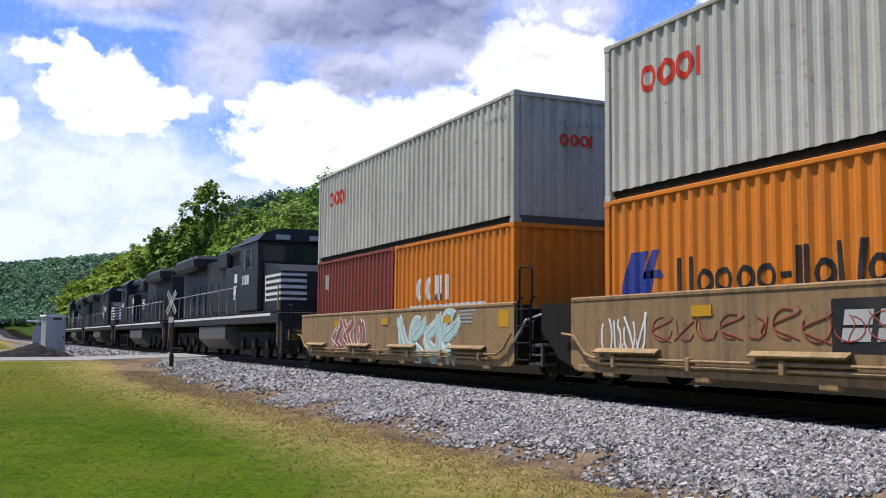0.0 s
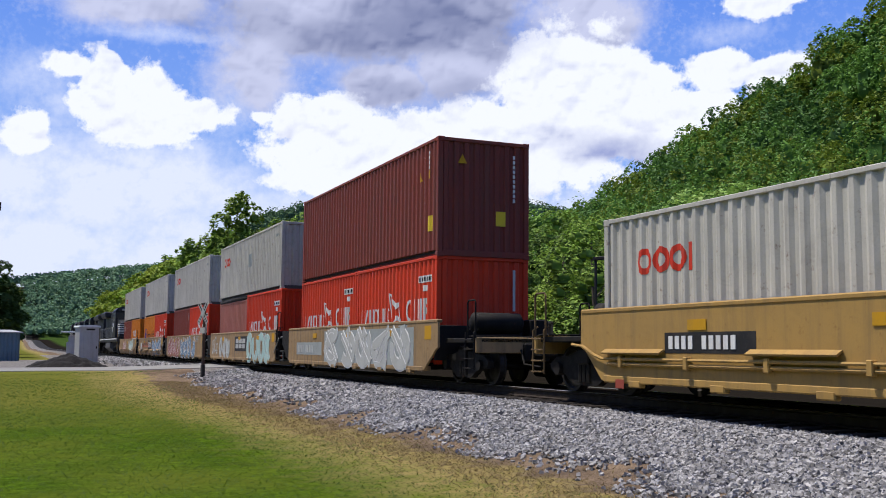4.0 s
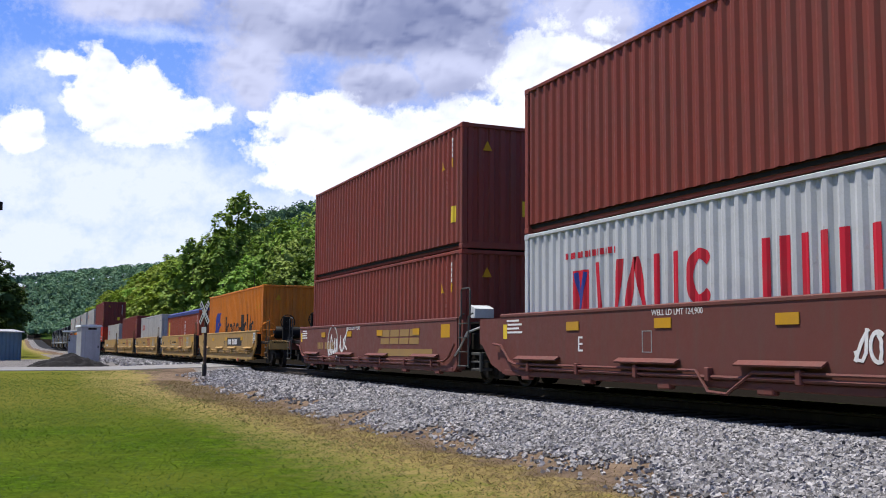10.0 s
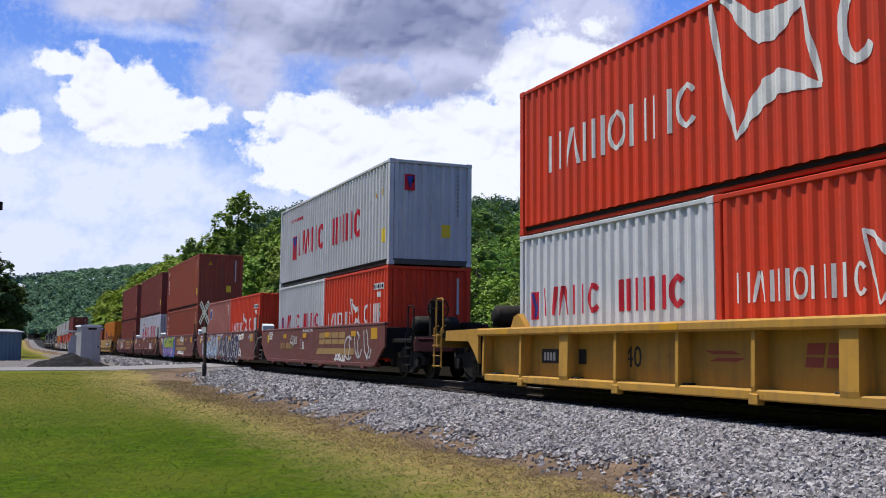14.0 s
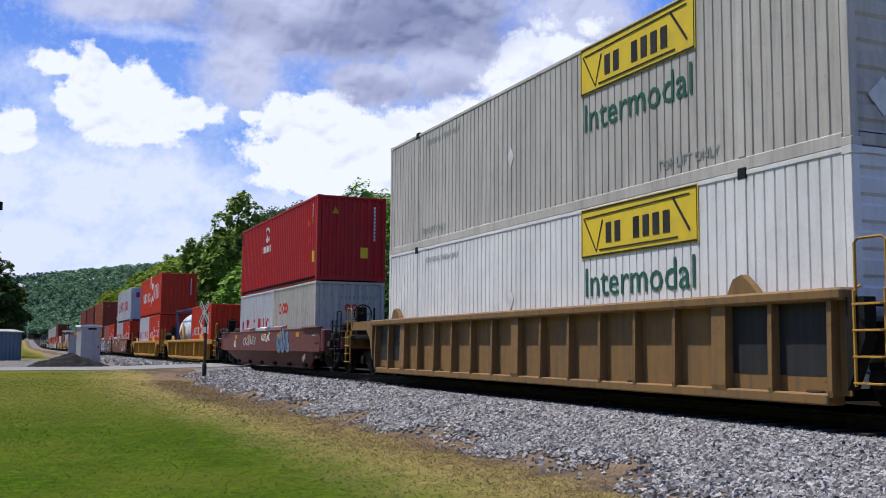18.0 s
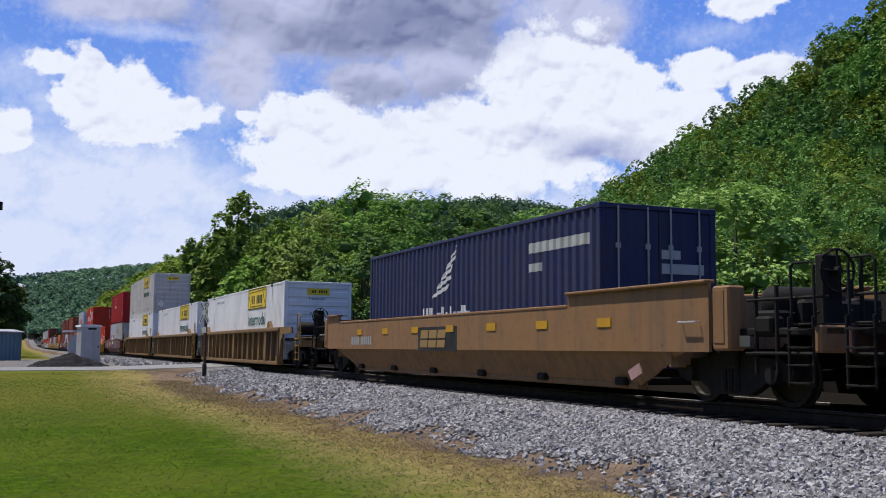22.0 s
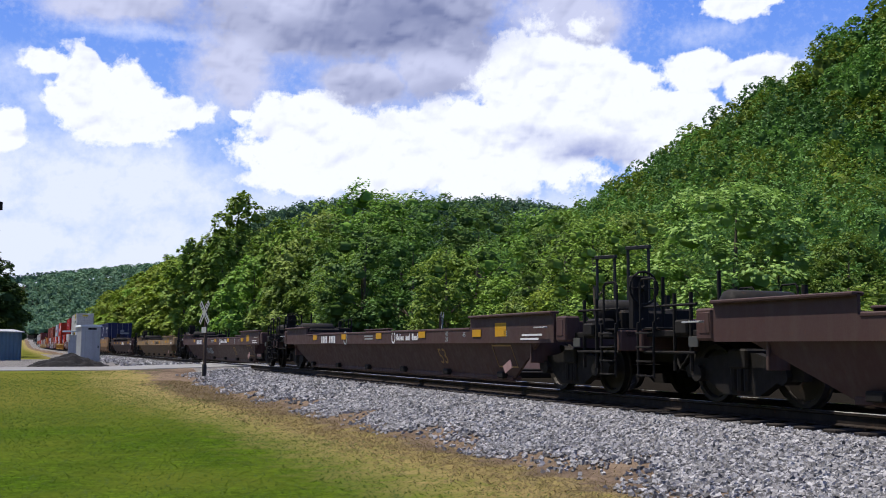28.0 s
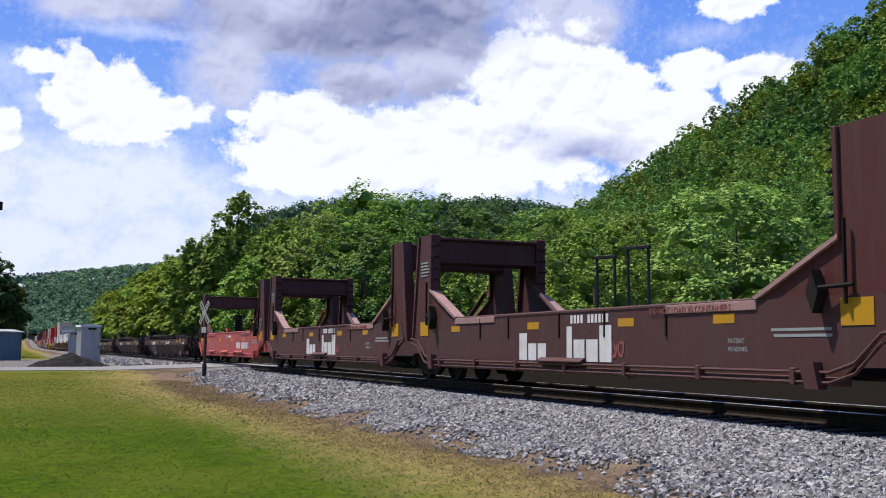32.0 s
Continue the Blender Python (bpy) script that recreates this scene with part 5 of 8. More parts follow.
def bulkhead_well(S, L, mat, label, group, first, last, stripe=None):
    """An old five-unit well with tall steel bulkheads over its ends."""
    top, bottom, tall = 1.41, 0.42, 3.42
    car = tagged(new("well_car"), label, "rail car", group)
    MOVING.append((car, S, 0.0))
    for s in (-1, 1):
        part("side_wall", lambda: Shape().prism([(-0.9, top), (-L + 0.9, top), (-L + 0.2, top), (-L, 0.95), (-L + 0.35, 0.8), (-L + 0.9, bottom), (-0.9, bottom), (-0.35, 0.8), (0, 0.95), (-0.2, top)], "x", s * HW, s * (HW - 0.05)), mat, car, key=(s, L))
        part("top_chord", lambda: Shape().box(s * (HW + 0.012), s * (HW - 0.12), -2.2, -L + 2.2, top - 0.04, top + 0.03, 0.02), mat, car, key=(s, L))
        part("bottom_sill", lambda: Shape().box(s * (HW + 0.02), s * (HW - 0.2), -0.9, -L + 0.9, bottom - 0.08, bottom + 0.03, 0.02), mat, car, key=(s, L))
        for y, d in ((0, -1), (-L, 1)):
            part("bulkhead_column", lambda: Shape().prism([(d * -0.25, 0.95), (d * 0.1, tall), (d * 0.85, tall), (d * 0.85, top + 0.7), (d * 2.3, top + 0.02), (d * 2.3, top - 0.02), (d * 0.85, 0.95)], "x", s * (HW - 0.02), s * (HW - 0.14)), M_OXBLOOD, car, key=(s, d), at=(0, y, 0))
            part("column_flange", lambda: Shape().box(s * (HW + 0.02), s * (HW - 0.22), d * 0.82, d * 0.92, top + 0.65, tall, 0.015).prism([(d * 0.06, tall), (d * 0.14, tall), (d * -0.21, 0.98), (d * -0.29, 0.98)], "x", s * (HW + 0.02), s * (HW - 0.22)), M_OXBLOOD, car, key=(s, d), at=(0, y, 0))
            part("brace_flange", lambda: Shape().add([(s * (HW + 0.03), d * 0.85, top + 0.72), (s * (HW - 0.2), d * 0.85, top + 0.72), (s * (HW - 0.2), d * 2.36, top + 0.04), (s * (HW + 0.03), d * 2.36, top + 0.04),
                                                              (s * (HW + 0.03), d * 0.85, top + 0.66), (s * (HW - 0.2), d * 0.85, top + 0.66), (s * (HW - 0.2), d * 2.3, top - 0.0), (s * (HW + 0.03), d * 2.3, top - 0.0)],
                                                             [(0, 1, 2, 3), (4, 7, 6, 5), (0, 3, 7, 4), (1, 5, 6, 2), (0, 4, 5, 1), (2, 6, 7, 3)]), stripe or M_OXBLOOD, car, key=(s, d), at=(0, y, 0))
            if s > 0:
                part("gusset_pipe", lambda: Shape().tube([(s * (HW - 0.3), d * 0.9, top + 0.85), (s * (HW - 0.3), d * 2.3, top + 0.02)], 0.06, 8), mat, car, key=(s, d), at=(0, y, 0))
            part("edge_plate", lambda: Shape().box(s * (HW + 0.018), s * HW, d * 2.3, d * 4.3, top - 0.13, top + 0.0, 0.008), stripe or mat, car, key=(s, d), at=(0, y, 0))
            part("lock_lever", lambda: Shape().prism([(d * 1.15, 1.72), (d * 1.05, 1.45), (d * 1.15, 1.2), (d * 1.25, 1.45)], "x", s * (HW + 0.16), s * (HW + 0.0)).tube([(s * (HW + 0.05), d * 0.6, 1.52), (s * (HW + 0.12), d * 1.15, 1.5)], 0.03, 6).tube([(s * (HW + 0.05), d * 0.72, 1.3), (s * (HW + 0.05), d * 0.72, 2.3)], 0.025, 6), M_DARK, car, key=(s, d), at=(0, y, 0))
            for q in range(4):
                part("rung", lambda: Shape().tube([(s * (HW - 0.2), d * 0.9, 0), (s * (HW - 0.02), d * 1.02, 0), (s * (HW + 0.02), d * 0.9, 0)], 0.018, 5), M_DARK, car, key=("brung", s, d), at=(0, y, 2.35 + q * 0.27))
    for y, d in ((0, -1), (-L, 1)):
        part("bulkhead_beam", lambda: Shape().box(-HW + 0.1, HW - 0.1, d * 0.12, d * 0.82, tall - 0.62, tall - 0.1, 0.03).box(-HW + 0.1, HW - 0.1, d * 0.06, d * 0.9, tall - 0.12, tall - 0.06, 0.01).box(-HW + 0.1, HW - 0.1, d * 0.06, d * 0.9, tall - 0.66, tall - 0.6, 0.01), M_OXBLOOD, car, key=d, at=(0, y, 0))
        part("end_deck", lambda: Shape().box(-HW + 0.1, HW - 0.1, d * 0.1, d * 1.6, 0.95, 1.2, 0.03), M_DARK, car, key=d, at=(0, y, 0))
        part("cross_rail", lambda: Shape().box(-HW + 0.1, HW - 0.1, d * 2.1, d * 2.3, top - 0.2, top - 0.05, 0.02), M_DARK, car, key=d, at=(0, y, 0))
    for q in range(5):
        part("cross_beam", lambda: Shape().box(-HW + 0.1, HW - 0.1, -0.14, 0.14, bottom, bottom + 0.13, 0.02), M_DARK, car, key="bb", at=(0, -1.2 - (L - 2.4) * q / 4, 0))
    lo, x = 0.5, -HW - 0.055
    part("brake_pipe", Shape().tube([(x, 0.25, 0.98), (x, -0.2, 0.94), (x, -0.65, 0.6), (x, -1.0, lo), (x, -L + 1.0, lo), (x, -L + 0.6, 0.62), (x, -L + 0.2, 0.95), (x, -L - 0.2, 1.0)], 0.026, 6), mat, car)
    part("brake_pipe", Shape().tube([(x, 0.25, 0.88), (x, -0.15, 0.82), (x, -0.6, 0.46), (x, -1.0, lo - 0.12), (x, -L + 1.0, lo - 0.12), (x, -L + 0.6, 0.5), (x, -L + 0.2, 0.85)], 0.022, 6), mat, car)
    for q in range(7):
        part("pipe_clamp", lambda: Shape().box(-HW - 0.09, -HW, -0.05, 0.05, lo - 0.16, lo + 0.05, 0.012), mat, car, key="clamp", at=(0, -1.6 - (L - 3.2) * q / 6, 0))
    for yy in (-1.1, -L + 1.3):
        part("pipe_bracket", lambda: Shape().prism([(0.12, 0.62), (-0.12, 0.62), (-0.2, 0.3), (0.02, 0.3)], "x", -HW - 0.14, -HW), mat, car, key="pb", at=(0, yy, 0))
    for q in (3.6, 4.9, 6.9, 8.4, 10.1) if not first else ():
        part("stiffener", lambda: Shape().box(-HW - 0.02, -HW, -0.02, 0.02, top - 0.45, top - 0.03, 0.004), M_DARK, car, key="stiff", at=(0, -q, 0))
    for yy in ((-2.9, -6.1, -9.2) if first else (-6.25,)):
        part("foot_plate", lambda: Shape().prism([(-HW - 0.12, lo + 0.05), (-HW - 0.02, lo + 0.11), (-HW, lo + 0.08), (-HW - 0.1, lo + 0.02)], "y", 0, -1.55), mat, car, key="fp", at=(0, yy, 0))
    if first:
        part("lifting_lug", Shape().prism([(-6.95, top + 0.02), (-6.99, top + 0.2), (-7.2, top + 0.2), (-7.24, top + 0.02)], "x", -HW - 0.03, -HW + 0.1), M_LUG, car, "bright orange-red lug")
        end_platform(car, 0.0, 1, M_DARK, z=1.0, length=1.3)
        truck(car, 0.1)
        brake_wheel(car, -1.4, 2.2, x=0.2, r=0.3)
    truck(car, -L - 0.75)
    return car


# ---------------------------------------------------------------- clouds
DRIFTING = []


def soft_noise(u, v, seed):
    """Smooth random hills and hollows between 0 and 1."""
    table = np.random.default_rng(seed).random((128, 128))
    i, j = np.floor(u).astype(int), np.floor(v).astype(int)
    a, b = smooth01(u - i), smooth01(v - j)
    g = lambda p, q: table[(i + p) % 128, (j + q) % 128]
    return (g(0, 0) * (1 - a) + g(1, 0) * a) * (1 - b) + (g(0, 1) * (1 - a) + g(1, 1) * a) * b


def billow(u, v, seed, octaves=5, gain=0.55):
    """Rounded heaps with sharp creases between them, as cumulus has."""
    out, amp, total = 0.0, 1.0, 0.0
    for k in range(octaves):
        out = out + amp * np.abs(2 * soft_noise(u + 17 * k, v + 13 * k, seed + k) - 1)
        total, amp = total + amp, amp * gain
        u, v = 1.62 * u - 1.25 * v, 1.25 * u + 1.62 * v
    return out / total


def layered(u, v, seed, octaves=5, gain=0.5):
    out, amp, total = 0.0, 1.0, 0.0
    for k in range(octaves):
        out = out + amp * soft_noise(u + 5 * k, v + 9 * k, seed + k)
        total, amp = total + amp, amp * gain
        u, v = 1.62 * u - 1.25 * v, 1.25 * u + 1.62 * v
    return out / total


def build_clouds():
    """A far ring of broken cloud over the valley, open to the sky above; it drifts slowly. Heaps: direction, height, half-widths in degrees."""
    heaps = [(15.9, 12.6, 3.4, 1.9), (19.2, 11.0, 7.4, 2.7), (25.4, 11.3, 6.7, 2.9), (30.2, 13.8, 5.0, 4.3), (32.5, 15.0, 2.9, 2.2), (35.0, 12.3, 2.6, 2.1), (15.4, 9.6, 4.2, 1.0), (5.2, 13.1, 3.1, 2.0), (3.2, 14.7, 1.0, 1.4),
             (8.4, 12.8, 1.9, 1.1), (5.7, 11.7, 2.9, 0.8), (1.4, 14.9, 1.3, 0.8), (37.8, 15.4, 2.2, 1.2), (41.2, 14.8, 2.7, 1.3), (37.6, 13.2, 1.2, 1.6), (40.4, 18.8, 2.1, 1.0), (-0.4, 11.1, 1.3, 1.0), (38.0, 12.2, 2.4, 1.8), (11.8, 13.0, 0.8, 0.4), (46.0, 12.0, 6.0, 2.6)]
    decks = [(20.4, 18.8, 7.5, 3.0, 1), (15.8, 18.3, 7.3, 2.4, 1), (23.7, 16.4, 4.0, 2.6, 1), (18.8, 15.0, 3.2, 1.5, 0.9), (4.6, 18.6, 5.6, 1.3, 0.75), (30.4, 18.6, 3.9, 2.3, 0.85), (11.7, 15.6, 2.7, 2.6, 0.8), (28.2, 15.4, 2.6, 2.2, 0.7), (20.0, 24.0, 20.0, 4.0, 1)]
    darks = [(21.1, 18.4, 5.6, 2.0, 1), (17.1, 17.5, 4.8, 1.5, 0.85), (19.1, 14.6, 2.6, 0.9, 0.55), (23.1, 14.7, 2.4, 0.9, 0.6), (25.3, 17.7, 2.9, 1.7, 0.75), (10.7, 18.1, 4.2, 1.2, 0.5), (31.8, 11.4, 3.2, 0.9, 0.75), (4.6, 6.9, 0.6, 0.6, 0.6), (0.9, 8.8, 2.9, 0.8, 0.4), (29.6, 12.2, 3.4, 0.7, 0.4), (20, 23, 14, 3, 0.8)]
    veils = [(4.9, 8.4, 9.0, 3.0, 1), (0.9, 9.0, 6.4, 2.6, 0.9), (8.4, 9.6, 4.4, 1.6, 0.8), (2.2, 4.6, 11.0, 2.8, 1), (22.0, 6.0, 30.0, 3.0, 1), (1.0, 12.4, 2.0, 1.2, 0.6), (0.0, 14.0, 2.6, 1.6, 0.4), (6.0, 16.9, 4.0, 0.5, 0.35), (38.5, 17.3, 2.2, 0.7, 0.35), (44.0, 16.0, 3.0, 0.6, 0.2), (9.8, 12.9, 1.6, 1.4, 0.35), (7.0, 10.6, 3.6, 0.9, 0.75), (10.6, 10.2, 1.8, 0.7, 0.6)]
    R = 3300.0
    az = np.concatenate([np.arange(-8, 54, 0.16), np.arange(54, 352.1, 4.0)])
    el = np.concatenate([np.arange(-1, 22, 0.16), np.arange(22, 52.1, 2.5)])
    A, E = np.meshgrid(az, el)
    A0 = A
    # wandering edges
    A = A + 1.1 * (layered(A0 * 0.55, E * 0.8, 40, 4) - 0.5) * 2
    E0, E = E, E + 0.6 * (layered(A0 * 0.5 + 20, E * 0.8, 50, 4) - 0.5) * 2

    def spread(blobs):
        out = np.zeros_like(A)
        for a, e, ra, re, w in blobs:
            out = np.maximum(out, w * np.exp(-1.1 * (((A - a) / ra) ** 2 + ((E - e) / re) ** 2) ** 1.5))
        return out

    body = np.full_like(A, -1.0)
    for a, e, ra, re in heaps:
        d = np.sqrt(((A - a) / ra) ** 2 + ((E - e) / re) ** 2)
        body = np.maximum(body, (1 - d) * min(1.0, re / 1.6 + 0.25))
    behind = (A0 > 56) & (A0 < 340)
    body = np.where(behind, layered(A0 * 0.06, E0 * 0.14, 90) - np.where(A0 < 275, 0.8, 0.62), body)
    pu, pv = 0.34 * A0 - 0.26 * E0, 0.22 * A0 + 0.5 * E0
    puff = billow(pu, pv, 60)
    body = body + 0.62 * (puff - 0.3)
    lit = billow(pu - 0.12, pv + 0.13, 60, 3) - billow(pu, pv, 60, 3)
    curl = layered(0.4 * A0 + 0.3 * E0, 0.62 * E0 - 0.24 * A0, 70, 6, 0.5)
    deck = np.clip(spread(decks) * (0.55 + 0.9 * curl) * 1.25, 0, 1)
    veil = np.clip(spread(veils) * (0.3 + 0.75 * curl + 0.75 * billow(0.26 * A0 - 0.2 * E0 + 9, 0.12 * A0 + 0.5 * E0, 81)) + np.where(behind, 0.12, 0), 0, 1)
    shade = np.clip(spread(darks) * (0.62 + 0.7 * curl) + np.clip(1.5 * np.clip(lit, -0.05, 1) * (0.1 + 0.8 * curl) + 0.25 * (0.36 - puff) + 0.3 * (curl - 0.56), -0.06, 0.32), 0, 1)
    a, e = np.radians(A0), np.radians(E0)
    v = np.stack([R * np.sin(a) * np.cos(e), R * np.cos(a) * np.cos(e), R * np.sin(e)], 2).reshape(-1, 3)
    nx, ny = len(az), len(el)
    i = np.arange(nx - 1)[None, :] + np.arange(ny - 1)[:, None] * nx
    q = np.stack([i, i + 1, i + nx + 1, i + nx], 2).reshape(-1, 4)
    m = bpy.data.materials.new("broken_cloud")
    m.use_nodes = True
    n, l = m.node_tree.nodes, m.node_tree.links
    n.remove(n["Principled BSDF"])
    me = mesh_np("clouds", v, q, m)
    at = {}
    for name, val in (("heap", body), ("deck", deck), ("veil", veil), ("shade", shade)):
        me.attributes.new(name, "FLOAT", "POINT").data.foreach_set("value", val.ravel().astype(np.float32))
        node = n.new("ShaderNodeAttribute")
        node.attribute_name = name
        at[name] = node.outputs["Fac"]
    me.polygons.foreach_set("use_smooth", np.ones(len(q), bool))

    def math2(op, p, w):
        k = n.new("ShaderNodeMath")
        k.operation = op
        for sock, val in zip(k.inputs, (p, w)):
            if isinstance(val, float):
                sock.default_value = val
            else:
                l.new(val, sock)
        return k.outputs[0]

    fine = ramp(n, l, noise_node(n, l, 0.045, 6, 0.65).outputs["Fac"], 0.25, 0.75, -0.12, 0.12)
    up = n.new("ShaderNodeSeparateXYZ")
    tc = n.new("ShaderNodeTexCoord")
    l.new(tc.outputs["Object"], up.inputs["Vector"])
    col = mix(n, l, ramp(n, l, up.outputs["Z"], 300.0, 1250.0), (0.33, 0.54, 1.02), (0.1, 0.26, 0.9))
    col = mix(n, l, ramp(n, l, math2("ADD", at["veil"], fine), 0.0, 0.85), col, (0.8, 0.88, 1.11))
    grey = mix(n, l, ramp(n, l, at["shade"], 0.0, 1.0), (0.62, 0.67, 0.93), (0.2, 0.24, 0.44))
    col = mix(n, l, ramp(n, l, math2("ADD", at["deck"], fine), 0.05, 0.8), col, grey)
    white = mix(n, l, ramp(n, l, math2("ADD", at["shade"], math2("MULTIPLY", fine, 0.6)), 0.02, 0.95), (0.97, 1.02, 1.15), (0.36, 0.42, 0.74))
    col = mix(n, l, ramp(n, l, math2("ADD", at["heap"], fine), -0.03, 0.16), col, white)
    em = n.new("ShaderNodeEmission")
    em.inputs["Strength"].default_value = 0.86
    l.new(col, em.inputs["Color"])
    l.new(em.outputs[0], n["Material Output"].inputs["Surface"])
    DRIFTING.append(tagged(new("clouds", me), "broken white and grey cloud over blue sky", "sky", kind="structure"))


build_clouds()


# ---------------------------------------------------------------- foliage
def leaf_cards(centres, normals, size, rng, loose=0.26):
    """Small bent leaf sprays: one four-cornered piece at each centre."""
    n = len(centres)
    nn = normals / (np.linalg.norm(normals, axis=1)[:, None] + 1e-9) + loose * rng.normal(size=(n, 3)) + np.array([0, 0, 0.12])
    nn /= np.linalg.norm(nn, axis=1)[:, None] + 1e-9
    t = np.cross(nn, rng.normal(size=(n, 3)))
    t /= np.linalg.norm(t, axis=1)[:, None] + 1e-9
    b = np.cross(nn, t)
    s = (size * rng.uniform(0.6, 1.35, n))[:, None]
    v = np.stack([centres - t * s, centres - b * s * 0.66 + nn * s * 0.15, centres + t * s, centres + b * s * 0.66 + nn * s * 0.15], 1)
    q = np.arange(n * 4).reshape(n, 4)
    return v.reshape(-1, 3), q


def crown_points(seed, lobes, per, wide_at=0.42, ragged=0.1):
    """Leaf places of a crown of unit radius and height, gathered in rounded boughs with dark gaps between."""
    rng = np.random.default_rng(seed)
    c, nrm, core = [], [], []
    for k in range(lobes):
        z = (k + rng.uniform(0, 1)) / lobes
        a = k * 2.399 + rng.uniform(-0.5, 0.5)
        w = np.sin(np.pi * np.clip(0.5 * z / wide_at if z < wide_at else 0.5 + 0.5 * (z - wide_at) / (1.04 - wide_at), 0, 1)) ** 0.62
        rad = rng.uniform(0.22, 0.4) * (1.0 - 0.45 * z) + 0.04
        r = max(0.0, w - rad * 0.8) * rng.uniform(0.7, 1.0 + ragged)
        ctr = np.array([np.cos(a) * r, np.sin(a) * r, 0.06 + z * 0.88])
        n = int(per * (rad / 0.27) ** 1.6)
        # leaf sprays in small drooping shelves round the bough
        shelves = 9 + int(16 * rad)
        out = np.array([np.cos(a), np.sin(a), 0.25])
        d = rng.normal(size=(shelves, 3)) + 0.7 * out
        d /= np.linalg.norm(d, axis=1)[:, None]
        d[:, 2] = np.where(d[:, 2] < -0.25, -d[:, 2], d[:, 2])
        flat = np.array([1.1, 1.1, 0.4])
        mid = ctr + d * rad * flat * rng.uniform(0.78, 1.08, (shelves, 1))
        tilt = 0.55 * d + np.array([0, 0, 0.75]) + 0.18 * rng.normal(size=(shelves, 3))
        tilt /= np.linalg.norm(tilt, axis=1)[:, None]
        which = rng.integers(shelves, size=n)
        t1 = np.cross(tilt, rng.normal(size=(shelves, 3)))
        t1 /= np.linalg.norm(t1, axis=1)[:, None]
        t2 = np.cross(tilt, t1)
        rr, ang = np.sqrt(rng.uniform(0, 1, n)), rng.uniform(0, 2 * np.pi, n)
        reach = rad * rng.uniform(0.32, 0.58, shelves)[which] * (1 + 0.25 * np.sin(3 * ang + which))
        off = (t1[which] * np.cos(ang)[:, None] + t2[which] * np.sin(ang)[:, None]) * (rr * reach)[:, None] - tilt[which] * (0.5 * rr ** 2 * reach)[:, None]
        c.append(mid[which] + off * np.array([1, 1, 0.45]))
        nrm.append(tilt[which] + off / (reach[:, None] + 1e-6) * 0.45)
        core.append(np.concatenate([ctr - np.array([0, 0, rad * 0.06]), [rad * 0.48, rad * 0.15]]))
    return np.concatenate(c), np.concatenate(nrm), np.array(core)


_g = np.array([(x, y, z) for x in (-1, 0, 1) for y in (-1, 0, 1) for z in (-1, 0, 1)], float)
_k = [i for i in range(27) if i != 13]
BALL = _g[_k] / np.linalg.norm(_g[_k], axis=1)[:, None]
_at = {tuple(_g[i].astype(int)): n for n, i in enumerate(_k)}
BALLQ = []
for _ax in range(3):
    for _sd in (-1, 1):
        for _a in (-1, 0):
            for _b in (-1, 0):
                _q = []
                for _da, _db in ((0, 0), (1, 0), (1, 1), (0, 1)):
                    _v = [_a + _da, _b + _db]
                    _v.insert(_ax, _sd)
                    _q.append(_at[tuple(_v)])
                BALLQ.append(_q)
BALLQ = np.array(BALLQ)


def bough_cores(places, sizes, rng):
    """The dense inside of each bough: lumpy, closed, hidden under the leaf sprays."""
    n = len(places)
    v = places[:, None, :] + BALL[None] * sizes[:, None, :] * rng.uniform(0.8, 1.15, (n, 26, 1))
    return v.reshape(-1, 3), (BALLQ[None] + (np.arange(n) * 26)[:, None, None]).reshape(-1, 4)


CROWNS = [crown_points(100 + k, (34, 28, 40, 31, 37)[k], (125, 150, 110, 135, 118)[k], (0.4, 0.36, 0.5, 0.45, 0.42)[k], (0.1, 0.14, 0.06, 0.12, 0.1)[k]) for k in range(5)]


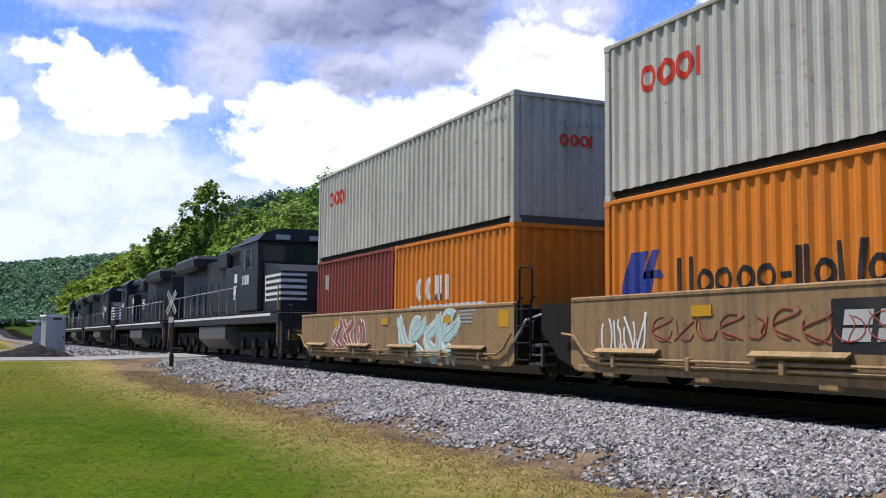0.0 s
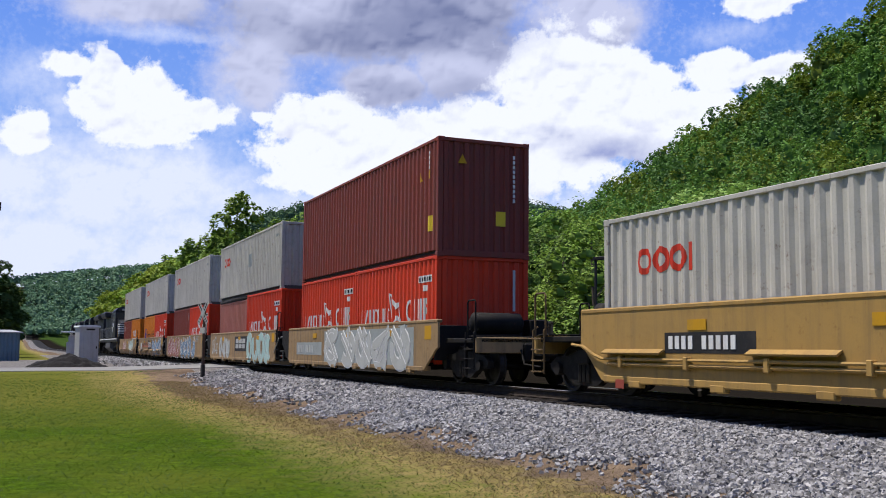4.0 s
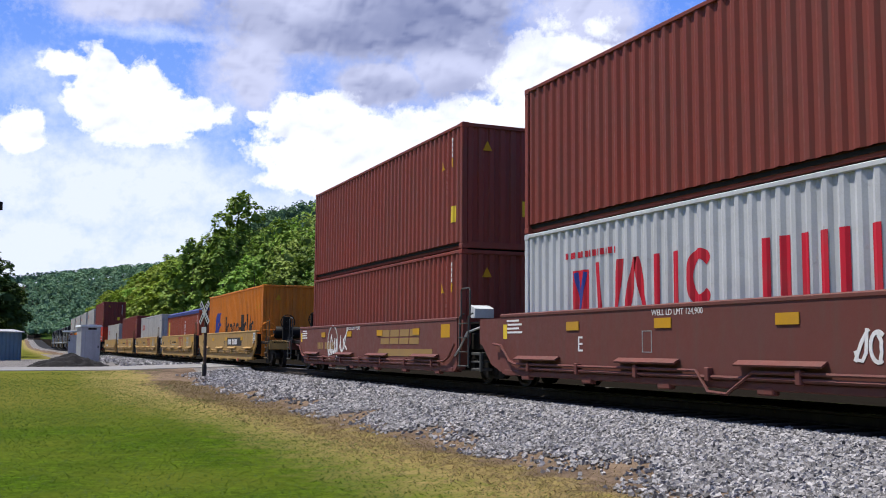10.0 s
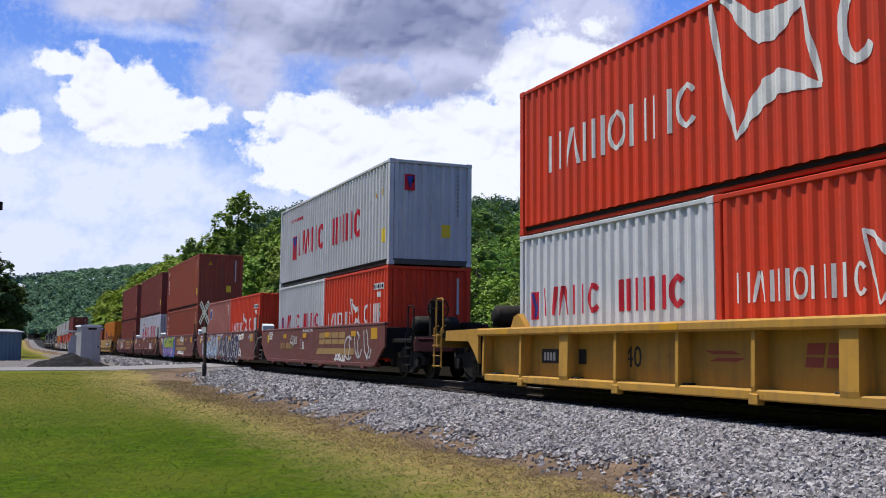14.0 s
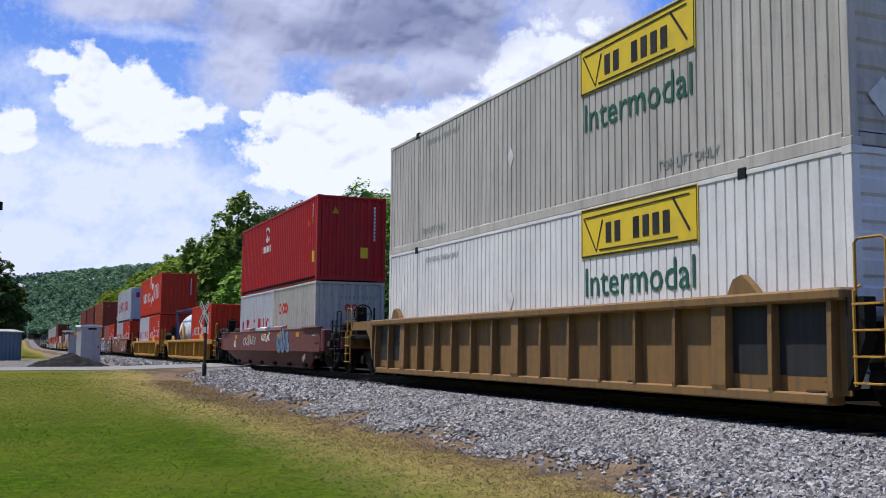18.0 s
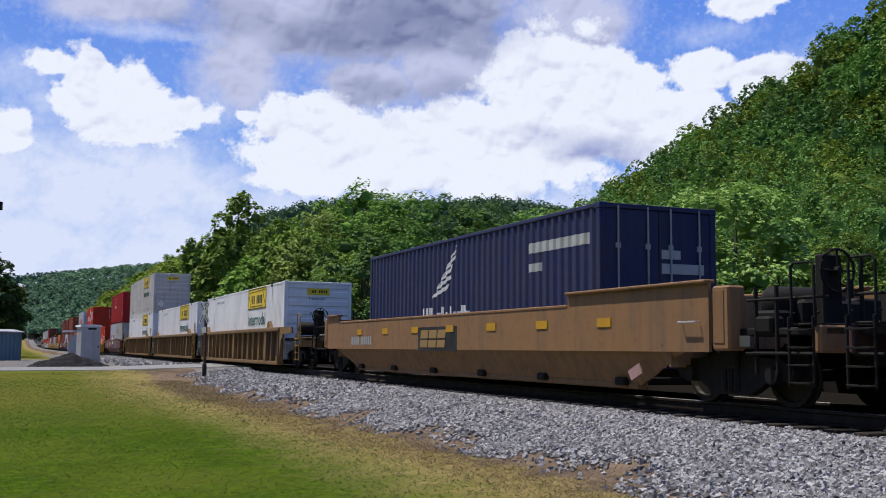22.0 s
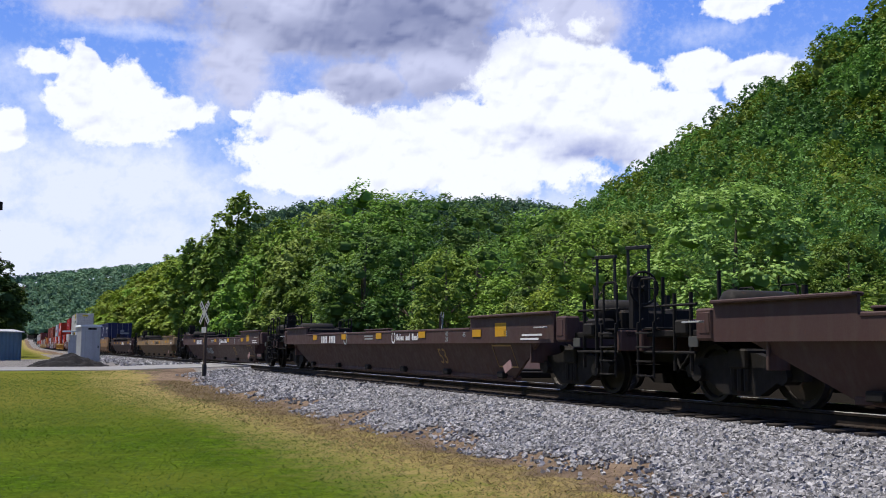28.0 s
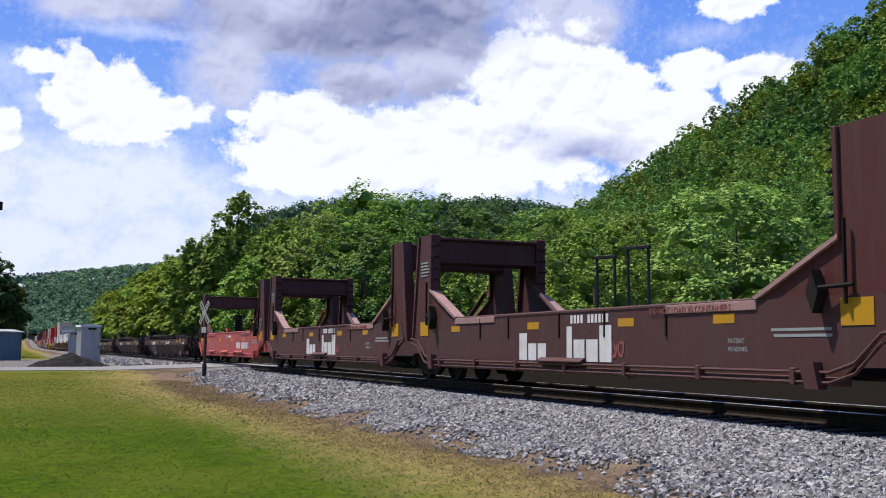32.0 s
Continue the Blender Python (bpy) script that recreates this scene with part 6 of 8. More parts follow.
def tree(x, y, height, radius, kind, material, label, group="trees beside the track", crown_low=0.12, full=1.0, leaf=1.0):
    """A tree: tapered trunk with limbs, and a crown of many small leaf sprays."""
    r = random.Random(int(x * 31 + y * 17))
    z = float(ground_z(x, y))
    bush = height < 5.0
    if x > 14 and height > 3:
        height -= 0.8
    t = tagged(new("bush" if bush else "tree"), label, "bush" if bush else "tree", group)
    t.location = (x, y, z)
    lean = (r.uniform(-0.3, 0.3) * height / 12, r.uniform(-0.3, 0.3) * height / 12)
    s = Shape().tube([(0, 0, -0.3), (lean[0] * 0.3, lean[1] * 0.3, height * 0.3), (lean[0], lean[1], height * 0.62), (lean[0] * 1.4, lean[1] * 1.4, height * 0.86)], [height * 0.021, height * 0.017, height * 0.01, 0.015], 8)
    for q in range(6):
        a, h = r.uniform(0, 6.28), height * r.uniform(0.2, 0.5)
        e = radius * r.uniform(0.4, 0.62)
        s.tube([(lean[0] * 0.5, lean[1] * 0.5, h), (math.cos(a) * e * 0.5, math.sin(a) * e * 0.5, h + e * 0.35), (math.cos(a) * e, math.sin(a) * e, h + e * 0.7)], [height * 0.008, height * 0.005, 0.01], 5)
    part("trunk" if not bush else "stem", s, M_BARK, t)
    c, nrm, core = CROWNS[kind]
    rng = np.random.default_rng(int(abs(x * 131 + y * 57)))
    dist = math.hypot(x, y)
    count = int(7600 * full * (1.0 if not bush else 0.5))
    pick = rng.choice(len(c), count, replace=count > len(c))
    turn = rng.uniform(0, 6.28)
    ca, sa = math.cos(turn), math.sin(turn)
    spin = np.array([[ca, sa, 0], [-sa, ca, 0], [0, 0, 1]])
    base = height * crown_low
    scale = np.array([radius, radius, height - base])
    p = (c[pick] @ spin) * scale + np.array([0, 0, base])
    p = p + rng.normal(size=p.shape) * 0.06
    p[:, :2] *= 1 + 0.1 * np.sin(p[:, 2:3] * 2.1 + turn)
    n = (nrm[pick] @ spin) / np.array([1, 1, 0.75])
    v, q = leaf_cards(p, n, leaf * min(0.36, max(0.06, 0.0018 * dist)), rng)
    k = (core[:, :3] @ spin) * scale + np.array([0, 0, base])
    k[:, :2] *= 1 + 0.1 * np.sin(k[:, 2:3] * 2.1 + turn)
    kv, kq = bough_cores(k, core[:, 3:][:, [0, 0, 1]] * scale, rng)
    q = np.concatenate([q, kq + len(v)])
    v = np.concatenate([v, kv])
    ob = new("crown", mesh_np("crown", v, q, material))
    ob.parent = t
    return t


def roofline(az):
    """How high the trees beside the track stand, in degrees over the rail, by direction."""
    return np.interp(az, [2, 4.0, 4.7, 5.6, 6.7, 7.7, 8.9, 9.6, 11.3, 12.6, 13.9, 15.0, 15.6, 16.8, 18.5, 20.2, 22, 24.6, 27.8, 29.8, 31.4, 35.5, 39.1, 42, 44.3, 46.7, 60],
                     [0.8, 1.2, 2.9, 3.5, 4.3, 4.8, 5.5, 6.2, 6.6, 6.8, 7.0, 7.2, 7.4, 8.3, 9.1, 9.4, 8.9, 9.0, 8.4, 9.4, 9.6, 8.4, 7.0, 6.4, 6.2, 5.4, 5.0])


def build_trees():
    r = random.Random(5)
    names = {M_LEAFPALE: "pale green broadleaf tree beside the track", M_LEAF: "leafy green broadleaf tree beside the track", M_LEAFLIGHT: "light green broadleaf tree beside the track", M_LEAFDARK: "dark green broadleaf tree beside the track", M_LEAFYELLOW: "yellow-green young broadleaf tree beside the track"}
    rows = []
    for x0, spread in ((19.6, 1.0), (24.6, 1.5)):
        y = 14.0
        while y < 330:
            rows.append((x0 + r.uniform(-spread, spread) + y * 0.006, y))
            y += r.uniform(3.4, 5.2) + y * 0.03
    for n, (x, y) in enumerate(rows):
        az, d = math.degrees(math.atan2(x, y)), math.hypot(x, y)
        top = math.tan(radians(float(roofline(az)))) * d + 0.734 + 0.8
        front = x < 22 + y * 0.006
        if front and 32.5 < az < 45.5:
            continue
        h = top * (r.uniform(0.5, 0.85) if front else r.uniform(0.9, 1.04))
        h = max(2.6, min(19.0, h))
        if az < 9.3:
            mat = r.choice((M_LEAFYELLOW, M_LEAFLIGHT, M_LEAFYELLOW, M_LEAFYELLOW))
        elif az < 17:
            mat = r.choice((M_LEAFLIGHT, M_LEAFPALE, M_LEAFLIGHT, M_LEAF))
        else:
            mat = r.choice((M_LEAF, M_LEAFLIGHT, M_LEAFLIGHT, M_LEAFDARK) if front else (M_LEAF, M_LEAF, M_LEAFLIGHT, M_LEAFDARK))
        tree(x, y, h, max(1.7, h * r.uniform(0.3, 0.42)), r.randrange(5), mat, names[mat], crown_low=0.04, full=0.85)
    # the tall old tree that stands over the rest, and its neighbours
    tree(17.4, 111.0, 13.2, 2.9, 3, M_LEAFLIGHT, "leafy green broadleaf tree under a taller one", crown_low=0.05)
    tree(20.2, 101.0, 17.3, 3.9, 3, M_LEAFLIGHT, "tall old broadleaf tree with a ragged top", crown_low=0.08, full=1.3)
    tree(18.2, 99.0, 12.6, 2.6, 1, M_LEAFLIGHT, "leafy green broadleaf tree under a taller one", crown_low=0.05)
    tree(21.4, 88.5, 12.9, 3.3, 0, M_LEAFLIGHT, "leafy green broadleaf tree beside the track", crown_low=0.05)
    tree(19.0, 76.0, 8.2, 2.6, 1, M_LEAFPALE, "silvery light green tree beside the track", crown_low=0.05)
    for x, y, h in ((17.8, 118, 9.5), (18.3, 136, 10.4), (18.6, 158, 10.8), (19.5, 185, 11.0)):
        tree(x, y, h, h * 0.36, r.randrange(5), M_LEAFYELLOW, names[M_LEAFYELLOW], crown_low=0.03)
    # the broad light maple, and the bright bush beside it
    tree(22.6, 28.0, 7.3, 3.3, 2, M_MAPLE, "broad light green maple with a rounded crown", crown_low=0.06, full=1.7, leaf=1.5)
    tree(20.3, 35.2, 4.7, 2.0, 4, M_LEAFYELLOW, "bright yellow-green bush at the edge of the wood", "bushes beyond the track", 0.03)
    tree(20.6, 39.0, 4.2, 2.1, 2, M_LEAFPALE, "pale green bush at the edge of the wood", "bushes beyond the track", 0.03)
    # bushes at the edge
    for n in range(22):
        y = 20 + n * 2.6
        tree(20.0 + r.uniform(-0.4, 0.6) + y * 0.008, y + r.uniform(-0.8, 0.8), r.uniform(1.4, 2.9), r.uniform(1.1, 1.7), r.randrange(5), r.choice((M_LEAFLIGHT, M_LEAF, M_LEAFLIGHT)), "low green bush at the edge of the wood", "bushes beyond the track", 0.02)
    # trees on the lawn's far side
    for x, y, h, rad in ((-3.5, 112, 11.2, 4.7), (-8.0, 104, 11.5, 5.0), (-2.4, 150, 10.5, 4.2), (-12, 118, 11.5, 5.5), (-2.2, 190, 8.0, 4.0)):
        tree(x, y, h, rad, r.randrange(5), M_LEAFDEEP, "dark shady broadleaf tree behind the sheds", "trees behind the sheds", 0.03)


build_trees()


def build_forest(name, label, material, places, size, cards, seed, boughs):
    """Far woods as one mass of crowns."""
    rng = np.random.default_rng(seed)
    vs, qs, off = [], [], 0
    for x, y, h, rad in places:
        c, nrm, core = CROWNS[rng.integers(5)]
        up = np.flatnonzero(c[:, 2] > 0.32)
        far = math.hypot(x, y)
        close = min(3.2, max(1.0, 95.0 / far))
        pick = rng.choice(up, int(cards * close), replace=True)
        foot = np.array([x, y, float(ground_z(x, y)) - 0.5])
        k = np.array([rad, rad, h])
        v, q = leaf_cards(c[pick] * k + foot + rng.normal(size=(len(pick), 3)) * 0.05, nrm[pick], size(far) * close ** -0.25, rng, 0.32)
        vs.append(v), qs.append(q + off)
        off += len(v)
        if close > 1.3:
            continue
        some = core[core[:, 2] > 0.35]
        some = some[rng.choice(len(some), boughs, replace=False)]
        v, q = bough_cores(np.concatenate([some[:, :3] * k * 0.84, [[0, 0, h * 0.5]]]) + foot, np.concatenate([np.stack([some[:, 3] * rad, some[:, 3] * rad, some[:, 4] * h], 1) * 0.85, [[rad * 0.45, rad * 0.45, h * 0.24]]]), rng)
        vs.append(v), qs.append(q + off)
        off += len(v)
    tagged(new(name, mesh_np(name, np.concatenate(vs), np.concatenate(qs), material)), label, "forest", kind="stuff")


def scatter(n, x0, x1, y0, y1, az0, az1, seed, h=(8, 14), gap=4.5, wide=(0.3, 0.42), low=True):
    rng = random.Random(seed)
    out, cell = [], {}
    for _ in range(n):
        x, y = rng.uniform(x0, x1), rng.uniform(y0, y1)
        a = math.degrees(math.atan2(x, y))
        g = (int(x / gap), int(y / gap))
        if not az0 < a < az1 or g in cell:
            continue
        cell[g] = 1
        d = math.hypot(x, y)
        hh = rng.uniform(*h)
        if low:
            hh = min(hh, math.tan(radians(float(np.interp(a, [10, 15, 20, 24, 28, 30, 33, 36], [5.6, 7.0, 8.1, 8.0, 8.4, 9.5, 10.1, 25])))) * d + 1.4 - float(ground_z(x, y)))
        if hh < 3:
            continue
        out.append((x, y, hh, hh * rng.uniform(*wide)))
    return out


hillside = scatter(11000, 29, 165, 14, 330, 4, 62, 1, (7, 12.5), 5.0, (0.27, 0.37))
for tone, (material, words_) in enumerate(((M_FOREST, "dense green forest on the steep hillside"), (M_FORESTLIGHT, "lighter yellow-green trees of the steep hillside"), (M_FORESTDARK, "dark green trees of the steep hillside"))):
    build_forest("forest", words_, material, [p for n, p in enumerate(hillside) if (0, 1, 0, 2, 1, 2, 0)[(n * 5 + n // 7) % 7] == tone], lambda d: min(0.4, 0.0017 * d), 560, 7 + tone, 4)
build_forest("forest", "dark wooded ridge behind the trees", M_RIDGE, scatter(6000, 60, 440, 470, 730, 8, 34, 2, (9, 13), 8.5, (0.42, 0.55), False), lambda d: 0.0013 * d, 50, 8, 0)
build_forest("forest", "distant wooded hill, its leaf colour tinted blue-green with haze", M_HAZEFOREST, scatter(26000, -260, 420, 900, 1135, -9, 24, 3, (9, 12), 7.5, (0.5, 0.62), False), lambda d: 0.0013 * d, 50, 8, 0)


# ---------------------------------------------------------------- stones and grass
def build_stones():
    rng = np.random.default_rng(3)
    def patch(n, x0, x1, y0, y1, size):
        x, y = rng.uniform(x0, x1, n), rng.uniform(y0, y1, n)
        edge = 6.95 + 0.3 * np.sin(y * 1.3) + 0.2 * np.sin(y * 3.1 + 1)
        keep = (x > edge - rng.exponential(0.22, n)) & ((np.abs(y - road_y(x)) > 3.9) | (y > 60))
        return np.stack([x[keep], y[keep], rng.uniform(0.7, 1.4, keep.sum()) * size], 1)
    pts = np.concatenate([patch(27000, 6.0, 9.3, 6.5, 14, 0.036), patch(23000, 6.0, 9.3, 14, 24, 0.042), patch(9000, 6.0, 9.3, 24, 42, 0.058), patch(5000, 3.6, 9.2, 53, 110, 0.1)])
    unit = np.array([(x, y, z) for x in (-1, 1) for y in (-1, 1) for z in (-1, 1)], float)
    n = len(pts)
    v = unit[None] * rng.uniform(0.45, 0.8, (n, 8, 3)) * np.array([1.0, 0.85, 0.62])
    ax = rng.normal(size=(n, 3))
    ax /= np.linalg.norm(ax, axis=1)[:, None]
    t = rng.uniform(0, 6.28, n)[:, None, None]
    k = np.broadcast_to(ax[:, None, :], v.shape)
    v = v * np.cos(t) + np.cross(k, v) * np.sin(t) + k * (k * v).sum(2, keepdims=True) * (1 - np.cos(t))
    v = v * pts[:, 2][:, None, None]
    base = np.stack([pts[:, 0], pts[:, 1], ground_z(pts[:, 0], pts[:, 1]) + pts[:, 2] * 0.25], 1)
    v = (v + base[:, None, :]).reshape(-1, 3)
    f = np.array([(0, 1, 3, 2), (4, 6, 7, 5), (0, 4, 5, 1), (2, 3, 7, 6), (0, 2, 6, 4), (1, 5, 7, 3)])
    q = (f[None] + (np.arange(n) * 8)[:, None, None]).reshape(-1, 4)
    tagged(new("ballast", mesh_np("ballast", v, q, M_STONE, flat=True)), "loose grey crushed stone along the rails", "gravel", kind="stuff")


build_stones()


def build_grass():
    rng = np.random.default_rng(4)
    def blades(name, label, material, xy, h):
        n = len(xy)
        z = ground_z(xy[:, 0], xy[:, 1])
        a = rng.uniform(0, 2 * np.pi, n)
        hh = h * rng.uniform(0.5, 1.4, n)
        w = 0.0035 + 0.0005 * xy[:, 1]
        side = np.stack([np.cos(a), np.sin(a), np.zeros(n)], 1) * w[:, None]
        tip = np.stack([rng.normal(0, 1.5, n) * hh, rng.normal(0, 1.5, n) * hh, hh * 0.75], 1)
        b = np.stack([xy[:, 0], xy[:, 1], z - 0.01], 1)
        v = np.stack([b - side, b + side, b + tip], 1).reshape(-1, 3)
        tagged(new(name, mesh_np(name, v, np.arange(n * 3).reshape(n, 3), material, True)), label, "grass", kind="stuff")
    y = 4.0 + 40.0 * rng.random(190000) ** 2.1
    x = -12.0 + rng.random(190000) * 18.2
    edge = 5.0 + 0.5 * np.sin(y * 0.9) + rng.normal(0, 0.35, len(y))
    keep = (x < edge) & (x > -0.1 * y - 1.0)
    blades("grass", "short mown green lawn", M_BLADE, np.stack([x[keep], y[keep]], 1), 0.04)
    y = 5.0 + 40.0 * rng.random(26000) ** 1.5
    x = 5.6 + rng.normal(0, 0.55, 26000)
    keep = (x < 6.9) & (y < 40)
    blades("dry_grass", "dry straw-coloured grass along the stones", M_STRAW, np.stack([x[keep], y[keep]], 1), 0.06)


build_grass()


# ---------------------------------------------------------------- things by the crossing
def crossbuck(x, y, base, h, turn, label):
    """A white X sign on a post."""
    t = tagged(new("crossbuck"), label, "road sign", "level crossing signs")
    t.location, t.rotation_euler = (x, y, base), (0, 0, turn)
    part("post", Shape().box(-0.05, 0.05, -0.05, 0.05, -0.3, h - 0.1, 0.01), M_POST, t, "weathered post")
    part("post_base", Shape().box(-0.07, 0.07, -0.07, 0.07, -0.3, 0.75, 0.01), M_BLACK, t)
    for a in (45, -45):
        k = radians(a)
        ux, uz = math.sin(k), math.cos(k)
        L, w, y0 = 0.58, 0.11, -0.07 - (0.012 if a > 0 else 0.0)
        pts = [(ux * L - uz * w, uz * L + ux * w), (ux * L + uz * w, uz * L - ux * w), (-ux * L + uz * w, -uz * L - ux * w), (-ux * L - uz * w, -uz * L + ux * w)]
        blade = part("sign_blade", Shape().prism([(p, h - 0.48 + q) for p, q in pts], "y", y0, y0 + 0.01), D_SILVER, t)
        bars = Flat()
        for q in range(8):
            c = -0.5 + q * 0.135
            if abs(c + 0.04) < 0.14:
                continue
            bars.poly([(ux * c - uz * 0.06, uz * c + ux * 0.06), (ux * c + uz * 0.06, uz * c - ux * 0.06), (ux * (c + 0.07) + uz * 0.06, uz * (c + 0.07) - ux * 0.06), (ux * (c + 0.07) - uz * 0.06, uz * (c + 0.07) + ux * 0.06)])
        part("letter_bars", bars.shape(lambda p, q, d: (p, y0 - d, h - 0.48 + q), 0.003), D_BLACK, blade)
    part("track_plate", Shape().box(-0.22, 0.22, -0.075, -0.065, h - 1.28, h - 1.05, 0.002), D_SILVER, t)
    return t


crossbuck(7.0, 41.0, -0.68, 3.28, radians(-76), "white crossed-board sign on a weathered post")
crossbuck(16.0, 38.15, -0.74, 3.0, radians(60), "white crossed-board sign beyond the rails")


def signal_house(x, y, base):
    t = tagged(new("signal_house"), "galvanised metal equipment house with a closed door", "equipment cabinet")
    t.location, t.rotation_euler = (x, y, base), (0, 0, radians(8))
    part("body", Shape().box(-0.58, 0.54, -0.5, 0.9, 0.1, 2.36, 0.02), M_GALV, t)
    part("roof", Shape().prism([(-0.66, 2.34), (0.62, 2.34), (0.58, 2.44), (0, 2.48), (-0.62, 2.44)], "y", -0.6, 1.0), M_WHITE, t)
    door = part("door", Shape().box(-0.36, 0.5, -0.53, -0.495, 0.2, 2.12, 0.01), M_GALV, t)
    part("door_handle", Shape().box(0.38, 0.44, -0.57, -0.53, 1.05, 1.2, 0.01), M_DARK, door)
    part("vent", Shape().box(-0.2, 0.3, -0.515, -0.498, 2.16, 2.26, 0.004), M_DARK, t)
    part("foundation", Shape().box(-0.66, 0.66, -0.55, 0.95, -0.3, 0.12, 0.02), M_ASPHALT, t)


signal_house(4.15, 65.0, -0.42)


def relay_cabinet(x, y, base):
    t = tagged(new("relay_cabinet"), "small pale cabinet on a post with a flat cap", "equipment cabinet")
    t.location = (x, y, base)
    part("pedestal", Shape().box(-0.3, 0.3, -0.25, 0.25, -0.3, 1.5, 0.02), M_GALV, t)
    part("cap", Shape().box(-0.7, 0.5, -0.5, 0.5, 2.15, 2.25, 0.02), M_WHITE, t)
    part("post", Shape().tube([(0, 0, 1.4), (0, 0, 2.15)], 0.05, 8), M_GALV, t)
    part("box", Shape().box(-0.18, 0.25, -0.2, 0.2, 1.5, 1.95, 0.02), M_GALV, t)


relay_cabinet(3.75, 76.0, -0.42)


def gravel_pile():
    rng = random.Random(9)
    bm = bmesh.new()
    bmesh.ops.create_grid(bm, x_segments=40, y_segments=24, size=1.0)
    for v in bm.verts:
        r = math.hypot(v.co.x, v.co.y)
        h = max(0.0, 1 - r) ** 0.85
        v.co.x *= 2.35
        v.co.y *= 1.9
        v.co.z = -0.12 + h * 0.86 + 0.16 * noise.noise(Vector((v.co.x * 2.2, v.co.y * 2.2, 3))) + 0.04 * noise.noise(Vector((v.co.x * 7, v.co.y * 7, 1)))
    me = bpy.data.meshes.new("gravel_mound")
    bm.to_mesh(me)
    bm.free()
    me.materials.append(paint("dark_road_millings", (0.018, 0.017, 0.017), 0.0, 0.15, 0.95))
    ob = new("gravel_mound", me)
    ob.location = (2.75, 58.5, -0.36)
    tagged(ob, "low mound of dark crushed road stone", "gravel mound")


gravel_pile()


def shed():
    t = tagged(new("shed"), "blue-grey corrugated metal shed beside the road", "shed")
    t.location, t.rotation_euler = (-2.75, 84.0, -0.4), (0, 0, radians(24))
    part("wall", Shape().wave([(-4.0 + a, -1.2 + d) for a, d in ribbed(7.0, 0.3, 0.05, 0.12, 0.1)], "z", 0.0, 2.15), paint("blue_grey_sheet", (0.13, 0.21, 0.26), 0.3, 0.4), t)
    part("wall", Shape().wave([(3.0 - d, -1.2 + a) for a, d in ribbed(4.0, 0.3, 0.05, 0.12, 0.1)], "z", 0.0, 2.15), MATS["blue_grey_sheet"], t)
    part("back_wall", Shape().box(-4.0, 3.0, 2.75, 2.8, 0, 2.15), MATS["blue_grey_sheet"], t)
    part("roof", Shape().prism([(-1.35, 2.15), (2.95, 2.15), (2.95, 2.22), (0.8, 2.42), (-1.35, 2.22)], "x", -4.15, 3.15), M_GALV, t)


shed()


def utility_pole():
    t = tagged(new("utility_pole"), "pale utility pole with a lamp bracket", "pole")
    t.location = (-1.0, 52.0, -0.4)
    part("shaft", Shape().tube([(0, 0, -0.5), (0, 0, 6.6)], [0.13, 0.1], 10), M_GALV, t)
    part("crossarm", Shape().box(-0.7, 0.16, -0.05, 0.05, 7.55, 7.65, 0.01), M_DARK, t)
    part("riser", Shape().tube([(0, 0, 6.5), (0, 0, 8.0)], 0.04, 8), M_GALV, t)
    part("insulator", Shape().tube([(0.1, 0, 7.6), (0.1, 0, 7.95)], 0.06, 8), M_DARK, t)


utility_pole()


def clearance_frame(x, y, w, h, label):
    t = tagged(new("portal_frame"), label, "metal frame", "black frames beyond the track")
    t.location, t.rotation_euler = (x, y, -0.76), (0, 0, radians(-66))
    for s in (-1, 1):
        part("upright", Shape().box(s * w / 2 - 0.035, s * w / 2 + 0.035, -0.035, 0.035, -0.3, h - 0.1, 0.01), M_BLACK, t)
    part("top_bar", Shape().box(-w / 2 - 0.06, w / 2 + 0.06, -0.06, 0.06, h - 0.1, h, 0.01), M_BLACK, t)
    part("brace", Shape().box(-w / 2, w / 2, -0.02, 0.02, 0.9, 0.96, 0.005), M_BLACK, t)


clearance_frame(15.9, 23.7, 0.66, 4.42, "black steel frame of square tube, taller of two")
clearance_frame(16.1, 25.7, 0.62, 4.32, "black steel frame of square tube, shorter of two")
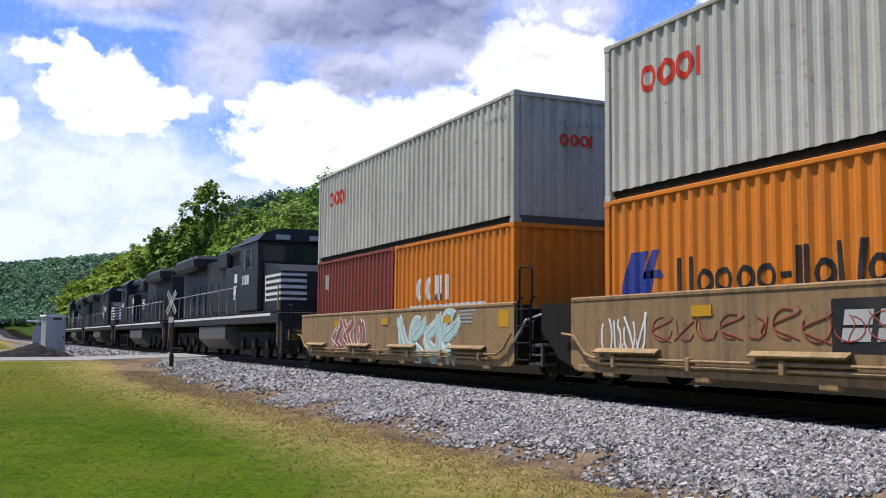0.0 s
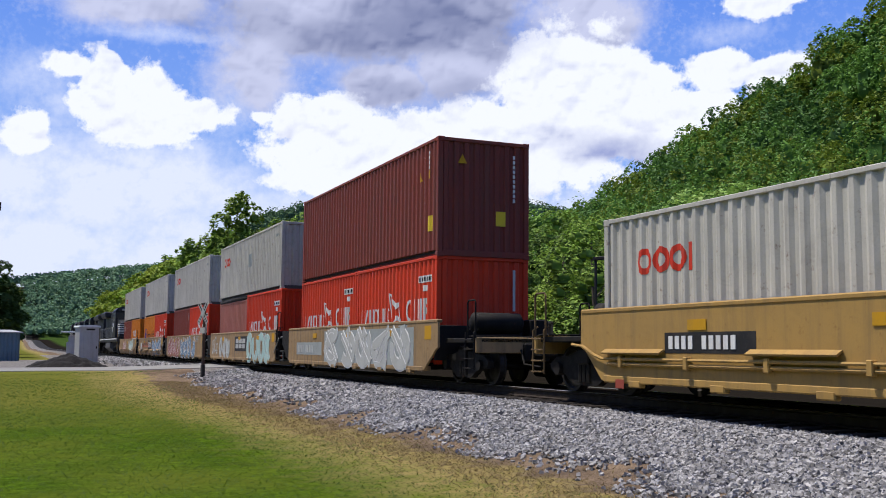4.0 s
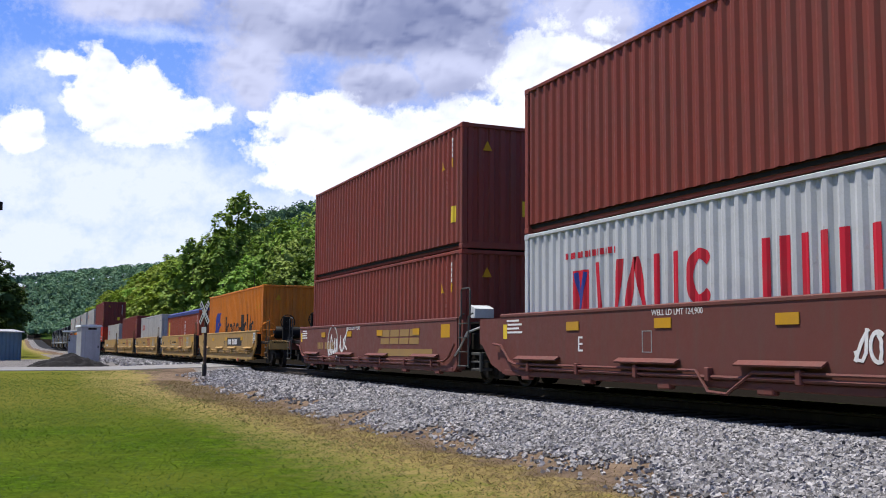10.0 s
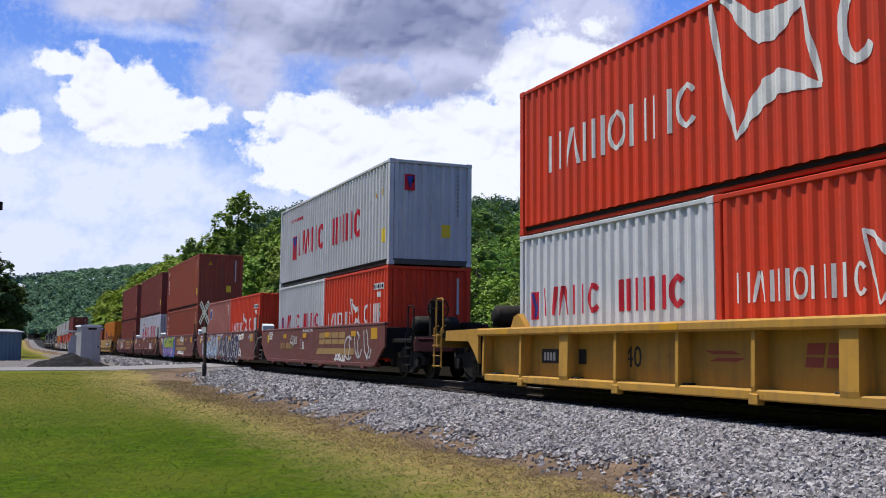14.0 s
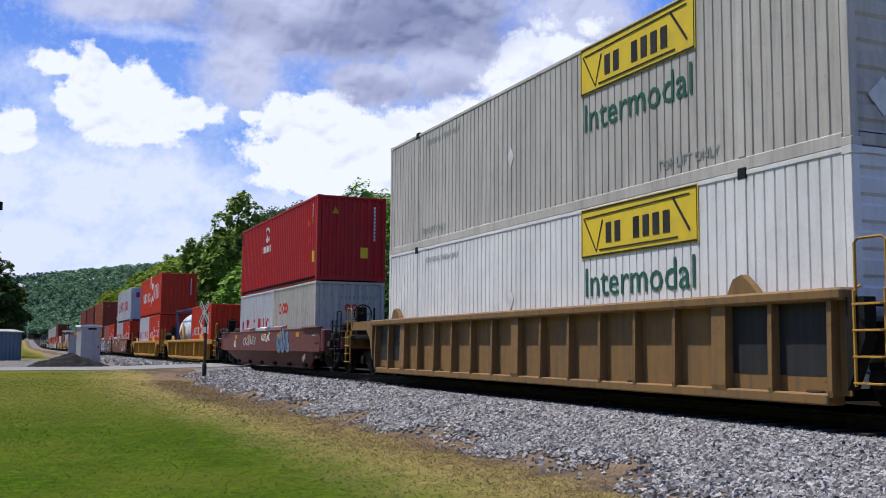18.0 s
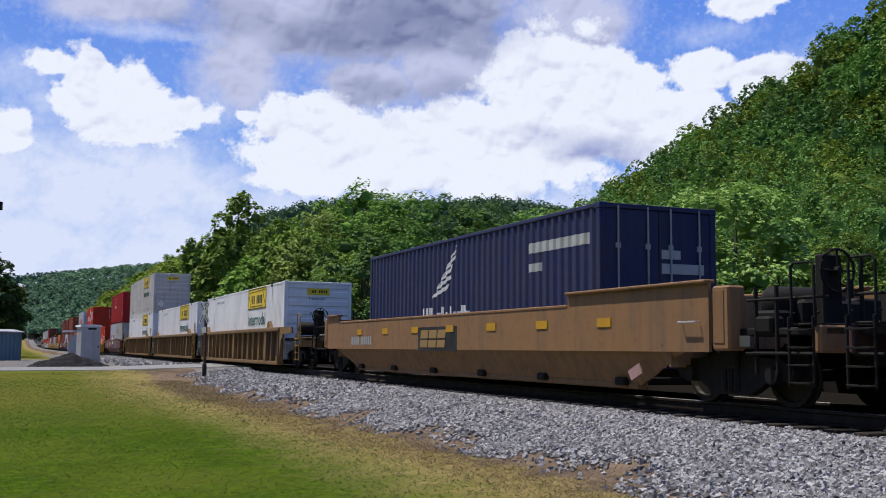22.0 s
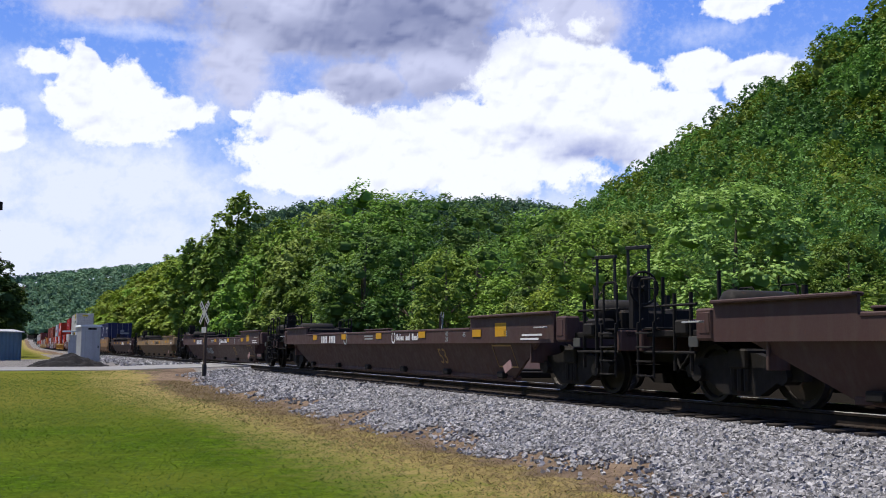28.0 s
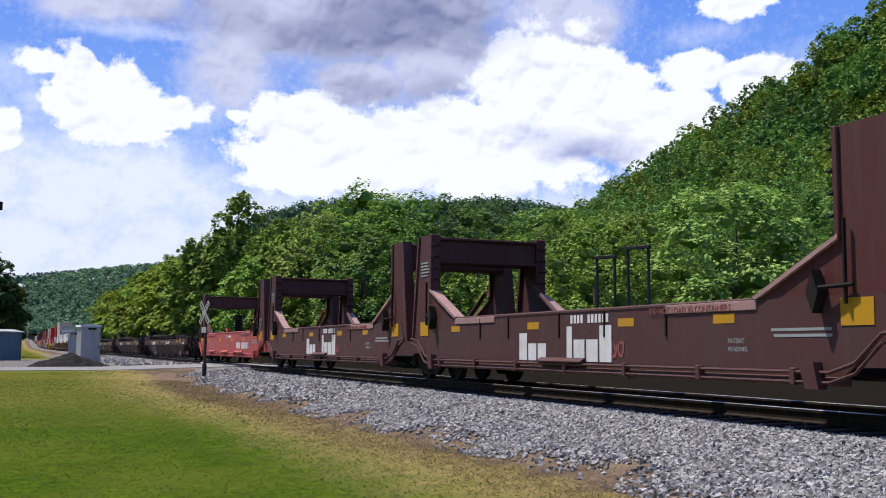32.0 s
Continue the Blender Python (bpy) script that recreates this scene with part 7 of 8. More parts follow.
# ---------------------------------------------------------------- the train: locomotives
def loco(S, turned, label, worn=False):
    """A black six-axle road locomotive; its cab looks to the rear when turned."""
    L = 22.3
    e = tagged(new("locomotive"), label, "locomotive", "black locomotives")
    MOVING.append((e, S, 0.0))
    f = (lambda y: -L - y) if turned else (lambda y: y)      # y = 0 at the cab's end, -L at the other
    def bx(n, x0, x1, y0, y1, z0, z1, m=M_BLACK, c=0.03, lab=""):
        return part(n, Shape().box(x0, x1, f(y0), f(y1), z0, z1, c), m, e, lab)
    bx("frame_sill", -1.5, 1.5, -0.6, -L + 0.6, 1.25, 1.6)
    for s in (-1, 1):
        bx("sill_stripe", s * 1.5, s * 1.512, -1.6, -L + 1.6, 1.49, 1.58, D_WHITE, 0.0, "white stripe")
    bx("walkway", -1.52, 1.52, -0.7, -L + 0.7, 1.6, 1.66, M_DARK, 0.01)
    hood = bx("long_hood", -0.92, 0.92, -6.4, -L + 1.6, 1.66, 4.1)
    for q in range(9):
        part("hood_door", Shape().box(-0.95, -0.91, f(-7.0 - q * 1.35), f(-8.1 - q * 1.35), 1.8, 3.1, 0.012), M_BLACK, hood)
    cab = bx("cab", -1.45, 1.45, -3.6, -6.4, 1.66, 4.25, M_BLACK, 0.08)
    part("cab_roof", Shape().prism([(-1.5, 4.2), (1.5, 4.2), (1.25, 4.5), (0.6, 4.65), (-0.6, 4.65), (-1.25, 4.5)], "y", f(-3.45), f(-6.5)), M_BLACK, e)
    for s in (-1, 1):
        w = part("side_window", Shape().box(s * 1.44, s * 1.462, f(-4.6), f(-5.5), 3.3, 3.95, 0.01), M_DARKGLASS, cab)
        part("window_frame", Shape().box(s * 1.452, s * 1.475, f(-4.55), f(-4.62), 3.25, 4.0).box(s * 1.452, s * 1.475, f(-5.48), f(-5.55), 3.25, 4.0), M_GALV, w)
    for a, b in ((-1.3, -0.12), (0.12, 1.3)):
        part("windscreen", Shape().box(a, b, f(-3.57), f(-3.62), 3.45, 4.05, 0.01), M_DARKGLASS, cab)
    for q in (-0.62, 0.62):
        part("number_board", Shape().box(q - 0.26, q + 0.26, f(-3.4), f(-3.5), 4.24, 4.42, 0.01), D_SILVER, cab)
    part("nose", Shape().prism([(f(-1.3), 1.66), (f(-1.3), 3.0), (f(-1.7), 3.2), (f(-3.6), 3.4), (f(-3.6), 1.66)], "x", -1.25, 1.25), M_BLACK, e)
    part("nose_band", Shape().box(-1.258, 1.258, f(-1.285), f(-3.3), 2.02, 2.92, 0.0), D_WHITE, e, "white nose band")
    for q in range(4):
        zz = 2.1 + q * 0.21
        part("nose_stripe", Shape().box(-1.263, 1.263, f(-1.28), f(-3.2), zz, zz + 0.1, 0.0), D_BLACK, e)
    part("nose_emblem", Shape().box(-0.35, 0.35, f(-1.27), f(-1.29), 2.0, 3.0), M_BLACK, e)
    bx("radiator_wing", -1.5, 1.5, -L + 2.0, -L + 7.2, 3.85, 4.5, M_BLACK, 0.15)
    bx("blower_housing", -1.35, -0.92, -6.5, -9.3, 1.66, 3.5)
    bx("exhaust_stack", -0.5, 0.5, -12.2, -13.6, 4.1, 4.42)
    bx("dynamic_brake", -1.1, 1.1, -6.6, -9.8, 4.05, 4.5, M_BLACK, 0.12)
    bx("air_filter_box", -1.15, 1.15, -9.9, -11.8, 3.6, 4.35, M_BLACK, 0.1)
    part("fuel_tank", Shape().prism([(-1.45, 1.2), (1.45, 1.2), (1.45, 0.7), (1.0, 0.28), (-1.0, 0.28), (-1.45, 0.7)], "y", f(-8.6), f(-13.8)), M_TANKGREY, e, "dusty dark grey fuel tank")
    for s in (-1, 1):
        part("air_tank", Shape().tube([(s * 1.25, f(-8.7), 1.1), (s * 1.25, f(-13.4), 1.1)], 0.17, 10), M_DARK, e)
        part("hand_rail", Shape().tube([(s * 1.47, f(-6.6), 2.65), (s * 1.47, f(-L + 1.2), 2.65)], 0.02, 5), M_GALV, e)
        for q in range(10):
            yy = f(-6.8 - q * 1.5)
            part("rail_post", Shape().tube([(s * 1.47, yy, 1.6), (s * 1.47, yy, 2.65)], 0.018, 5), M_GALV, e)
        for yy in (-0.8, -L + 0.8):
            part("step_rail", Shape().tube([(s * 1.47, f(yy), 0.6), (s * 1.47, f(yy), 2.5)], 0.025, 5), M_YELLOW, e)
            part("step_well", Shape().box(s * 1.1, s * 1.46, f(yy) - 0.25, f(yy) + 0.25, 0.45, 1.3, 0.02), M_DARK, e)
    for yc in (-4.6, -L + 4.6):
        for s in (-1, 1):
            part("truck_frame", Shape().prism([(f(yc) - 2.5, 0.95), (f(yc) + 2.5, 0.95), (f(yc) + 2.4, 0.6), (f(yc) + 1.6, 0.45), (f(yc) - 1.6, 0.45), (f(yc) - 2.4, 0.6)], "x", s * 1.0, s * 1.2), M_DARK, e)
        for dy in (-1.8, 0.0, 1.8):
            for s in (-1, 1):
                part("wheel", Shape().tube([(s * 0.68, f(yc) + dy, 0.51), (s * 0.82, f(yc) + dy, 0.51)], 0.51, 20), M_WHEEL, e)
            part("axle_box", Shape().box(-1.3, -1.18, f(yc) + dy - 0.2, f(yc) + dy + 0.2, 0.35, 0.75, 0.03), M_DARK, e)
    for yy, d in ((0.0, 1), (-L, -1)):
        part("pilot", Shape().prism([(-1.45, 0.25), (1.45, 0.25), (1.45, 1.3), (-1.45, 1.3)], "y", f(yy - d * 0.35), f(yy - d * 0.6)), M_BLACK, e)
        part("coupler", Shape().box(-0.2, 0.2, f(yy + d * 0.25), f(yy - d * 0.5), 0.62, 0.95, 0.05), M_DARK, e)
    g = Flat().marks("uidd", 0.34, 0.6, 0.3)
    mark(g, on_side(f(-4.2) if not turned else f(-5.9), 2.7, -1.462), D_WHITE, e, "number_bars")
    emb = Flat()
    for q in range(4):
        emb.rect(0, q * 0.17, 0.9, q * 0.17 + 0.09)
    mark(emb, on_side(f(-10.2), 2.5, -0.955), D_WHITE, e, "stripe_emblem", "white striped emblem")
    mark(Flat().rect(0, 0, 0.5, 0.55).rect(0.1, 0.65, 0.55, 1.0), on_side(f(-8.6) - (0.9 if turned else 0), 2.2, -1.36), D_WHITE, e, "white_emblem")
    if worn:
        mark(Flat().poly([(0, 0), (1.7, 0.1), (1.6, 1.5), (0.3, 1.6)]), on_side(f(-9.6) + 0.6, 1.9, -0.953), M_RAIL, e, "burnt_patch", "rust-burnt patch")
    return e


loco(53.8, True, "black locomotive with white nose stripes, cab facing the wagons", True)
loco(76.4, False, "black locomotive with white side emblem and handrails")
loco(99.0, True, "black locomotive coupled in the middle of the set")
loco(121.6, False, "black leading locomotive seen far along the track")

# ---------------------------------------------------------------- the train: tan five-unit car with double stacks
TANCAR = "tan well cars under grey boxes"
Z1, Z2 = 0.4, 3.0
tan = []
for k in range(5):
    S = 29.5 - 15.25 * k
    tan.append(tub(S, 13.3 if k < 4 else 13.5, M_TAN, "dusty tan container well car covered in graffiti", TANCAR, front="joint" if k else "end", rear="joint" if k < 4 else "end",
                   pipe=(k == 0 or k == 1), panel=M_DARK, front_cut=0.0 if k else 0.6, rear_cut=0.0 if k < 4 else 0.7))
for k, car in enumerate(tan):
    ad_stripes(car, 13.3)
    if k < 4:
        hoses(car, -13.4)
    mark(Flat().rect(0, 0, 0.4, 0.32), on_side(-12.7, 0.98, -HW), D_YELLOW, car, "yellow_panel")
    fine_print(car, 10.9, 1.3, 4, 0.9, D_GREY, seed=k)
for k in range(4):
    grey_box(28.9 - 15.25 * k, 2.95, 2.591, patch=(k == 3))
maroon_box(-32.1, 2.95, big=True)
c = container("dark maroon corrugated twenty-foot container", 28.9, Z1, M_MAROON, L=6.058, H=2.591)
mark(Flat().rect(0, 0, 0.28, 0.42), on_side(-0.7, 1.75, -1.215), D_SILVER, c, "small_sign")
c = container("orange corrugated twenty-foot container with white bars", 22.76, Z1, M_ORANGE, L=6.058, H=2.591)
mark(Flat().marks("ccui", 0.55, 0.62, 0.35, 0.0, 0.0, 0.24), on_side(-1.35, 1.2, -1.215), D_WHITE, c, "word_bars", "white word bars")
mark(Flat().rect(0, 0, 3.9, 0.06), on_side(-0.9, 1.05, -1.215), D_WHITE, c, "underline")
c = container("orange corrugated twenty-foot container with blue sign", 13.67, Z1, M_ORANGE, L=6.058, H=2.591)
mark(Flat().poly([(0, 0), (0.5, 0), (0.75, 0.72), (0.28, 0.72)]).poly([(0.5, 0.02), (0.75, 0.02), (1.02, 0.72), (0.8, 0.72)]).poly([(0.62, 0.3), (1.1, 0.3), (1.02, 0.42), (0.66, 0.42)]), on_side(-0.4, 0.98, -1.215), D_BLUE, c, "blue_logo", "blue slanted sign")
mark(Flat().marks("2eeee-iieve", 0.54, 0.66, 0.1, 0, 0, 0.17), on_side(-1.85, 1.0, -1.215), D_BLACK, c, "word_bars")
red_box20(7.55, Z1)
maroon20 = container("maroon corrugated twenty-foot container with white number columns", -1.8, Z1, M_MAROON, L=6.058, H=2.591)
small_plates(maroon20, 6.058, 2.591)
red_box20(-7.9, Z1)
c = container("faded red open-top twenty-foot container with a rolled tarpaulin", -17.05, Z1, M_FADEDRED, L=6.058, H=2.438)
part("rolled_tarpaulin", Shape().tube([(-1.16, -0.1, 2.47), (-1.17, -3.0, 2.5), (-1.16, -5.9, 2.47)], [0.08, 0.1, 0.08], 10), M_DARK, c, "dark rolled tarpaulin along the top", smooth=True)
red_box20(-23.15, Z1)
red_box20(-32.1, Z1)
red_box20(-38.2, Z1)
# graffiti on the tan cars
bubbles(11, 2.6, 0.95, 3, on_side(-2.9, 0.4, -HW), D_PINKISH, D_WHITE, tan[0])
bubbles(12, 3.4, 1.05, 4, on_side(-7.6, 0.3, -HW), D_TEAL, D_WHITE, tan[0])
scrawl(13, 1.2, 0.9, 4, on_side(-0.9, 0.4, -HW), D_WHITE, tan[1], 0.04)
scrawl(14, 4.4, 0.5, 9, on_side(-2.2, 0.7, -HW), D_MAROON, tan[1], 0.014)
mark(Flat().rect(0, 0, 1.9, 0.62), on_side(-5.6, 0.62, -HW), D_BLACK, tan[1], "black_panel")
mark(Flat().marks("bbb", 0.36, 1.15, 0.25, bar=0.3), on_side(-5.74, 0.75, -HW - 0.005), D_SILVER, tan[1], "word_bars")
bubbles(15, 4.6, 1.0, 5, on_side(-7.9, 0.3, -HW), D_SKY, D_WHITE, tan[1])
bubbles(16, 4.6, 1.12, 5, on_side(-0.6, 0.24, -HW), D_PINKISH, D_WHITE, tan[2], 0.07)
bubbles(17, 5.2, 1.12, 4, on_side(-5.6, 0.24, -HW), D_SKY, D_WHITE, tan[2], 0.07)
scrawl(18, 1.4, 0.9, 4, on_side(-0.5, 0.4, -HW), D_SILVER, tan[3], 0.05)
bubbles(19, 2.4, 0.9, 3, on_side(-2.3, 0.35, -HW), D_SILVER, D_GREY, tan[3])
mark(Flat().rect(0, 0, 2.6, 0.62), on_side(-5.9, 0.62, -HW), D_BLACK, tan[3], "black_panel")
mark(Flat().marks("bbb", 0.4, 1.35, 0.32, bar=0.3), on_side(-6.1, 0.74, -HW - 0.005), D_SILVER, tan[3], "word_bars")
bubbles(20, 4.2, 1.15, 4, on_side(-8.3, 0.22, -HW), D_TEAL, D_SILVER, tan[3], 0.05)
mark(Flat().rect(0, 0, 3.0, 0.4), on_side(-1.1, 0.55, -HW), D_GREY, tan[4], "number_panel")
number_row(tan[4], 1.3, 0.62, 10, 0.24, D_SILVER, x=-HW - 0.005)
mark(Flat().rect(0, 0, 7.6, 0.98), on_side(-4.4, 0.3, -HW), D_GREY, tan[4], "spray_ground")
bubbles(21, 7.4, 1.1, 5, on_side(-4.5, 0.28, -HW - 0.006), D_SILVER, D_WHITE, tan[4], 0.05)

# ---------------------------------------------------------------- yellow five-unit car
YEL = "yellow well cars with single containers"
yel = []
for k, ch in enumerate("BEDCA"):
    S = -51.3 - 15.33 * k
    car = tub(S, 12.7, M_YELLOW, "yellow ochre container well car with foot plates", YEL, front="joint" if k else "end", rear="joint" if k < 4 else "end", panel=D_BLACK if k in (1, 2, 3) else M_YELLOW,
              rails=M_LOWTAN, vee=(k == 1), wheel=(k == 4), front_cut=0.0 if k else 0.5, rear_cut=0.0 if k < 4 else 0.6, lo=0.62)
    yel.append(car)
    if 0 < k:
        words("40", 0.3, on_side(-0.55 if k < 4 else -0.3, 0.86, -HW), D_BLACK, car)
    if 0 < k < 4:
        words(ch, 0.3, on_side(-3.8, 0.9, -HW), D_BLACK, car)
        words("LD LMT 123,200 PER UNIT", 0.1, on_side(-4.55, 0.98, -HW), D_BLACK, car)
        fine_print(car, 4.6, 0.88, 1, 1.4, D_GREY, seed=k)
        words("125 T", 0.3, lambda a, b, d: (-HW + 0.012 - d, 0.92 - a, 0.98 + b), D_WHITE, car)
        f = Flat().marks("ppa", 0.55, 1.0, 0.14, 0, 0.06, 0.18)
        mark(f, on_side(-7.2, 0.72, -HW), D_MAROON, car, "red_brand_bars", "oxide red brand bars")
        fine_print(car, 10.1, 1.28, 7, 0.95, D_GREY, seed=k + 9)
    ad_stripes(car, 12.7, 1.05, 3)
    mark(Flat().rect(0, 0, 0.45, 0.27), on_side(-11.9, 1.0, -HW), D_YELLOW, car, "yellow_panel")
    for a in (0.5, 8.6):
        mark(Flat().rect(0, 0, 0.24, 0.14), on_side(-a - 0.6, 0.16, -HW - 0.025), D_MAROON, car, "load_plate")
mark(Flat().rect(0, 0, 2.0, 0.3), on_side(-2.4, 0.72, -HW), D_BLACK, yel[0], "number_panel")
number_row(yel[0], 2.5, 0.78, 10, 0.19, D_WHITE, x=-HW - 0.005)
mark(Flat().rect(0, 0, 3.1, 0.35), on_side(-6.8, 0.82, -HW), D_BLACK, yel[4], "number_panel")
number_row(yel[4], 6.95, 0.88, 11, 0.23, D_WHITE, x=-HW - 0.005)
words("B", 0.24, on_side(-6.0, 0.8, -HW), D_BLACK, yel[4])
mark(Flat().rect(0, 0, 0.42, 0.42), on_side(-12.15, 0.92, -HW - 0.01), D_WHITE, yel[4], "list_plate")
mark(Flat().rect(0.04, 0.04, 0.19, 0.18).rect(0.23, 0.04, 0.38, 0.18).rect(0.04, 0.22, 0.19, 0.38).rect(0.23, 0.22, 0.38, 0.38), on_side(-12.15, 0.92, -HW - 0.016), D_GREY, yel[4], "list_bars")
part("brake_handwheel", Shape().tube([(0.3 * math.cos(t), 0, 0.3 * math.sin(t)) for t in [2 * math.pi * q / 16 for q in range(17)]], 0.03, 6).tube([(-0.3, 0, 0), (0.3, 0, 0)], 0.02, 5).tube([(0, 0, -0.3), (0, 0, 0.3)], 0.02, 5), M_ORANGE, yel[4], "orange brake wheel", at=(-1.15, -13.3, 1.45))
grey_box(-51.6, 0.36, 2.591)
maroon_box(-67.14, 0.4, big=False)
grey_box(-82.48, 0.4, 2.591)
for q, S in enumerate((-97.68, -103.78)):
    c = container("brown open-top container under a blue tarpaulin", S, 0.4, M_BROWN, L=6.058, H=2.35, roof=M_TARP)
    part("tarpaulin", Shape().prism([(-1.235, 2.2), (-1.245, 2.36), (-0.9, 2.5), (0.9, 2.5), (1.245, 2.36), (1.235, 2.2), (1.15, 2.34), (-1.15, 2.34)], "y", -0.05, -6.0), M_TARP, c, "dark blue tarpaulin cover")
    if q == 0:
        mark(Flat().rect(0, 0, 0.55, 1.35), on_side(-0.45, 0.55, -1.215), D_SIGNYELLOW, c, "yellow_panel", "yellow upright panel")
        mark(Flat().rect(0.18, 0.62, 0.36, 0.72).rect(0.18, 0.78, 0.36, 0.88).rect(0.18, 0.94, 0.36, 1.04).rect(0.18, 1.1, 0.36, 1.2).rect(0.08, 0.12, 0.46, 0.4), on_side(-0.45, 0.55, -1.22), D_BLUE, c, "word_bars")
    else:
        mark(Flat().rect(0, 0, 0.3, 0.07).rect(0.1, 0.07, 0.18, 0.28).rect(0, 0.34, 0.3, 0.42).rect(0, 0.48, 0.3, 0.72).rect(0, 0.8, 0.3, 0.9), on_side(-1.0, 0.95, -1.215), D_WHITE, c, "word_bars")
        small_plates(c, 6.058, 2.35)
c = container("orange corrugated forty-foot container with blue sign and dark bars", -113.0, 0.4, M_ORANGE)
mark(Flat().poly([(0, 0), (0.7, 0), (1.1, 1.1), (0.42, 1.1)]).poly([(0.72, 0.02), (1.06, 0.02), (1.5, 1.1), (1.16, 1.1)]).poly([(0.92, 0.46), (1.72, 0.46), (1.56, 0.62), (0.98, 0.62)]), on_side(-1.6, 0.9, -1.215), D_BLUE, c, "blue_logo", "blue slanted sign")
mark(Flat().marks("2eeee-iievei", 0.92, 0.66, 0.11, 0, 0, 0.18), on_side(-3.95, 0.86, -1.215), D_BLACK, c, "word_bars", "dark word bars")
warning(c, 12.192, 2.896, big=False)

# ---------------------------------------------------------------- oxide brown five-unit car
OX = "oxide brown well cars with graffiti"
ox = []
for k in range(5):
    S = -132.1 - 15.33 * k
    ox.append(tub(S, 13.2 if k < 4 else 13.4, M_BARN, "oxide brown container well car with sprayed graffiti", OX, front="joint" if k else "end", rear="joint" if k < 4 else "end", pipe=k in (0, 1), vee=(k == 1),
                  rails=M_GREYRAIL if k < 4 else M_DARK, wheel=(k in (0, 4)), front_cut=0.0 if k else 0.5, rear_cut=0.0 if k < 4 else 0.7))
for k, car in enumerate(ox):
    ad_stripes(car, 13.2, 1.08, 4)
    fine_print(car, 0.3, 1.28, 4, 0.7, D_WHITE, seed=k + 30)
    mark(Flat().rect(0, 0, 0.5, 0.3), on_side(-12.3, 1.0, -HW), D_YELLOW, car, "yellow_panel")
    mark(Flat().rect(0, 0, 0.16, 0.28), on_side(-0.15, 0.95, -HW), D_SIGNYELLOW, car, "list_plate")
    words("WELL LD LMT 124,900", 0.09, on_side(-5.2, 1.27, -HW), D_WHITE, car)
    mark(Flat().stroke([(0, 0), (0.24, 0), (0.24, 0.32), (0, 0.32), (0, 0)], 0.02), on_side(-4.95, 0.72, -HW), D_GREY, car, "list_frame")
    joint = k < 4
    if joint:
        part("white_box", Shape().prism([(-13.35, 1.42), (-13.6, 1.42), (-13.62, 1.62), (-13.35, 1.7)], "x", -1.25, -0.8), M_WHITE, car, "small white box")
        hoses(car, -13.4)
for k in (0, 2, 4):
    if k != 2:
        number_row(ox[k], 2.2, 0.72, 11, 0.2, D_GOLD)
    g = Flat().marks("bbbb", 0.36, 1.75, 0.2, bar=0.3).poly([(-0.3, -0.3), (3.6, -0.3), (3.6, -0.12), (-0.1, -0.12)])
    mark(g, on_side(-7.2 if k else -8.2, 0.86, -HW), D_GOLD, ox[k], "gold_brand_bars", "dull gold brand bars")
words("A", 0.26, on_side(-4.5, 0.72, -HW), D_WHITE, ox[0])
words("E", 0.26, on_side(-3.0, 0.72, -HW), D_WHITE, ox[1])
words("B", 0.26, on_side(-5.2, 0.7, -HW), D_WHITE, ox[4])
mark(Flat().ring(0.55, 0.55, 0.55, 0.6, 0.06, n=20), on_side(-3.3, 0.3, -HW - 0.004), D_SILVER, ox[0], "spray_ring")
scrawl(31, 0.9, 0.75, 4, on_side(-3.4, 0.5, -HW), D_WHITE, ox[0], 0.05)
scrawl(32, 0.7, 0.8, 2, on_side(-4.6, 0.6, -HW), D_WHITE, ox[0], 0.05)
scrawl(33, 1.2, 0.55, 5, on_side(-9.2, 0.55, -HW), D_WHITE, ox[1], 0.05)
bubbles(35, 5.4, 1.1, 5, on_side(-1.2, 0.2, -HW + 0.002), D_CYAN, D_CYAN, ox[2], 0.1)
bubbles(34, 4.6, 1.05, 5, on_side(-1.6, 0.22, -HW - 0.016), D_PURPLE, D_WHITE, ox[2], 0.05)
bubbles(36, 4.6, 0.6, 5, on_side(-1.7, 0.74, -HW - 0.034), D_LIME, D_BLACK, ox[2], 0.05)
scrawl(37, 2.4, 0.26, 11, on_side(-7.7, 0.3, -HW), D_WHITE, ox[2], 0.035)
scrawl(38, 1.15, 0.38, 5, on_side(-8.75, 1.02, -HW - 0.006), D_WHITE, ox[2], 0.035)
scrawl(33, 0.8, 0.5, 3, on_side(-0.7, 0.8, -HW), D_GREY, ox[2], 0.025)
bubbles(39, 4.1, 1.12, 6, on_side(-1.0, 0.26, -HW), D_SKY, D_WHITE, ox[3], 0.07)
bubbles(40, 4.6, 1.16, 5, on_side(-5.5, 0.2, -HW), D_NAVY, D_SILVER, ox[3], 0.09)
scrawl(41, 1.0, 0.34, 4, on_side(-10.05, 1.04, -HW - 0.006), D_WHITE, ox[3], 0.045)
scrawl(43, 0.8, 0.44, 3, on_side(-9.85, 0.34, -HW), D_WHITE, ox[3], 0.04)
scrawl(47, 0.7, 0.2, 4, on_side(-12.0, 1.1, -HW), D_GREY, ox[3], 0.025)
scrawl(44, 2.5, 1.0, 3, on_side(-9.9, 0.3, -HW), D_SILVER, ox[4], 0.055)
scrawl(45, 1.1, 0.3, 5, on_side(-8.9, 0.34, -HW), D_WHITE, ox[4], 0.035)
scrawl(46, 0.9, 0.45, 3, on_side(-3.6, 0.8, -HW - 0.006), D_SILVER, ox[4], 0.03)
maroon_box(-132.73, Z2)
maroon_box(-132.73, Z1, M_MAROON, 2.591, big=False)
maroon_box(-147.95, Z2)
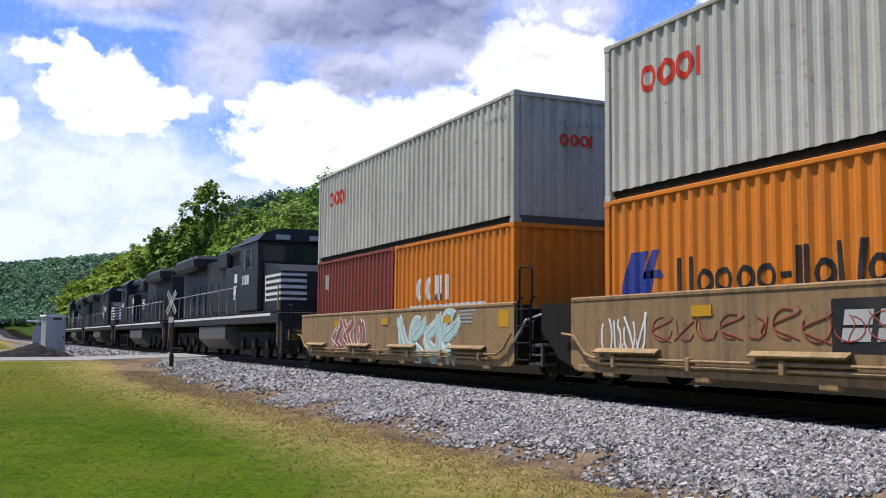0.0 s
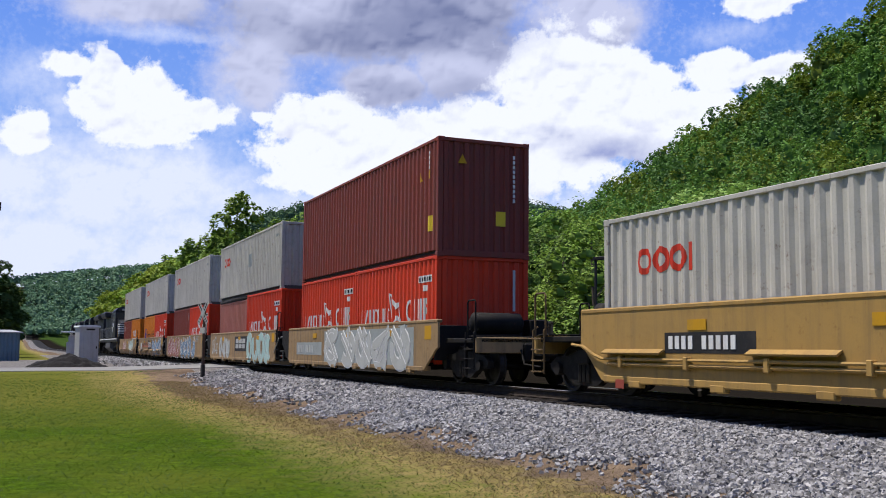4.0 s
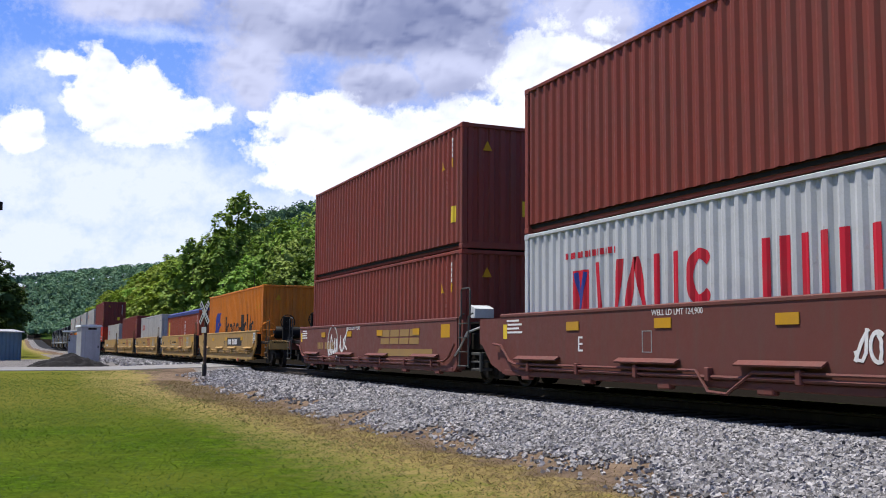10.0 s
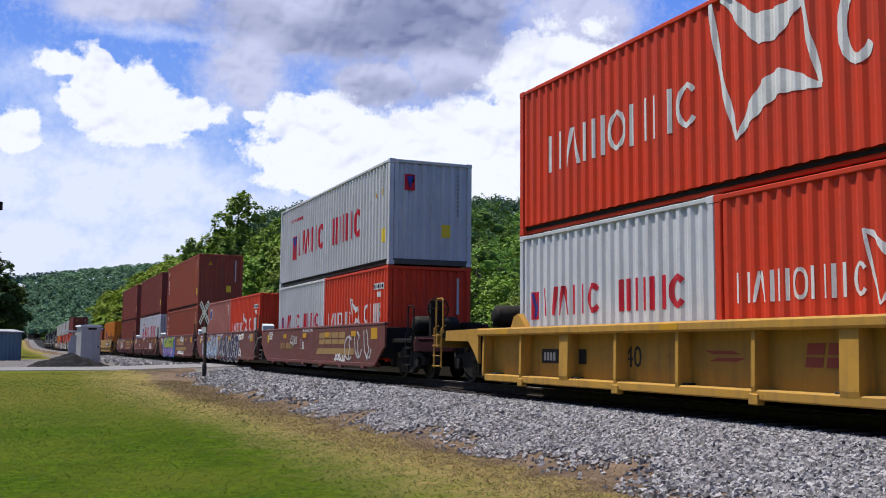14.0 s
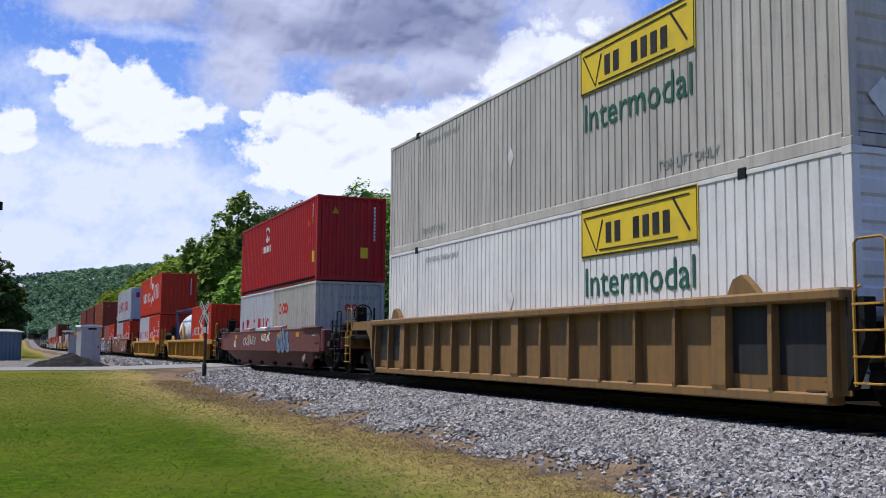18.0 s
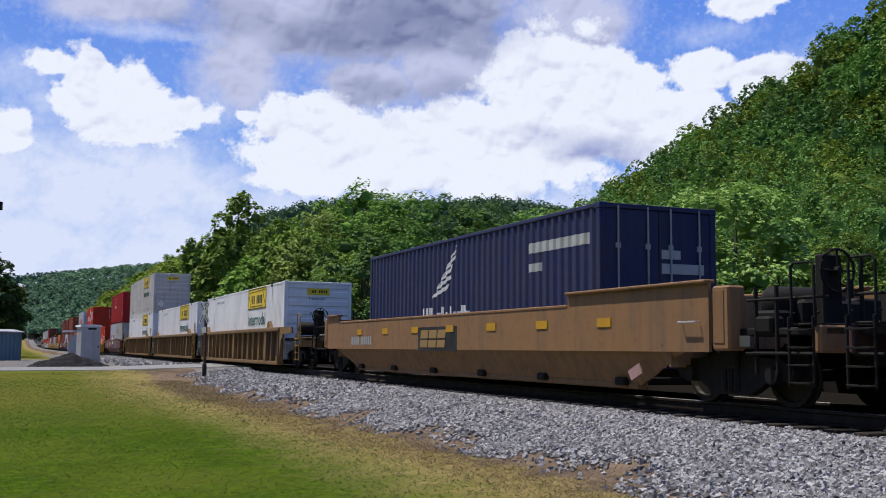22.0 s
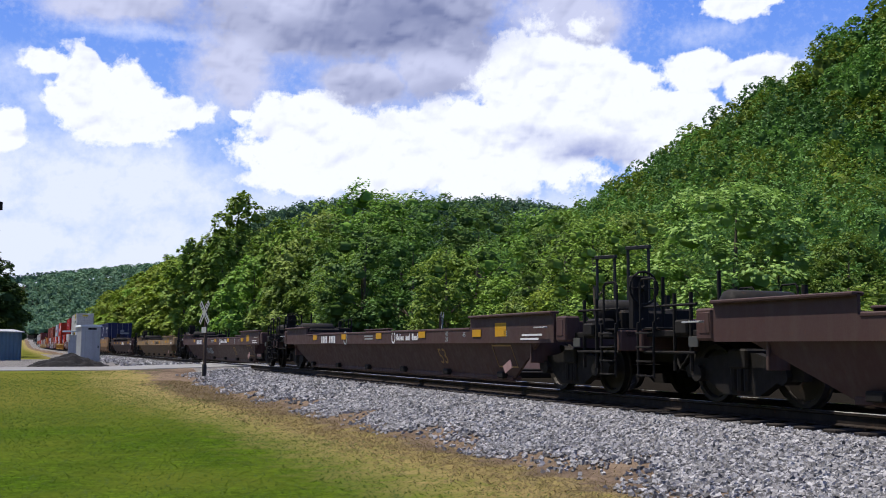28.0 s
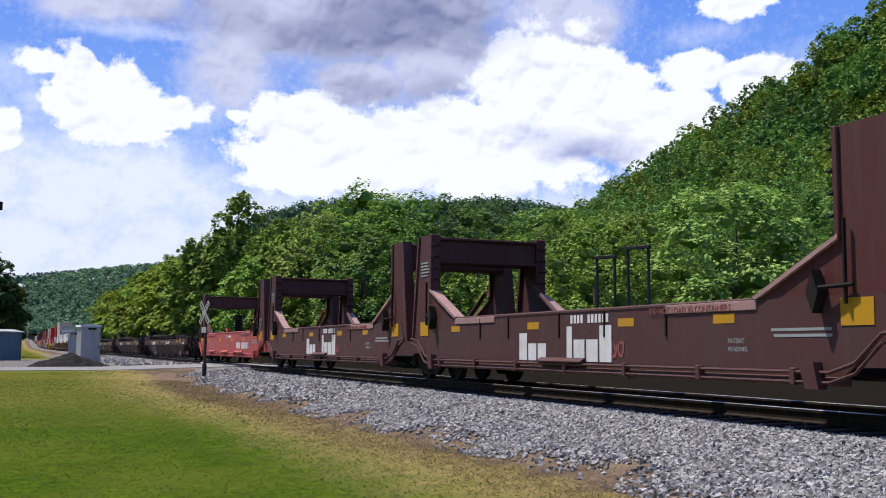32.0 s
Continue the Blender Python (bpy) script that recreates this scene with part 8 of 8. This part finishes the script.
sail_box(-147.95, Z1, H=2.591)
for z, h in ((Z2, 2.896), (Z1, 2.591)):
    c = maroon_box(-163.25, z, M_BROWN, h, big=(z == Z2), label="rust brown corrugated forty-foot container")
    mark(Flat().rect(0, 0.9, 0.22, 1.12).rect(0.07, 0.66, 0.15, 0.86).rect(0, 0.44, 0.22, 0.6).rect(0, 0.2, 0.22, 0.38).rect(0, -0.05, 0.22, 0.14).rect(0, -0.3, 0.22, -0.1), on_side(-0.55, h - 1.45, -1.215), D_WHITE, c, "word_bars")
c = container("faded maroon corrugated twenty-foot container with scuffed paint", -178.7, Z1, M_FADEDRED, L=6.058, H=2.591)
mark(Flat().rect(0, 0, 0.42, 0.52), on_side(-0.75, 1.75, -1.215), D_SILVER, c, "sign_plate")
mark(Flat().rect(0.05, 0.05, 0.37, 0.4).poly([(0.1, 0.3), (0.35, 0.48), (0.3, 0.3)]), on_side(-0.75, 1.75, -1.22), D_BLUE, c, "blue_sign")
small_plates(c, 6.058, 2.591)
red_box20(-184.8, Z1)
sail_box(-194.1, Z2)
sail_box(-194.1, Z1, L=6.058, H=2.591)
red_box20(-200.2, Z1)

# ---------------------------------------------------------------- yellow single wells with posts
for S, lab in ((-212.6, "yellow well car with upright side posts"), (-232.4, "yellow well car with posts and a white tank aboard")):
    car = post_well(S, 13.7, M_GOLD, lab, "yellow post-sided well cars", top=1.17, bottom=0.15, posts=9, front="end", rear="end", rails=M_GOLD)
    mark(Flat().rect(0, 0, 1.6, 0.26), on_side(-2.35, 0.5, -HW + 0.225), D_BLACK, car, "number_panel")
    number_row(car, 2.45, 0.55, 11, 0.15, D_SILVER, w=0.5, x=-HW + 0.22)
    words("40", 0.34, on_side(-5.15, 0.48, -HW + 0.225), D_BLACK, car)
    mark(Flat().marks("bbb", 0.3, 1.0, 0.2), on_side(-9.2, 0.55, -HW + 0.225), D_MAROON, car, "brand_bars")
    mark(Flat().rect(0, 0, 0.6, 0.05, 0.2).rect(0.1, 0.1, 0.7, 0.15, -0.2), on_side(-7.3, 0.6, -HW + 0.225), D_MAROON, car, "brand_bars")
    for a in (1.0, 6.5, 11.5):
        mark(Flat().rect(0, 0, 0.45, 0.09), on_side(-a, 1.05, -HW - 0.05), D_YELLOW, car, "reflector")
red_box40(-213.94, 2.98)
sail_box(-213.94, 0.38, L=6.058, H=2.591)
red_box20(-220.0, 0.38)
tank(-233.75, 0.38)
red_box20(-239.8, 0.38)

# ---------------------------------------------------------------- reddish single well with crimson box
pinkcar = step_well(-250.7, 16.2, M_BARN, M_BARN, "oxide red well car with chalked scrawl, loaded two high", "long single well cars", top=1.38, high=1.42, brk=0.63, bottom=0.1, hi_len=2.0, front_hi=1.5)
words("40", 0.32, on_side(-2.6, 0.75, -HW), D_WHITE, pinkcar)
ad_stripes(pinkcar, 16.2, 1.12, 5)
for a, m in ((4.3, M_PINK), (7.1, M_WHITE), (9.6, M_PINK)):
    part("ledge_plate", Shape().prism([(-HW - 0.02, 1.4), (-HW - 0.03, 1.5), (-HW + 0.2, 1.56), (-HW + 0.2, 1.4)], "y", -a, -a - 1.6), m, pinkcar)
scrawl(51, 2.4, 0.45, 6, on_side(-4.6, 0.8, -HW), D_SILVER, pinkcar, 0.05)
scrawl(52, 1.4, 0.4, 4, on_side(-8.0, 0.95, -HW), D_WHITE, pinkcar, 0.04)
bubbles(53, 1.9, 0.85, 3, on_side(-10.5, 0.6, -HW), D_SKY, D_BLACK, pinkcar, 0.03)
c = maroon_box(-253.2, Z2, M_CRIMSON, label="crimson corrugated forty-foot container with white round sign")
mark(Flat().ring(0.35, 0.7, 0.3, 0.32, 0.08, n=18).poly([(0.2, 0.5), (0.35, 0.95), (0.5, 0.5)]).marks("dddddddd", 0.26, 0.5, 0.2, -0.5, 0.0, 0.2), on_side(-4.5, 1.55, -1.215), D_WHITE, c, "round_logo", "white round sign over word bars")
sail_box(-253.2, Z1, L=6.058, H=2.591)
c = container("dirty pale grey twenty-foot container with red rings", -259.3, Z1, M_GREY, L=6.058, H=2.591)
flower_mark(c, 6.058, 2.591)

# ---------------------------------------------------------------- three-unit long wells with white fifty-three-foot boxes
JB = "rusty yellow long well cars"
jb = []
for k in range(3):
    S = -272.0 - 19.45 * k
    car = post_well(S, 16.9, M_OLDGOLD, "rusty yellow long well car with upright posts", JB, top=1.5, bottom=0.15, posts=17, front="end" if k == 0 else "joint", rear="end" if k == 2 else "joint", panel=M_DARK)
    jb.append(car)
    if k:
        words("125 T", 0.3, lambda a, b, d: (-HW + 0.012 - d, 0.92 - a, 0.75 + b), D_GREY, car)
        words("20", 0.15, on_side(-3.3, 1.0, -HW - 0.012), D_GREY, car)
        words("40", 0.15, on_side(-3.3, 0.8, -HW - 0.012), D_GREY, car)
        scrawl(60 + k, 0.8, 0.6, 2, on_side(-8.0, 0.6, -HW + 0.125), D_BLACK, car, 0.04)
trailer_box(-272.75, 3.2, M_TRAILERDIRTY, "dusty white fifty-three-foot container with yellow sign", 9.9)
trailer_box(-272.75, 0.32, M_TRAILER, "clean white fifty-three-foot container, lower of two", 9.9)
trailer_box(-292.1, 0.32, M_TRAILER, "white fifty-three-foot container with yellow sign", 9.9)
trailer_box(-311.45, 0.32, M_TRAILER, "white fifty-three-foot container standing alone in its well", 9.9)

# ---------------------------------------------------------------- tan single well with the navy container
nyk = step_well(-334.0, 18.6, M_RUSTTAN, M_RUSTTAN, "worn brownish yellow well car carrying a navy container", "long single well cars", top=1.5, high=1.72, brk=0.73, bottom=0.18, hi_len=3.9, front_hi=1.2)
mark(Flat().rect(0, 0, 2.3, 0.55), on_side(-7.6, 0.7, -HW), D_BLACK, nyk, "black_panel")
mark(Flat().marks("bbb", 0.4, 1.15, 0.15, bar=0.3), on_side(-7.72, 0.78, -HW - 0.005), D_GOLD, nyk, "word_bars")
number_row(nyk, 2.4, 0.85, 10, 0.22, D_GREY)
ad_stripes(nyk, 18.6, 1.12, 7)
c = container("navy blue corrugated forty-foot container with white wing sign", -337.15, 0.4, M_NAVY, doors=True)
f = Flat()
for q in range(5):
    f.poly([(q * 0.22, 0.55 + q * 0.16), (1.0 + q * 0.12, 0.75 + q * 0.22), (1.05 + q * 0.12, 0.86 + q * 0.22), (0.2 + q * 0.2, 0.68 + q * 0.16)])
f.marks("ddd_ndndnndn", 0.34, 0.5, 0.2, -0.6, 0.0, 0.24)
mark(f, on_side(-4.55, 0.98, -1.215), D_WHITE, c, "wing_logo", "white feathered wing sign")
mark(Flat().rect(0, 0, 2.3, 0.2).rect(0, -0.36, 0.55, -0.2), on_side(-9.5, 2.2, -1.215), D_SILVER, c, "number_plate")
mark(Flat().rect(-0.05, 0, 0.35, 0.16).rect(-0.05, -0.26, 0.85, -0.08), on_end(0.1, 1.95, -12.17), D_SILVER, c, "number_plate")

# ---------------------------------------------------------------- empty long wells
# last value: lower-wall paint, a darker copy that carries the upper band's shade
for k, (S, mat, low) in enumerate(((-357.0, M_UMBER, M_DARKBROWN), (-380.8, M_TAN, M_LOWTAN), (-404.5, M_UMBER, M_DARKBROWN), (-428.2, M_UMBER, M_DARKBROWN), (-452.0, M_UMBER, M_DARKBROWN))):
    car = step_well(S, 19.3, mat, low, ("empty tan well car, long and low" if k == 1 else "empty dark brown well car, long and low"), "long single well cars", hi_len=4.6 if k else 3.6)
    if k:
        number_row(car, 5.28 if k == 1 else 4.4, 0.9, 9, 0.21, D_BLACK if k == 1 else D_WHITE)
        mark(Flat().ring(0.2, 0.11, 0.17, 0.2, 0.04), on_side(-6.7, 0.93, -HW), D_GREY, car, "round_emblem")
        mark(Flat().marks("iininn_nni_dnni", 0.16, 0.55, 0.2, 0.3, 0, 0.2).ring(0.08, 0.08, 0.14, 0.16, 0.04), on_side(-10.9, 0.95, -HW), D_BLACK if k == 1 else D_WHITE, car, "emblem_bars")
        words("40", 0.11, on_side(-14.35, 1.03, -HW), D_GREY, car)
        words("20", 0.11, on_side(-14.35, 0.91, -HW), D_GREY, car)
        for n_, a in (("45", 15.3), ("48", 16.0), ("53", 17.3)):
            words(n_, 0.11, on_side(-a, 1.0, -HW), D_GREY, car)
        words("53", 0.34, on_lean(-13.6, 0.42), D_GOLD, car)
        mark(Flat().stroke([(0, 0), (0.85, 0), (0.85, 0.42), (0, 0.42), (0, 0)], 0.035), on_lean(-16.6, 0.4), D_GOLD, car, "list_frame")
        fine_print(car, 8.6, 1.06, 2, 0.9, D_GREY, seed=70 + k)
    else:
        scrawl(71, 2.2, 0.26, 7, on_side(-10.9, 0.9, -HW), D_WHITE, car, 0.04)
    ad_stripes(car, 19.3, 1.0, 5)
    mark(Flat().rect(0, 0, 0.5, 0.27), on_side(-16.9, 1.0, -HW), D_YELLOW, car, "yellow_panel")
    fine_print(car, 18.0, 1.0, 2, 0.9, D_WHITE, seed=80 + k)
    if k == 2:
        scrawl(75, 1.8, 0.4, 6, on_lean(-6.6, 0.4), D_GREY, car, 0.03)
    if k == 4:
        scrawl(76, 2.4, 0.9, 3, on_lean(-3.0, 0.15), D_GREY, car, 0.14)

# ---------------------------------------------------------------- old wells with bulkheads
bk = []
for k, (S, mat) in enumerate(((-476.3, M_SALMON), (-491.7, M_PLUM), (-507.0, M_PLUM))):
    car = bulkhead_well(S, 14.4, mat, ("faded pink-red well car with tall steel bulkheads" if k == 0 else "dark brown well car with tall steel bulkheads"), "well cars with bulkheads", k == 0, k == 2, None if k == 0 else M_PINK)
    bk.append(car)
    for a in ((2.1, 5.7, 8.8, 11.2) if k else (2.2, 5.3, 8.0, 10.5)):
        mark(Flat().rect(0, 0, 0.45, 0.13), on_side(-a, 1.12 if k else 1.03, -HW), D_YELLOW, car, "reflector")
    words("DO NOT LOAD 20 CONTAINERS", 0.09 if k else 0.066, on_side(-9.7 if k else -10.65, 1.29, -HW - 0.02), D_PINKISH if k else D_GREY, car)
    words("PATENT", 0.065, on_side(-11.5, 0.85, -HW), D_GREY, car)
    words("PENDING", 0.065, on_side(-11.5, 0.74, -HW), D_GREY, car)
    fine_print(car, 0.15, 2.75, 5, 0.6, D_GREY, x=-HW + 0.015, seed=90 + k)
    fine_print(car, 12.2, 1.0, 2, 1.4, D_GREY, seed=93 + k)
    for yy in (-0.25, -13.55):
        mark(Flat().rect(0, 0, 0.5, 0.32), on_side(yy, 1.05, -HW - 0.004), D_YELLOW, car, "yellow_panel")
    number_row(car, 9.26 if k == 0 else 7.3, 0.7 if k == 0 else 1.2, 11, 0.26 if k == 0 else 0.14, D_WHITE)
    if k:
        f = Flat().marks("dnn", 0.5, 0.62, 0.12, 0, 0, 0.2).marks("inndd"[:4], 0.6, 0.6, 0.1, 1.8, 0, 0.3)
        mark(f, on_side(-5.37, 0.55, -HW), D_WHITE, car, "word_bars", "bold white word bars")
        scrawl(95 + k, 0.4, 0.3, 2, on_side(-8.6, 0.6, -HW), D_PINKISH, car, 0.04)
    else:
        fine_print(car, 3.4, 0.94, 6, 0.5, D_GREY, seed=99)
        mark(Flat().ring(0.2, 0.2, 0.17, 0.24, 0.025, n=16), on_side(-2.6, 0.62, -HW), D_GREY, car, "round_emblem")
        mark(Flat().rect(0, 0, 0.04, 0.2), on_side(-7.0, 1.12, -HW), D_WHITE, car, "tally_bar")
        number_row(car, 7.25, 1.19, 12, 0.085, D_WHITE, w=0.5)
        number_row(car, 6.85, 0.8, 17, 0.06, D_GREY, w=0.5)
        fine_print(car, 2.2, 1.28, 1, 1.1, D_GREY, seed=96)
        scrawl(98, 0.5, 0.7, 2, on_side(-13.6, 1.3, -HW - 0.004), D_GREY, car, 0.03)


# ---------------------------------------------------------------- what moves
def motions():
    for thing, S, z in MOVING:
        walk(thing, [(t, pose(TRACK, S + SPEED * t, z)) for t in (0, 8, 16, 24, 32)])
    for t in DRIFTING:
        walk(t, [(q, pose(0, 0, 0, 0, 0, 0.052 * (q - 16))) for q in (0, 16, 32)])


motions()
